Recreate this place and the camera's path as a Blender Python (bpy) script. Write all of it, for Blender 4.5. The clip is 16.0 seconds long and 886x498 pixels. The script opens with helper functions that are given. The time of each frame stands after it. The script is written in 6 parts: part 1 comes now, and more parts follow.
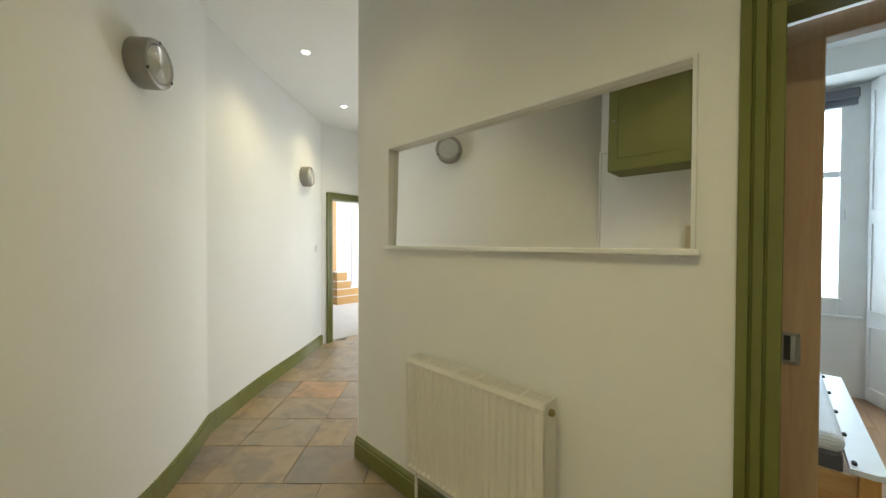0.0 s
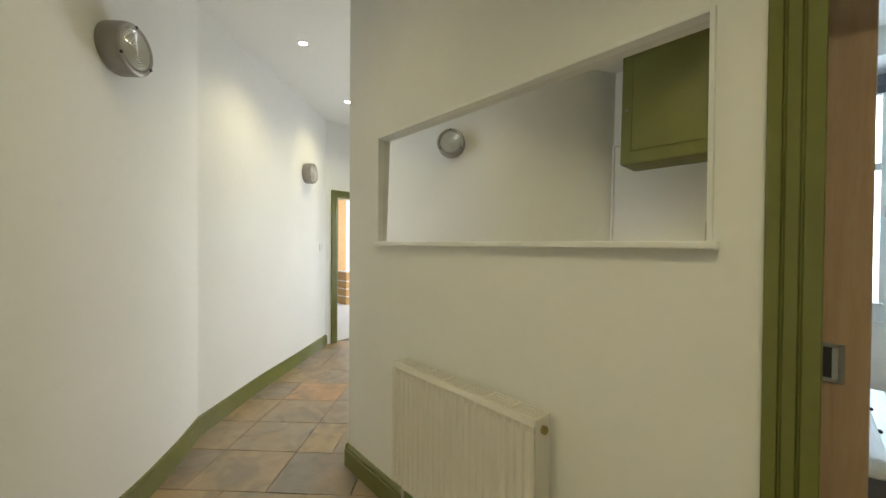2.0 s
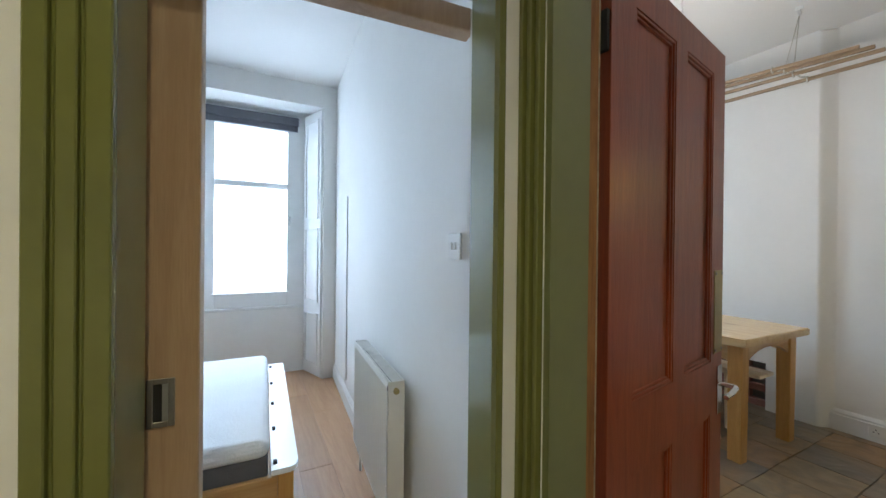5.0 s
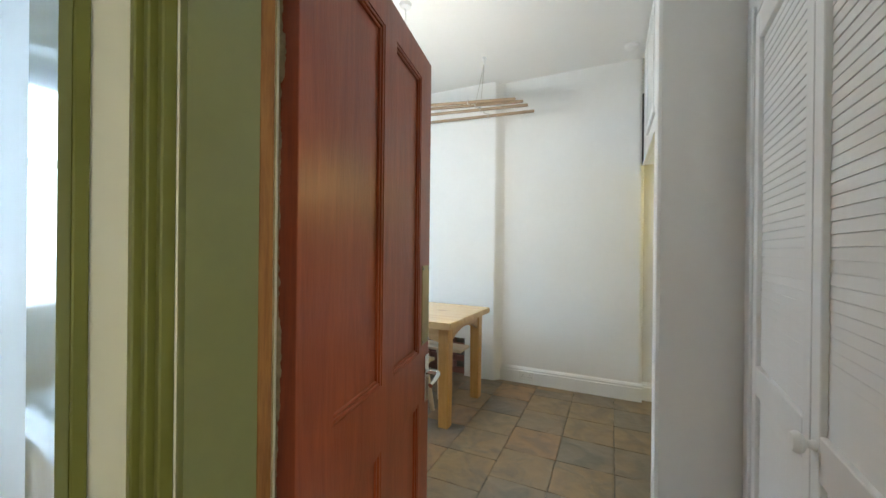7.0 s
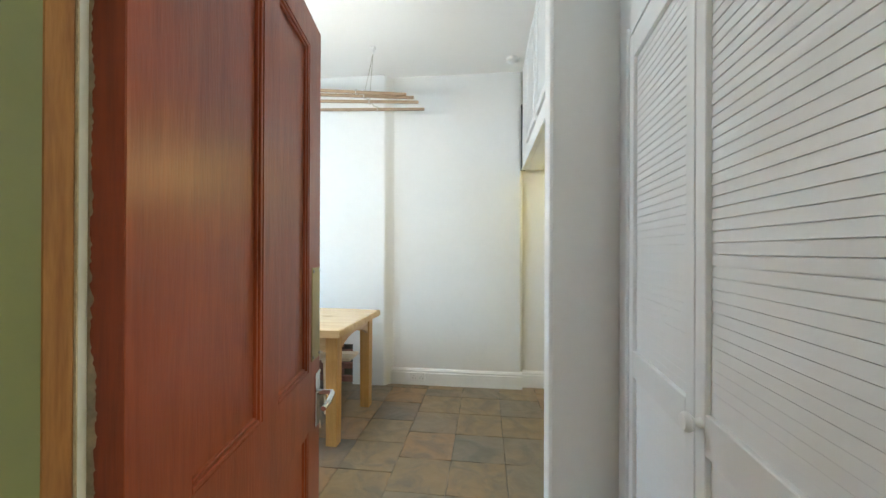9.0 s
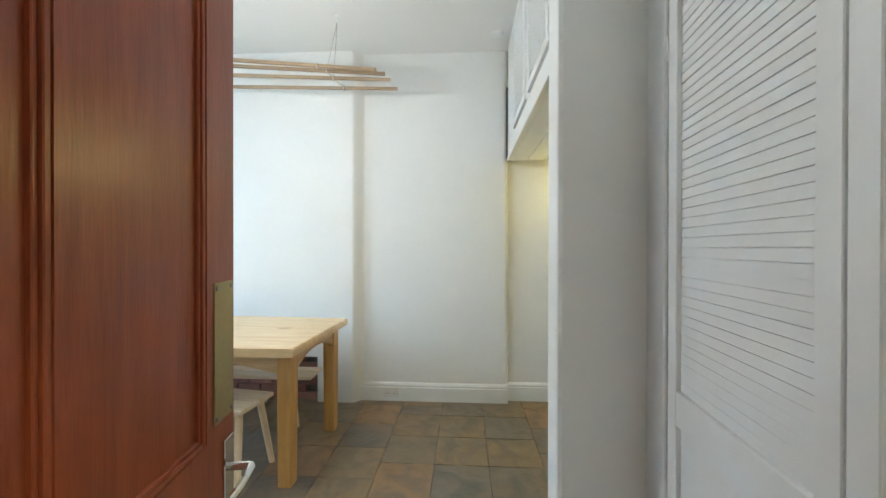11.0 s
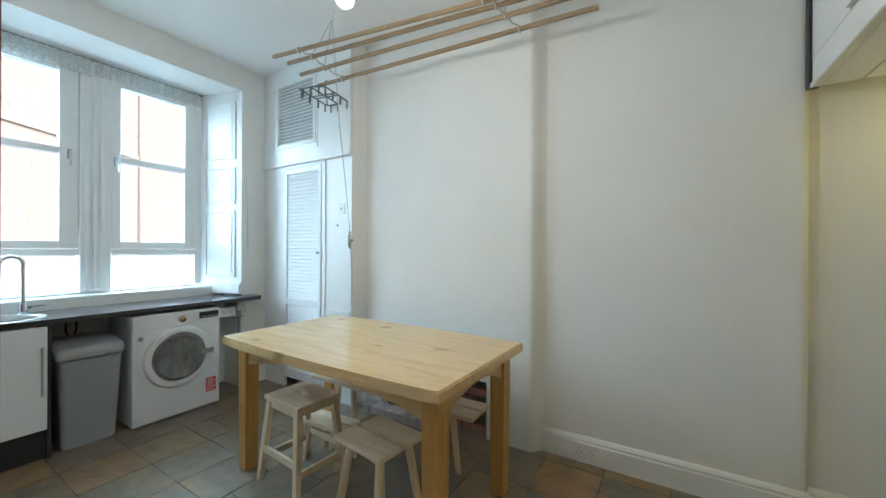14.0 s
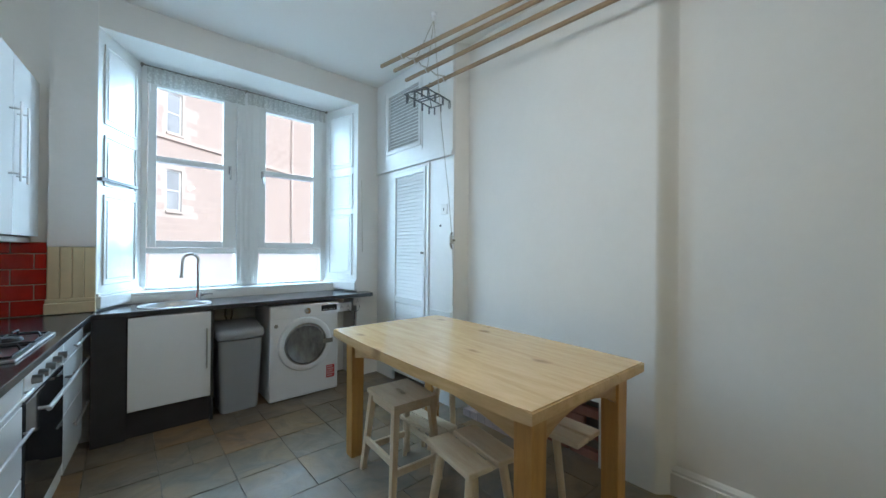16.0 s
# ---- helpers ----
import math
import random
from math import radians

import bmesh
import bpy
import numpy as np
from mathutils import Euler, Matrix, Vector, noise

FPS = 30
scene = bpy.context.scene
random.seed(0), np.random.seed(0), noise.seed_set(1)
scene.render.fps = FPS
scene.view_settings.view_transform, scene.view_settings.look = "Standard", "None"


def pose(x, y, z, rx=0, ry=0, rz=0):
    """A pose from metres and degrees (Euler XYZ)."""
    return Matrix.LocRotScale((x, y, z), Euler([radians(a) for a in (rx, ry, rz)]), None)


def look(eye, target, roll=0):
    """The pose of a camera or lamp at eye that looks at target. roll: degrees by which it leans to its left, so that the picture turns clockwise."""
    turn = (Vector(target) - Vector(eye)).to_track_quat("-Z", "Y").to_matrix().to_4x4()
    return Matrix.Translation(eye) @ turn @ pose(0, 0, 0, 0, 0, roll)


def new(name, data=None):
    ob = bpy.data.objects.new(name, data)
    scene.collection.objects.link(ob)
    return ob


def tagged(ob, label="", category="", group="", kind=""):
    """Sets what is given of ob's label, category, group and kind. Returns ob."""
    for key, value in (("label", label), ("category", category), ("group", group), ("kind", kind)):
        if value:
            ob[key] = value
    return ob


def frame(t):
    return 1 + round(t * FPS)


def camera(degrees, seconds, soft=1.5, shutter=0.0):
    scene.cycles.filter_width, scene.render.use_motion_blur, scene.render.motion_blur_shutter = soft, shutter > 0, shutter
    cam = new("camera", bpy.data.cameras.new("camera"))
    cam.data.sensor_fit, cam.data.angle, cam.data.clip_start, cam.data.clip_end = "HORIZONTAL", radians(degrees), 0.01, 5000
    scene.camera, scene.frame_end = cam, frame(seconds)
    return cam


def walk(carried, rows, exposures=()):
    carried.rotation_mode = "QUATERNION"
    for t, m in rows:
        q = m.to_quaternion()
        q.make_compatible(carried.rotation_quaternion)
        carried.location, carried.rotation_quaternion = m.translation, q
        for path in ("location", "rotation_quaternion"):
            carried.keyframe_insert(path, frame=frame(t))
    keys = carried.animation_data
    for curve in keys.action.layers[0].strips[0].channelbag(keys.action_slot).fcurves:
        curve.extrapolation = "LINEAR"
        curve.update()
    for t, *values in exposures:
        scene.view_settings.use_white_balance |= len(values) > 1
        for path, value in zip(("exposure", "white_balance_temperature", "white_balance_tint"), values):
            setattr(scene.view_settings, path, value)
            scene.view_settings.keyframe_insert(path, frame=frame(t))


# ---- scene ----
KITCHEN_W, BEDROOM_W, LIVING_W, SPOT_W, BULB_W, STRIP_W, CORRIDOR_W, FROST_W = 540, 16, 70, 34, 14, 2.2, 24, 0.1
EXPOSURES = [(0.0, 0.30, 6600, 10), (3.0, 0.32, 6500, 12), (4.0, 0.32, 6250, 18), (5.0, 0.45, 6050, 17), (7.3, 1.15, 5950, 11), (8.5, 1.35, 5850, 10), (9.5, 1.32, 5800, 10), (12.0, 1.03, 5950, 9), (13.0, 0.85, 6050, 7), (14.0, 0.52, 5950, 8), (15.0, 0.30, 5750, 9), (16.0, 0.23, 5700, 9)]
cam = camera(100.98, 16.0)
# seconds, place, yaw, pitch, roll
PATH = [
    (0.0, 0.000, 0.000, 1.357, 40.87, -0.87, -0.21),
    (0.5, -0.009, 0.048, 1.349, 42.56, -0.75, -0.26),
    (1.0, -0.017, 0.099, 1.339, 43.13, -0.60, -0.40),
    (1.5, -0.017, 0.143, 1.336, 43.46, -0.72, -0.36),
    (2.0, -0.008, 0.188, 1.332, 43.30, -0.74, -0.41),
    (2.5, -0.012, 0.252, 1.329, 38.99, -0.66, -0.56),
    (3.0, -0.017, 0.319, 1.335, 29.31, -0.80, -0.71),
    (3.5, 0.007, 0.394, 1.329, 17.76, -0.58, -0.82),
    (4.0, 0.060, 0.461, 1.331, 3.61, -0.23, -1.00),
    (4.5, 0.143, 0.518, 1.329, -12.25, 0.19, -0.68),
    (5.0, 0.217, 0.565, 1.360, -27.52, -0.20, -0.59),
    (7.5, 0.516, 0.643, 1.353, -70.53, 0.15, -0.44),
    (8.0, 0.541, 0.669, 1.351, -75.23, 0.22, -0.32),
    (8.5, 0.564, 0.700, 1.347, -79.40, 0.29, -0.33),
    (9.0, 0.586, 0.727, 1.348, -83.21, 0.13, -0.23),
    (9.5, 0.632, 0.749, 1.352, -86.73, -0.14, 0.08),
    (12.0, 1.287, 0.767, 1.367, -86.00, -0.45, -0.51),
    (12.5, 1.442, 0.817, 1.355, -80.63, -0.18, -0.43),
    (13.0, 1.553, 0.888, 1.364, -74.36, -0.26, -0.40),
    (13.5, 1.656, 0.943, 1.347, -66.98, -0.10, -0.30),
    (14.0, 1.755, 0.976, 1.340, -58.59, -0.03, -0.25),
    (14.5, 1.811, 0.992, 1.337, -51.81, 0.08, -0.25),
    (15.0, 1.838, 0.994, 1.342, -47.12, 0.01, -0.40),
    (15.5, 1.879, 0.996, 1.334, -43.60, 0.12, -0.41),
    (16.0, 1.907, 0.997, 1.331, -41.18, 0.12, -0.52),
]
walk(cam, [(t, pose(x, y, z, 90 + pitch, roll, yaw)) for t, x, y, z, yaw, pitch, roll in PATH], EXPOSURES)

# ---- light ----
world = bpy.data.worlds.new("sky")
scene.world = world
world.use_nodes = True
wn = world.node_tree.nodes
sky = wn.new("ShaderNodeTexSky")
sky.sky_type, sky.sun_disc = "NISHITA", False
sky.sun_elevation, sky.sun_rotation, sky.air_density, sky.dust_density = radians(38), radians(150), 1.0, 2.0
world.node_tree.links.new(sky.outputs[0], wn["Background"].inputs[0])
wn["Background"].inputs[1].default_value = 0.13
sun = new("sun", bpy.data.lights.new("sun", "SUN"))
sun.data.energy, sun.data.angle, sun.data.color = 4.0, radians(12), (1, 0.96, 0.9)
sun.matrix_world = look((0, 0, 24), (-16.4, 25.6, 0))


def area_lamp(name, eye, target, w, h, watts, colour):
    ob = new(name, bpy.data.lights.new(name, "AREA"))
    ob.data.shape, ob.data.size, ob.data.size_y, ob.data.energy, ob.data.color = "RECTANGLE", w, h, watts, colour
    ob.matrix_world = look(eye, target)
    return ob


def spot_lamp(name, eye, target, watts, colour, degrees=100, blend=0.6, size=0.04):
    ob = new(name, bpy.data.lights.new(name, "SPOT"))
    ob.data.energy, ob.data.color, ob.data.spot_size, ob.data.spot_blend, ob.data.shadow_soft_size = watts, colour, radians(degrees), blend, size
    ob.matrix_world = look(eye, target)
    return ob


def point_lamp(name, eye, watts, colour, size):
    ob = new(name, bpy.data.lights.new(name, "POINT"))
    ob.data.energy, ob.data.color, ob.data.shadow_soft_size = watts, colour, size
    ob.location = eye
    return ob


DAY = (0.62, 0.86, 1.0)
WARM = (1.0, 0.90, 0.51)
area_lamp("sky_over_court", (2.8, 7.4, 5.1), (2.9, 3.4, 0.8), 5.0, 2.6, KITCHEN_W * 0.90, DAY)
area_lamp("sky_west_of_window", (0.55, 7.2, 2.7), (3.4, 2.6, 0.7), 2.0, 2.6, KITCHEN_W * 0.30, DAY)
area_lamp("sky_east_of_window", (6.2, 6.9, 2.7), (2.3, 2.4, 0.7), 2.0, 2.6, KITCHEN_W * 0.85, DAY)
area_lamp("frosted_pane_daylight", (2.80, 5.0, 1.13), (2.80, 0, 1.35), 1.46, 0.26, FROST_W, DAY)
# lamp behind an unseen, assumed doorway; brightens the curved wall
area_lamp("unseen_corridor_daylight", (-2.95, 4.0, 1.2), (-3.2, 1.4, 1.0), 0.7, 1.7, CORRIDOR_W, (0.88, 0.95, 1.0))
area_lamp("bedroom_daylight", (0.2, 4.98, 1.75), (0.2, 0, 1.5), 0.7, 1.7, BEDROOM_W, (0.70, 0.87, 1.0))
area_lamp("living_daylight", (-5.9, 6.2, 1.6), (-5.9, 0, 0.9), 1.6, 1.8, LIVING_W, (0.92, 0.96, 1.0))
SPOTS = [(-2.88, 1.57), (-3.68, 2.48), (-1.45, 0.62), (-0.78, -0.10), (0.1, 0.05)]
for sx, sy in SPOTS:
    spot_lamp("downlight_beam", (sx, sy, 2.935), (sx, sy, 0), SPOT_W if sx < -2 else SPOT_W * (1.75 if sx > 0 else 0.55), WARM, 128, 1.0, 0.06)
point_lamp("pendant_glow", (2.70, 1.975, 2.262), BULB_W, (1.0, 0.93, 0.80), 0.045)
# hangs in mid-air off the tube, spreading its yellow over the recess
point_lamp("strip_glow", (3.90, -0.29, 1.95), STRIP_W, (1.0, 0.75, 0.15), 0.14)

# ---- materials ----


def material(name, colour, rough=0.6, metal=0.0, vary=0.12, scale=6.0, fine=60.0, bump=0.05, colour2=None, stretch=(1, 1, 1), coat=0.0, random_amount=0.0, spec=0.5):
    """A surface with variation at two scales: broad stains and fine grain."""
    mat = bpy.data.materials.new(name)
    mat.use_nodes = True
    nt = mat.node_tree
    n, l = nt.nodes, nt.links
    b = n["Principled BSDF"]
    b.inputs["Roughness"].default_value, b.inputs["Metallic"].default_value = rough, metal
    b.inputs["Coat Weight"].default_value, b.inputs["Specular IOR Level"].default_value = coat, spec
    tc, mp = n.new("ShaderNodeTexCoord"), n.new("ShaderNodeMapping")
    mp.inputs["Scale"].default_value = stretch
    l.new(tc.outputs["Object"], mp.inputs["Vector"])
    big, small = n.new("ShaderNodeTexNoise"), n.new("ShaderNodeTexNoise")
    big.inputs["Scale"].default_value, big.inputs["Detail"].default_value = scale, 3
    small.inputs["Scale"].default_value, small.inputs["Detail"].default_value = fine, 4
    l.new(mp.outputs[0], big.inputs["Vector"]), l.new(mp.outputs[0], small.inputs["Vector"])
    mix = n.new("ShaderNodeMix")
    mix.data_type = "RGBA"
    dark = colour2 or tuple(c * (1 - vary) for c in colour)
    mix.inputs["A"].default_value, mix.inputs["B"].default_value = (*dark, 1), (*colour, 1)
    add = n.new("ShaderNodeMath")
    add.operation = "MULTIPLY_ADD"
    add.inputs[1].default_value = 0.35
    l.new(small.outputs[0], add.inputs[0])
    ramp = n.new("ShaderNodeMapRange")
    ramp.inputs["From Min"].default_value, ramp.inputs["From Max"].default_value = 0.35, 0.9
    sc = n.new("ShaderNodeMath")
    sc.operation = "MULTIPLY"
    sc.inputs[1].default_value = 0.9
    l.new(big.outputs[0], sc.inputs[0]), l.new(sc.outputs[0], add.inputs[2])
    l.new(add.outputs[0], ramp.inputs["Value"]), l.new(ramp.outputs[0], mix.inputs["Factor"])
    out = mix.outputs["Result"]
    if random_amount:
        info, hsv, mr = n.new("ShaderNodeObjectInfo"), n.new("ShaderNodeHueSaturation"), n.new("ShaderNodeMapRange")
        mr.inputs["To Min"].default_value, mr.inputs["To Max"].default_value = 1 - random_amount, 1 + random_amount
        l.new(info.outputs["Random"], mr.inputs["Value"]), l.new(mr.outputs[0], hsv.inputs["Value"]), l.new(out, hsv.inputs["Color"])
        out = hsv.outputs[0]
    l.new(out, b.inputs["Base Color"])
    if bump:
        bp = n.new("ShaderNodeBump")
        bp.inputs["Strength"].default_value, bp.inputs["Distance"].default_value = bump, 0.01
        l.new(small.outputs[0], bp.inputs["Height"]), l.new(bp.outputs[0], b.inputs["Normal"])
    return mat


def slate_material(name, joined, rust=0.30, patch=(0.42, 0.80), warm=1.0, tone=1.0):
    """Riven slate: each tile takes its own tone from grey-green to rust."""
    mat = bpy.data.materials.new(name)
    mat.use_nodes = True
    n, l = mat.node_tree.nodes, mat.node_tree.links
    b = n["Principled BSDF"]
    src = n.new("ShaderNodeNewGeometry") if joined else n.new("ShaderNodeObjectInfo")
    rnd = src.outputs["Random Per Island"] if joined else src.outputs["Random"]
    ramp = n.new("ShaderNodeValToRGB")
    ramp.color_ramp.interpolation = "CONSTANT"
    tones = [(0.0, (0.170, 0.148, 0.108)), (0.16, (0.152, 0.140, 0.112)), (0.3, (0.188, 0.155, 0.098)), (0.45, (0.160, 0.144, 0.108)), (0.58, (0.200, 0.158, 0.092)),
             (0.70, (0.150, 0.138, 0.112)), (0.87, (0.240, 0.158, 0.084)), (0.955, (0.115, 0.110, 0.102))]
    while len(ramp.color_ramp.elements) < len(tones):
        ramp.color_ramp.elements.new(0.5)
    for e, (p, c) in zip(ramp.color_ramp.elements, tones):
        e.position, e.color = p, (c[0] * warm * tone, c[1] * tone, c[2] * tone / warm, 1)
    l.new(rnd, ramp.inputs[0])
    tc = n.new("ShaderNodeTexCoord")
    ns, nf = n.new("ShaderNodeTexNoise"), n.new("ShaderNodeTexNoise")
    ns.inputs["Scale"].default_value, ns.inputs["Detail"].default_value = 3.2, 6
    nf.inputs["Scale"].default_value, nf.inputs["Detail"].default_value, nf.inputs["Distortion"].default_value = 11, 9, 0.0
    geo = n.new("ShaderNodeNewGeometry")
    far = n.new("ShaderNodeMath")
    far.operation = "MULTIPLY"
    far.inputs[1].default_value = 37.0
    l.new(rnd, far.inputs[0])
    place = n.new("ShaderNodeVectorMath")
    place.operation = "ADD"
    l.new(geo.outputs["Position"], place.inputs[0]), l.new(far.outputs[0], place.inputs[1])
    l.new(place.outputs[0], ns.inputs["Vector"]), l.new(place.outputs[0], nf.inputs["Vector"])
    r2 = n.new("ShaderNodeMapRange")
    r2.inputs["From Min"].default_value, r2.inputs["From Max"].default_value = patch
    l.new(ns.outputs[0], r2.inputs["Value"])
    mix = n.new("ShaderNodeMix")
    mix.data_type = "RGBA"
    mix.inputs["B"].default_value = (0.34, 0.19, 0.065, 1)
    sc = n.new("ShaderNodeMath")
    sc.operation = "MULTIPLY"
    sc.inputs[1].default_value = rust
    l.new(r2.outputs[0], sc.inputs[0]), l.new(sc.outputs[0], mix.inputs["Factor"]), l.new(ramp.outputs[0], mix.inputs["A"])
    cleft = n.new("ShaderNodeTexNoise")
    cleft.inputs["Scale"].default_value, cleft.inputs["Detail"].default_value, cleft.inputs["Distortion"].default_value = 5.5, 8, 1.1
    l.new(place.outputs[0], cleft.inputs["Vector"])
    vein = n.new("ShaderNodeMapRange")
    vein.inputs["From Min"].default_value, vein.inputs["From Max"].default_value, vein.inputs["To Max"].default_value = 0.46, 0.66, 0.55
    l.new(cleft.outputs[0], vein.inputs["Value"])
    mix2 = n.new("ShaderNodeMix")
    mix2.data_type = "RGBA"
    mix2.inputs["B"].default_value = (0.085 * tone, 0.080 * tone, 0.070 * tone, 1)
    l.new(vein.outputs[0], mix2.inputs["Factor"]), l.new(mix.outputs["Result"], mix2.inputs["A"])
    mix3 = n.new("ShaderNodeMix")
    mix3.data_type, mix3.blend_type = "RGBA", "OVERLAY"
    mix3.inputs["Factor"].default_value = 0.22
    l.new(mix2.outputs["Result"], mix3.inputs["A"]), l.new(nf.outputs[0], mix3.inputs["B"])
    l.new(mix3.outputs["Result"], b.inputs["Base Color"])
    rr = n.new("ShaderNodeMapRange")
    rr.inputs["To Min"].default_value, rr.inputs["To Max"].default_value = 0.22, 0.46
    l.new(cleft.outputs[0], rr.inputs["Value"]), l.new(rr.outputs[0], b.inputs["Roughness"])
    b.inputs["Specular IOR Level"].default_value = 0.8
    relief = n.new("ShaderNodeMath")
    relief.operation = "MULTIPLY_ADD"
    relief.inputs[1].default_value = 0.4
    l.new(nf.outputs[0], relief.inputs[0]), l.new(cleft.outputs[0], relief.inputs[2])
    bp = n.new("ShaderNodeBump")
    bp.inputs["Strength"].default_value, bp.inputs["Distance"].default_value = 0.5, 0.012
    l.new(relief.outputs[0], bp.inputs["Height"]), l.new(bp.outputs[0], b.inputs["Normal"])
    return mat


def wood_material(name, light, dark, rough=0.45, grain=(1, 1, 12), rings=7.0, random_amount=0.08, knots=0.0, coat=0.1):
    """Timber with long grain; the grain runs along the axis that is stretched least."""
    mat = bpy.data.materials.new(name)
    mat.use_nodes = True
    n, l = mat.node_tree.nodes, mat.node_tree.links
    b = n["Principled BSDF"]
    b.inputs["Roughness"].default_value, b.inputs["Coat Weight"].default_value = rough, coat
    tc, mp = n.new("ShaderNodeTexCoord"), n.new("ShaderNodeMapping")
    mp.inputs["Scale"].default_value = grain
    info = n.new("ShaderNodeObjectInfo")
    off = n.new("ShaderNodeVectorMath")
    off.operation = "ADD"
    l.new(tc.outputs["Object"], off.inputs[0]), l.new(info.outputs["Location"], off.inputs[1])
    l.new(off.outputs[0], mp.inputs["Vector"])
    a, f = n.new("ShaderNodeTexNoise"), n.new("ShaderNodeTexNoise")
    a.inputs["Scale"].default_value, a.inputs["Detail"].default_value, a.inputs["Distortion"].default_value = rings, 4, 1.2
    f.inputs["Scale"].default_value, f.inputs["Detail"].default_value = rings * 9, 3
    l.new(mp.outputs[0], a.inputs["Vector"]), l.new(mp.outputs[0], f.inputs["Vector"])
    m1 = n.new("ShaderNodeMix")
    m1.data_type = "RGBA"
    m1.inputs["A"].default_value, m1.inputs["B"].default_value = (*dark, 1), (*light, 1)
    mr = n.new("ShaderNodeMapRange")
    mr.inputs["From Min"].default_value, mr.inputs["From Max"].default_value = 0.3, 0.62
    add = n.new("ShaderNodeMath")
    add.operation = "MULTIPLY_ADD"
    add.inputs[1].default_value = 0.3
    half = n.new("ShaderNodeMath")
    half.operation = "MULTIPLY"
    half.inputs[1].default_value = 0.7
    l.new(a.outputs[0], half.inputs[0]), l.new(f.outputs[0], add.inputs[0]), l.new(half.outputs[0], add.inputs[2])
    l.new(add.outputs[0], mr.inputs["Value"]), l.new(mr.outputs[0], m1.inputs["Factor"])
    hsv, mr2 = n.new("ShaderNodeHueSaturation"), n.new("ShaderNodeMapRange")
    mr2.inputs["To Min"].default_value, mr2.inputs["To Max"].default_value = 1 - random_amount, 1 + random_amount
    l.new(info.outputs["Random"], mr2.inputs["Value"]), l.new(mr2.outputs[0], hsv.inputs["Value"]), l.new(m1.outputs["Result"], hsv.inputs["Color"])
    out = hsv.outputs[0]
    if knots:
        mk = n.new("ShaderNodeMapping")
        mk.inputs["Scale"].default_value = (3.6, 1.5, 1.0)
        l.new(off.outputs[0], mk.inputs["Vector"])
        v = n.new("ShaderNodeTexVoronoi")
        v.voronoi_dimensions = "2D"
        v.inputs["Scale"].default_value = 0.9
        nd = n.new("ShaderNodeTexNoise")
        nd.inputs["Scale"].default_value = 9
        l.new(mk.outputs[0], v.inputs["Vector"])
        sub = n.new("ShaderNodeMath")
        sub.operation = "MULTIPLY_ADD"
        sub.inputs[1].default_value = 0.16
        l.new(tc.outputs["Object"], nd.inputs["Vector"]), l.new(nd.outputs[0], sub.inputs[0]), l.new(v.outputs["Distance"], sub.inputs[2])
        k = n.new("ShaderNodeMapRange")
        k.inputs["From Min"].default_value, k.inputs["From Max"].default_value = 0.09, 0.155
        k.inputs["To Min"].default_value, k.inputs["To Max"].default_value = knots, 0.0
        l.new(sub.outputs[0], k.inputs["Value"])
        m2 = n.new("ShaderNodeMix")
        m2.data_type = "RGBA"
        m2.inputs["B"].default_value = (dark[0] * 0.45, dark[1] * 0.4, dark[2] * 0.4, 1)
        l.new(k.outputs[0], m2.inputs["Factor"]), l.new(out, m2.inputs["A"])
        out = m2.outputs["Result"]
    l.new(out, b.inputs["Base Color"])
    bp = n.new("ShaderNodeBump")
    bp.inputs["Strength"].default_value, bp.inputs["Distance"].default_value = 0.12, 0.004
    l.new(f.outputs[0], bp.inputs["Height"]), l.new(bp.outputs[0], b.inputs["Normal"])
    return mat


def glass_material(name, rough, tint=(1, 1, 1)):
    mat = bpy.data.materials.new(name)
    mat.use_nodes = True
    b = mat.node_tree.nodes["Principled BSDF"]
    b.inputs["Base Color"].default_value = (*tint, 1)
    b.inputs["Transmission Weight"].default_value, b.inputs["Roughness"].default_value, b.inputs["IOR"].default_value = 1.0, rough, 1.45
    return mat


def lace_material(name, colour):
    """Thin woven cloth that lets half of the light through."""
    mat = bpy.data.materials.new(name)
    mat.use_nodes = True
    n, l = mat.node_tree.nodes, mat.node_tree.links
    tc, weave, mr, mix = n.new("ShaderNodeTexCoord"), n.new("ShaderNodeTexVoronoi"), n.new("ShaderNodeMapRange"), n.new("ShaderNodeMix")
    weave.inputs["Scale"].default_value = 55
    l.new(tc.outputs["Object"], weave.inputs["Vector"]), l.new(weave.outputs["Distance"], mr.inputs["Value"])
    mr.inputs["From Max"].default_value = 0.6
    mix.data_type = "RGBA"
    mix.inputs["A"].default_value, mix.inputs["B"].default_value = (*colour, 1), (*[c * 0.72 for c in colour], 1)
    l.new(mr.outputs[0], mix.inputs["Factor"])
    dif, tra, ms = n.new("ShaderNodeBsdfDiffuse"), n.new("ShaderNodeBsdfTranslucent"), n.new("ShaderNodeMixShader")
    for b in (dif, tra):
        l.new(mix.outputs["Result"], b.inputs["Color"])
    ms.inputs[0].default_value = 0.5
    l.new(dif.outputs[0], ms.inputs[1]), l.new(tra.outputs[0], ms.inputs[2]), l.new(ms.outputs[0], n["Material Output"].inputs["Surface"])
    n.remove(n["Principled BSDF"])
    return mat


def glow_material(name, colour, strength):
    mat = bpy.data.materials.new(name)
    mat.use_nodes = True
    b = mat.node_tree.nodes["Principled BSDF"]
    b.inputs["Base Color"].default_value = (*colour, 1)
    b.inputs["Emission Color"].default_value, b.inputs["Emission Strength"].default_value = (*colour, 1), strength
    return mat


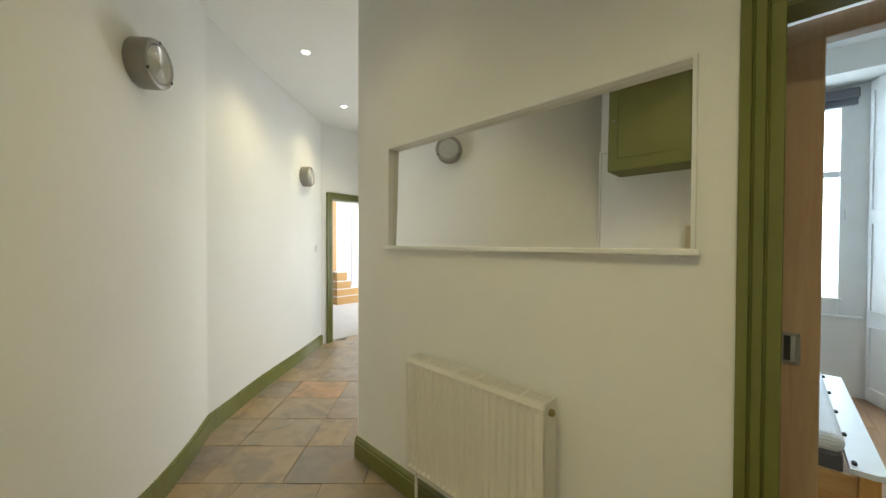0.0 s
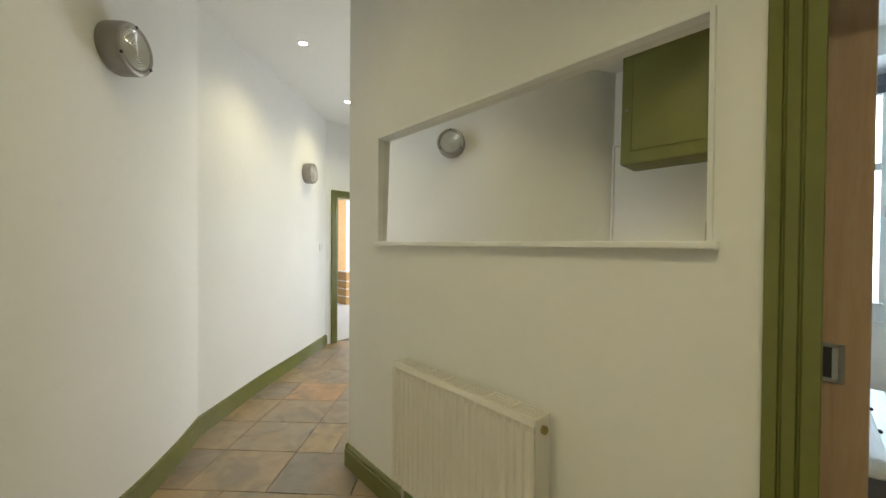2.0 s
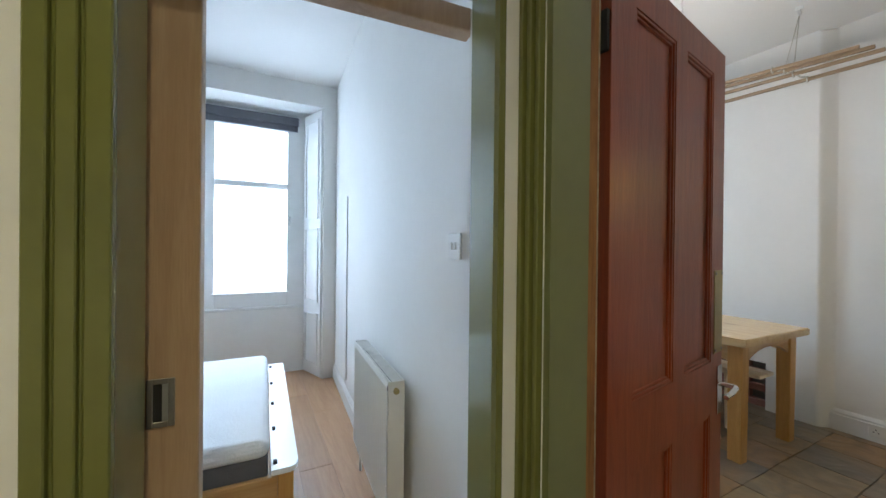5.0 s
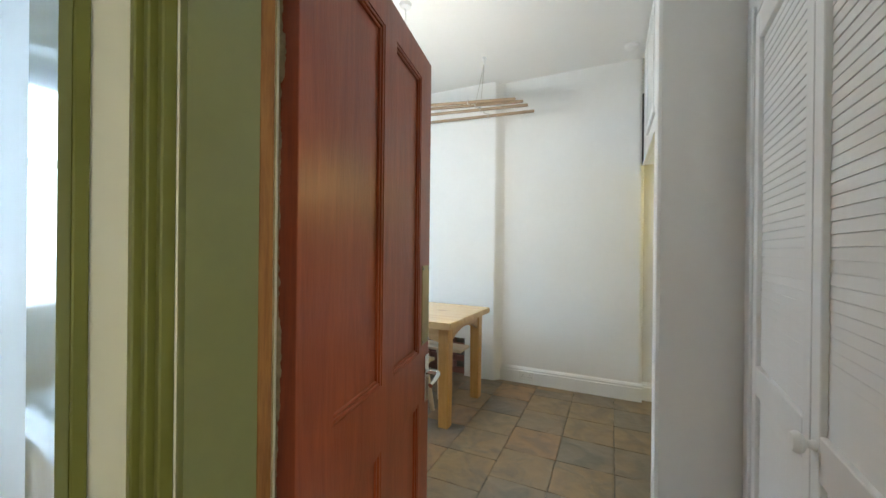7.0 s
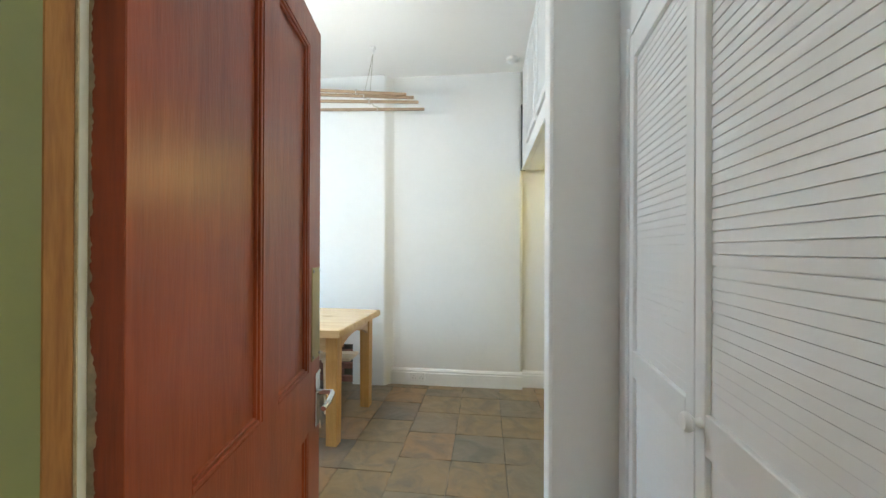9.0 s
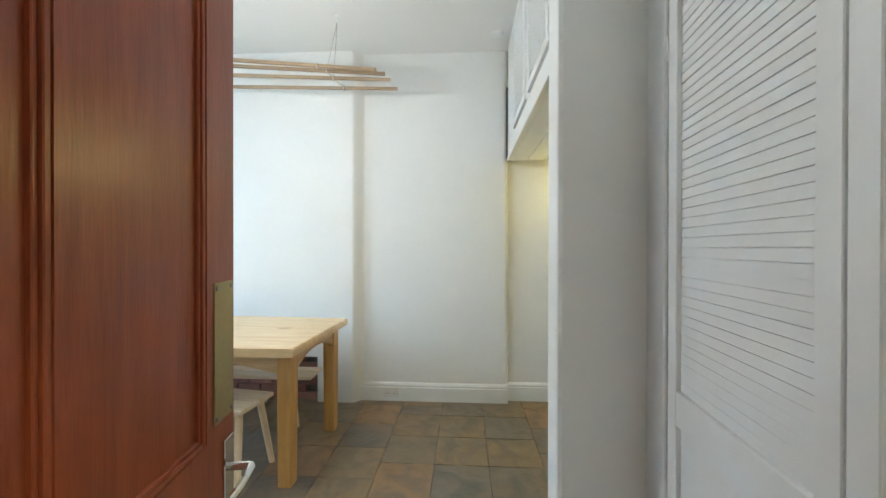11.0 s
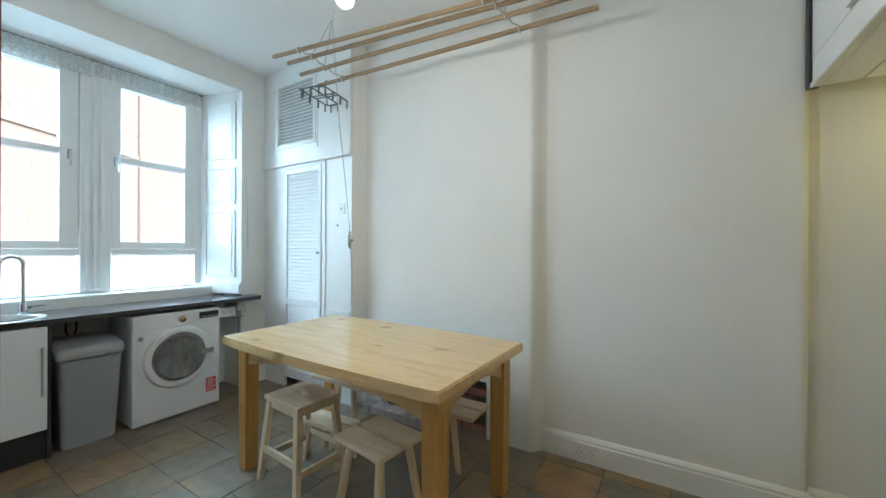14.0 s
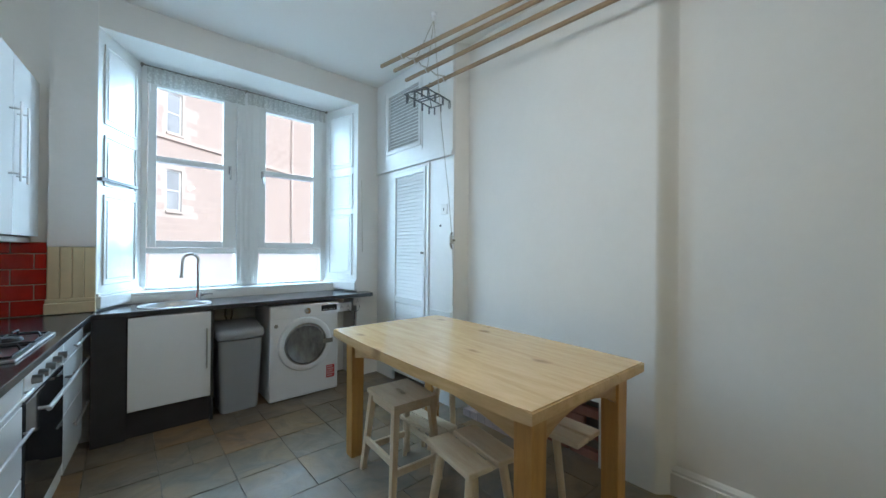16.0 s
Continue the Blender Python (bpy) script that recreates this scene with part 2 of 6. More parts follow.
WALL = material("white_emulsion", (0.87, 0.87, 0.845), 0.75, vary=0.06, scale=1.6, fine=24, bump=0.055)
CEIL = material("ceiling_emulsion", (0.88, 0.88, 0.86), 0.8, vary=0.04, scale=1.2, fine=45, bump=0.06)
GLOSS = material("white_gloss_paint", (0.86, 0.87, 0.86), 0.32, vary=0.06, scale=5, fine=30, bump=0.05)
CREAM = material("cream_boarding_paint", (0.76, 0.68, 0.44), 0.4, vary=0.08, scale=5, fine=30, bump=0.05)
GREEN = material("olive_green_gloss", (0.185, 0.195, 0.052), 0.27, vary=0.22, scale=4, fine=24, bump=0.10)
GREEN2 = material("olive_green_satin", (0.20, 0.215, 0.085), 0.30, vary=0.12, scale=5, fine=40, bump=0.03, coat=0.7)
GREEN3 = material("olive_green_eggshell", (0.19, 0.20, 0.055), 0.5, vary=0.12, scale=5, fine=40, bump=0.04)
RED = wood_material("red_stained_pine", (0.36, 0.080, 0.029), (0.24, 0.045, 0.016), 0.30, (9, 9, 0.7), 3.2, 0.02, coat=0.0)
REDEDGE = wood_material("dark_red_door_edge", (0.25, 0.048, 0.016), (0.15, 0.024, 0.010), 0.5, (9, 9, 0.7), 3.2, 0.02, coat=0.0)
FLAKE = material("flaking_cream_paint", (0.64, 0.55, 0.38), 0.7, vary=0.45, scale=40, fine=160, bump=0.3)
BARE = wood_material("worn_door_edge", (0.34, 0.155, 0.042), (0.17, 0.062, 0.018), 0.6, (8, 8, 0.8), 4, 0.05, coat=0)
BEECH = wood_material("tan_door_veneer", (0.50, 0.34, 0.21), (0.42, 0.27, 0.16), 0.45, (8, 8, 0.6), 4, 0.03)
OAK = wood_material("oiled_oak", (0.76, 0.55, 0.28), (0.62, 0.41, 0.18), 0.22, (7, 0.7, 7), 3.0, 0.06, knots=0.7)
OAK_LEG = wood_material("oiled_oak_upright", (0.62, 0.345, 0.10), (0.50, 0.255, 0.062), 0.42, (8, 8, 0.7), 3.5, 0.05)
STOOL = wood_material("pale_birch", (0.82, 0.70, 0.52), (0.70, 0.55, 0.37), 0.55, (8, 0.9, 8), 4, 0.07)
STOOL_LEG = wood_material("pale_birch_upright", (0.82, 0.69, 0.50), (0.70, 0.54, 0.35), 0.55, (8, 8, 0.9), 4, 0.07)
PINE = wood_material("yellow_pine", (0.62, 0.38, 0.15), (0.48, 0.26, 0.08), 0.4, (0.8, 8, 8), 4, 0.06)
RAIL = wood_material("pine_rail", (0.35, 0.255, 0.155), (0.24, 0.165, 0.095), 0.5, (8, 0.7, 8), 5, 0.08)
LAMINATE = wood_material("beech_laminate", (0.52, 0.30, 0.16), (0.42, 0.22, 0.11), 0.30, (7, 0.6, 7), 4, 0.10, coat=0.2)
SLATE = slate_material("riven_slate", False, 0.45, (0.42, 0.72), 1.10, 1.12)
# hall tiles: rustier slate, brightened and gilded for the warm spotlights
SLATE_H = slate_material("warm_lit_rusty_slate", False, 0.5, (0.38, 0.72), 1.14, 1.55)
GROUT = material("grey_grout", (0.17, 0.15, 0.115), 0.85, vary=0.3, scale=8, fine=70, bump=0.2)
STEEL = material("brushed_steel", (0.55, 0.55, 0.54), 0.28, 1.0, vary=0.12, scale=9, fine=90, bump=0.03)
NICKEL = material("satin_nickel", (0.36, 0.34, 0.31), 0.42, 0.85, vary=0.15, scale=12, fine=120, bump=0.04)
CHROME = material("chrome", (0.75, 0.75, 0.76), 0.10, 1.0, vary=0.05, scale=9, fine=60, bump=0.0)
BRASS = material("worn_brass_plate", (0.46, 0.37, 0.16), 0.38, 0.8, vary=0.3, scale=7, fine=60, bump=0.04)
RADIATOR = material("radiator_enamel", (0.78, 0.76, 0.70), 0.35, vary=0.05, scale=4, fine=40, bump=0.02)
UNIT = material("white_unit_gloss", (0.85, 0.87, 0.88), 0.16, vary=0.03, scale=3, fine=30, bump=0.0, coat=0.3)
APPLIANCE = material("appliance_white", (0.80, 0.81, 0.82), 0.30, vary=0.03, scale=3, fine=30, bump=0.0)
BLACK = material("black_board", (0.042, 0.042, 0.047), 0.40, vary=0.3, scale=8, fine=80, bump=0.03)
DARK = material("dark_parts_and_gap_shade", (0.03, 0.03, 0.032), 0.6, vary=0.3, scale=10, fine=80, bump=0.05)
WORKTOP = material("dark_slate_worktop", (0.055, 0.056, 0.062), 0.17, vary=0.35, scale=30, fine=160, bump=0.02)
GREYBIN = material("grey_plastic", (0.38, 0.40, 0.42), 0.34, vary=0.07, scale=6, fine=90, bump=0.04)
REDTILE = material("red_glazed_tile", (0.50, 0.026, 0.014), 0.14, vary=0.25, scale=9, fine=40, bump=0.03, coat=0.4, random_amount=0.12)
TILEGROUT = material("pale_tile_grout", (0.60, 0.50, 0.38), 0.8, vary=0.15, scale=9, fine=80, bump=0.1)
WASHED = material("whitewashed_brick", (0.50, 0.43, 0.42), 0.8, vary=0.3, scale=14, fine=70, bump=0.3, random_amount=0.15)
BRICK = material("fireplace_brick", (0.30, 0.135, 0.10), 0.8, vary=0.35, scale=9, fine=60, bump=0.4, random_amount=0.25)
SOOT_SHADE = material("sooty_mortar_and_shade", (0.20, 0.18, 0.16), 0.9, vary=0.5, scale=7, fine=60, bump=0.3)
# far stone and joints are paled to carry the window glare
SANDSTONE = material("red_sandstone", (0.66, 0.545, 0.485), 0.9, vary=0.16, scale=3, fine=26, bump=0.3, random_amount=0.10)
SANDJOINT = material("sandstone_joint", (0.72, 0.64, 0.58), 0.9, vary=0.2, scale=3, fine=30, bump=0.2)
SLATEROOF = material("roof_slates", (0.12, 0.12, 0.13), 0.7, vary=0.3, scale=5, fine=40, bump=0.3)
ASPHALT = material("back_court_asphalt", (0.06, 0.06, 0.06), 0.9, vary=0.3, scale=3, fine=60, bump=0.3)
BLIND = material("grey_blind_fabric", (0.17, 0.175, 0.20), 0.8, vary=0.15, scale=9, fine=140, bump=0.1)
VOILE = lace_material("white_lace_blind", (0.86, 0.87, 0.84))
MATTRESS = material("white_mattress_ticking", (0.82, 0.83, 0.84), 0.85, vary=0.05, scale=9, fine=120, bump=0.3)
GREYFAB = material("grey_mattress_side", (0.15, 0.145, 0.15), 0.9, vary=0.15, scale=9, fine=150, bump=0.3)
CARPET = material("pale_carpet", (0.66, 0.64, 0.62), 0.95, vary=0.12, scale=5, fine=140, bump=0.5)
PLASTIC = material("white_plastic", (0.80, 0.80, 0.78), 0.35, vary=0.03, scale=8, fine=60, bump=0.0)
BEIGE = material("aged_beige_plastic", (0.55, 0.49, 0.36), 0.45, vary=0.1, scale=8, fine=60, bump=0.02)
CORD = material("cotton_cord", (0.62, 0.60, 0.54), 0.9, vary=0.2, scale=30, fine=200, bump=0.2)
GREYPLASTIC = material("grey_peg_plastic", (0.16, 0.17, 0.18), 0.5, vary=0.1, scale=12, fine=60, bump=0.0)
STICKER = material("red_sticker", (0.62, 0.03, 0.04), 0.4, vary=0.05, scale=9, fine=60, bump=0.0)
# lightened as well, for the glare over the court
FARPANE = material("far_window_pane", (0.50, 0.54, 0.58), 0.15, vary=0.4, scale=1.5, fine=20, bump=0.0)
VENTBACK = material("vent_shade_board", (0.58, 0.58, 0.56), 0.8, vary=0.25, scale=8, fine=60, bump=0.1)
GLASS = glass_material("window_glass", 0.0)
FROST = glass_material("frosted_glass", 0.55, (0.97, 0.98, 1.0))
LENS = material("ribbed_lamp_glass", (0.58, 0.58, 0.55), 0.16, 0.0, vary=0.15, scale=20, fine=60, bump=0.0, coat=0.5)
DOORGLASS = material("dark_oven_glass", (0.012, 0.012, 0.014), 0.06, vary=0.2, scale=6, fine=60, bump=0.0, coat=0.5)
DRUM = material("drum_glass", (0.36, 0.37, 0.38), 0.12, 0.4, colour2=(0.06, 0.06, 0.065), scale=13, fine=40, bump=0.25, coat=0.6, stretch=(1, 1, 0.5))
MIRROR = material("mirror_silver", (0.90, 0.90, 0.88), 0.015, 1.0, vary=0.01, scale=3, fine=30, bump=0.0)
SPOTGLOW = glow_material("downlight_lens", (1.0, 0.95, 0.85), 22)
BULBGLOW = glow_material("pendant_bulb_glow", (1.0, 0.86, 0.62), 9)
TUBEGLOW = glow_material("strip_tube_glow", (1.0, 0.86, 0.38), 5)

# ---- building blocks ----


def link(name, bm, mats, parent=None, label=""):
    me = bpy.data.meshes.new(name)
    bm.normal_update()
    for e in bm.edges:
        if len(e.link_faces) == 2 and e.calc_face_angle() > 0.6:
            e.smooth = False
    bm.to_mesh(me)
    bm.free()
    for m in mats if isinstance(mats, (list, tuple)) else [mats]:
        me.materials.append(m)
    ob = new(name, me)
    if parent:
        ob.parent = parent
    if label:
        ob["label"] = label
    return ob


def part(name, bm, mat, parent, label=""):
    return link(name, bm, mat, parent, label)


def structure(name, bm, mat, label="", category="wall"):
    return tagged(link(name, bm, mat), label, category, kind="structure")


def thing(name, at, turn, label, category, group=""):
    ob = new(name)
    ob.empty_display_size = 0.1
    ob.matrix_world = pose(*at, 0, 0, turn)
    return tagged(ob, label, category, group)


def box(bm, x0, x1, y0, y1, z0, z1, m=None, bevel=0.0, seg=2, mat=0):
    made = bmesh.ops.create_cube(bm, size=1)
    vs = made["verts"]
    for v in vs:
        v.co = Vector((x0 + (v.co.x + 0.5) * (x1 - x0), y0 + (v.co.y + 0.5) * (y1 - y0), z0 + (v.co.z + 0.5) * (z1 - z0)))
    fs = list({f for v in vs for f in v.link_faces})
    for f in fs:
        f.material_index = mat
    if bevel:
        es = list({e for v in vs for e in v.link_edges})
        r = bmesh.ops.bevel(bm, geom=es, offset=bevel, segments=seg, profile=0.5, affect="EDGES")
        vs = list({v for f in r["faces"] for v in f.verts} | {v for v in vs if v.is_valid})
    if m is not None:
        bmesh.ops.transform(bm, matrix=m, verts=[v for v in vs if v.is_valid])
    return vs


def prism(bm, poly, z0, z1, m=None, mat=0):
    """An upright prism over a plan polygon, given anticlockwise."""
    lo = [bm.verts.new((x, y, z0)) for x, y in poly]
    hi = [bm.verts.new((x, y, z1)) for x, y in poly]
    fs = [bm.faces.new(hi), bm.faces.new(lo[::-1])]
    for i in range(len(poly)):
        j = (i + 1) % len(poly)
        fs.append(bm.faces.new((lo[i], lo[j], hi[j], hi[i])))
    for f in fs:
        f.material_index = mat
    if m is not None:
        bmesh.ops.transform(bm, matrix=m, verts=lo + hi)
    return lo + hi


def rod(bm, a, b, r0, r1=None, seg=12, mat=0, cap=True):
    a, b = Vector(a), Vector(b)
    r1 = r0 if r1 is None else r1
    q = (b - a).to_track_quat("Z", "Y")
    rings = []
    for p, r in ((a, r0), (b, r1)):
        rings.append([bm.verts.new(p + q @ Vector((r * math.cos(2 * math.pi * i / seg), r * math.sin(2 * math.pi * i / seg), 0))) for i in range(seg)])
    for i in range(seg):
        j = (i + 1) % seg
        f = bm.faces.new((rings[0][i], rings[0][j], rings[1][j], rings[1][i]))
        f.smooth, f.material_index = True, mat
    if cap:
        for f in (bm.faces.new(rings[0][::-1]), bm.faces.new(rings[1])):
            f.material_index = mat
    return rings


def pipe(bm, pts, r, seg=10, mat=0):
    """A round bar along a line of points."""
    pts = [Vector(p) for p in pts]
    rings = []
    ref = Vector((0.31, 0.17, 0.93))
    for i, p in enumerate(pts):
        d = (pts[min(i + 1, len(pts) - 1)] - pts[max(i - 1, 0)]).normalized()
        u = d.cross(ref)
        u = (u if u.length > 0.05 else d.cross(Vector((1, 0, 0)))).normalized()
        w = d.cross(u)
        rings.append([bm.verts.new(p + r * (math.cos(2 * math.pi * k / seg) * u + math.sin(2 * math.pi * k / seg) * w)) for k in range(seg)])
    for a, b in zip(rings, rings[1:]):
        for i in range(seg):
            j = (i + 1) % seg
            f = bm.faces.new((a[i], b[i], b[j], a[j]))
            f.smooth, f.material_index = True, mat
    bm.faces.new(rings[0]).material_index = mat
    bm.faces.new(rings[-1][::-1]).material_index = mat


def lathe(bm, profile, seg=28, m=None, mat=0):
    """A turned body: (radius, height) pairs round the z axis."""
    rings = []
    for r, z in profile:
        rings.append([bm.verts.new((r * math.cos(2 * math.pi * i / seg), r * math.sin(2 * math.pi * i / seg), z)) for i in range(seg)] if r > 1e-5 else [bm.verts.new((0, 0, z))])
    for a, b in zip(rings, rings[1:]):
        for i in range(seg):
            j = (i + 1) % seg
            vs = ([a[i], a[j]] if len(a) > 1 else [a[0]]) + ([b[j], b[i]] if len(b) > 1 else [b[0]])
            f = bm.faces.new(vs)
            f.smooth, f.material_index = True, mat
    if m is not None:
        bmesh.ops.transform(bm, matrix=m, verts=[v for r in rings for v in r])


def along(p0, p1):
    """The frame of a wall: x along it, y to its left (into the wall), z up."""
    d = Vector((p1[0] - p0[0], p1[1] - p0[1], 0))
    return Matrix.Translation((p0[0], p0[1], 0)) @ Matrix.Rotation(math.atan2(d.y, d.x), 4, "Z"), d.length


def wall(name, p0, p1, z0, z1, thick, holes=(), mat=None, label="white painted plaster wall"):
    """A wall whose room face runs from p0 to p1, thick to the left; holes are (from, to, bottom, top) along it."""
    m, length = along(p0, p1)
    bm = bmesh.new()
    s = 0.0
    for a, b, lo, hi in sorted(holes):
        if a > s:
            box(bm, s, a, 0, thick, z0, z1, m)
        if lo > z0:
            box(bm, a, b, 0, thick, z0, lo, m)
        if hi < z1:
            box(bm, a, b, 0, thick, hi, z1, m)
        s = b
    if s < length:
        box(bm, s, length, 0, thick, z0, z1, m)
    return structure(name, bm, mat or WALL, label)


# ---- structure: hall ----
HALL_C, KIT_C, BED_C = 2.95, 3.08, 3.0
A0, A1 = (-1.945, 1.392), (0.735, 1.185)          # hall face of the wall with the mirror and the bedroom door
MA, LA = along(A0, A1)
DOOR_B = (1.978, 2.632, 0.0, 1.955)               # the bedroom door's opening along that wall
MIR = (0.355, 1.815, 1.332, 1.895)                # the mirror's recess
bm = bmesh.new()
box(bm, 0.04, MIR[0], 0, 0.13, 0, 3.02, MA)
box(bm, MIR[0], MIR[1], 0, 0.13, 0, MIR[2], MA)
box(bm, MIR[0], MIR[1], 0, 0.13, MIR[3], 3.02, MA)
box(bm, MIR[0], MIR[1], 0.036, 0.13, MIR[2], MIR[3], MA)
box(bm, MIR[1], DOOR_B[0], 0, 0.13, 0, 3.02, MA)
box(bm, DOOR_B[0], DOOR_B[1], 0, 0.13, DOOR_B[3], 3.02, MA)
box(bm, DOOR_B[1], LA + 0.03, 0.03, 0.15, 0, 3.02, MA)
structure("wall_hall_north", bm, WALL, "cream white plaster wall with a mirror recess and a doorway")
wall("wall_corridor", (-1.80, 3.75), (-1.80, 1.55), 0, 3.02, 0.12)
FAR_DOOR = (0.225, 1.02, 0.0, 1.96)
wall("wall_hall_far", (-4.41, 2.55), (-4.41, 3.95), 0, 3.02, 0.16, [FAR_DOOR])
# opening is unseen, added to let the corridor lamp shine in
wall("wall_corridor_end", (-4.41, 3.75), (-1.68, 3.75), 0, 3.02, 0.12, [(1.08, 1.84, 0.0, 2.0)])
CURVE = [(-1.455, -0.95), (-1.50, -0.83), (-1.90, -0.02), (-2.24, 0.36), (-2.60, 0.64), (-2.94, 0.855), (-3.10, 1.04), (-3.47, 1.46), (-3.92, 2.03), (-4.43, 2.64)]


def smooth_line(pts, n=8):
    out = []
    for i in range(len(pts) - 1):
        p = [Vector(pts[max(0, min(len(pts) - 1, k))]) for k in (i - 1, i, i + 1, i + 2)]
        for k in range(n):
            t = k / n
            out.append(0.5 * ((2 * p[1]) + (p[2] - p[0]) * t + (2 * p[0] - 5 * p[1] + 4 * p[2] - p[3]) * t * t + (3 * p[1] - p[0] - 3 * p[2] + p[3]) * t ** 3))
    return out + [Vector(pts[-1])]


def ribbon(bm, line, off0, off1, z0, z1):
    """A band of constant thickness along a plan line; offsets are to its left."""
    nrm = []
    for i in range(len(line)):
        d = (line[min(i + 1, len(line) - 1)] - line[max(i - 1, 0)]).normalized()
        nrm.append(Vector((-d.y, d.x)))
    rows = []
    for off, z in ((off0, z0), (off0, z1), (off1, z1), (off1, z0)):
        rows.append([bm.verts.new((*(p + n * off), z)) for p, n in zip(line, nrm)])
    for a, b in zip(rows, rows[1:] + rows[:1]):
        for i in range(len(line) - 1):
            f = bm.faces.new((a[i], b[i], b[i + 1], a[i + 1]))
            f.smooth = True
    for k in (0, -1):
        bm.faces.new([r[k] for r in (rows if k else rows[::-1])])
    bmesh.ops.recalc_face_normals(bm, faces=bm.faces)


LEFT = smooth_line(CURVE[:6])[:-1] + smooth_line(CURVE[5:])   # bent in the middle, where two stretches meet
bm = bmesh.new()
ribbon(bm, LEFT, 0.0, 0.14, 0, 3.02)
structure("wall_hall_curved", bm, WALL, "cream white plaster wall that curves along the hall")
S0, S1 = (0.62, -1.02), (-1.50, -0.85)
wall("wall_hall_south", S0, S1, 0, 3.02, 0.14)
E0, E1 = (0.775, 1.215), (0.60, -1.0)
ME, LE = along(E0, E1)
DOOR_K = (0.055, 0.955, 0.0, 2.115)                # the kitchen door's opening
wall("wall_hall_east", E0, E1, 0, 3.10, 0.128, [DOOR_K])
bm = bmesh.new()
prism(bm, [(-4.6, -1.2), (0.80, -1.2), (0.80, 1.26), (-1.8, 1.48), (-1.8, 3.85), (-4.6, 3.85)], HALL_C, HALL_C + 0.06)
structure("ceiling_hall", bm, CEIL, "plain white hall ceiling", "ceiling")

# ---- structure: bedroom ----
bm = bmesh.new()
prism(bm, [(0.80, 1.325), (0.895, 1.18), (1.165, 4.46), (0.985, 4.46)], 0, 3.10)
structure("wall_bedroom_east", bm, WALL, "white plaster wall between bedroom and kitchen")
bm = bmesh.new()
box(bm, -1.9, -0.42, 4.46, 5.06, 0, 3.1)
box(bm, -0.42, 0.86, 4.46, 5.06, 2.78, 3.1)
box(bm, 0.86, 1.30, 4.46, 5.06, 0, 3.1)
box(bm, -0.42, 0.86, 4.84, 5.06, 0, 0.70)
prism(bm, [(0.86, 4.462), (0.86, 4.84), (0.72, 4.84)], 0, 2.78)
prism(bm, [(-0.42, 4.462), (-0.28, 4.84), (-0.42, 4.84)], 0, 2.78)
structure("wall_bedroom_north", bm, WALL, "white plaster wall with a splayed window recess")
wall("wall_bedroom_west", (-1.66, 1.5), (-1.66, 4.46), 0, 3.1, 0.14)
bm = bmesh.new()
prism(bm, [(-1.8, 1.50), (0.80, 1.30), (1.1, 4.7), (-1.8, 4.7)], BED_C, BED_C + 0.06)
structure("ceiling_bedroom", bm, CEIL, "plain white bedroom ceiling", "ceiling")

# ---- structure: kitchen ----
bm = bmesh.new()
box(bm, 1.30, 1.765, 4.46, 5.06, 0, 3.2)
box(bm, 1.765, 3.745, 4.46, 5.06, 2.85, 3.2)
box(bm, 3.745, 4.5, 4.46, 5.06, 0, 3.2)
box(bm, 1.765, 3.745, 4.76, 5.06, 0, 0.945)
structure("wall_kitchen_north", bm, WALL, "white plaster window wall")
bm = bmesh.new()
box(bm, 4.255, 4.5, -1.25, 0.38, 0, 3.2)
structure("wall_recess_east", bm, WALL, "white plaster wall of the recess")
bm = bmesh.new()
prism(bm, [(4.5, 0.38), (4.5, 1.74), (4.19, 1.74)] + [(4.225 - 0.035 * math.cos(k * math.pi / 12), 0.415 - 0.035 * math.sin(k * math.pi / 12)) for k in range(7)], 0, 3.2)
structure("wall_kitchen_east", bm, WALL, "white plaster kitchen wall")
bm = bmesh.new()
prism(bm, [(4.24, 1.741), (4.5, 1.741), (4.5, 4.46), (4.19, 4.46), (4.19, 3.18), (4.24, 3.18)], 0, 3.2)
structure("wall_kitchen_corner", bm, WALL, "white plaster wall behind the chimney breast and the press")
wall("wall_recess_south", (4.30, -1.15), (0.75, -1.15), 0, 3.2, 0.12)
bm = bmesh.new()
prism(bm, [(0.85, -1.2), (4.5, -1.2), (4.5, 4.7), (1.0, 4.7), (0.80, 1.2)], KIT_C, KIT_C + 0.06)
structure("ceiling_kitchen", bm, CEIL, "plain white kitchen ceiling", "ceiling")

# ---- structure: room past the far door ----
wall("wall_living_south", (-4.57, 1.2), (-8.4, 1.2), 0, 3.02, 0.12)
wall("wall_living_west", (-8.4, 1.2), (-8.4, 6.4), 0, 3.02, 0.12)
bm = bmesh.new()
box(bm, -8.4, -6.9, 6.4, 6.6, 0, 3.02)
box(bm, -6.9, -5.0, 6.4, 6.6, 0, 0.5)
box(bm, -6.9, -5.0, 6.4, 6.6, 2.6, 3.02)
box(bm, -5.0, -4.45, 6.4, 6.6, 0, 3.02)
structure("wall_living_north", bm, WALL, "white wall with a bright window")
wall("wall_living_east", (-4.57, 6.4), (-4.57, 3.95), 0, 3.02, 0.12)
wall("wall_living_east_end", (-4.57, 2.55), (-4.57, 1.2), 0, 3.02, 0.12)
bm = bmesh.new()
box(bm, -8.5, -4.5, 1.1, 6.6, HALL_C + 0.004, HALL_C + 0.06)
structure("ceiling_living", bm, CEIL, "plain white ceiling", "ceiling")

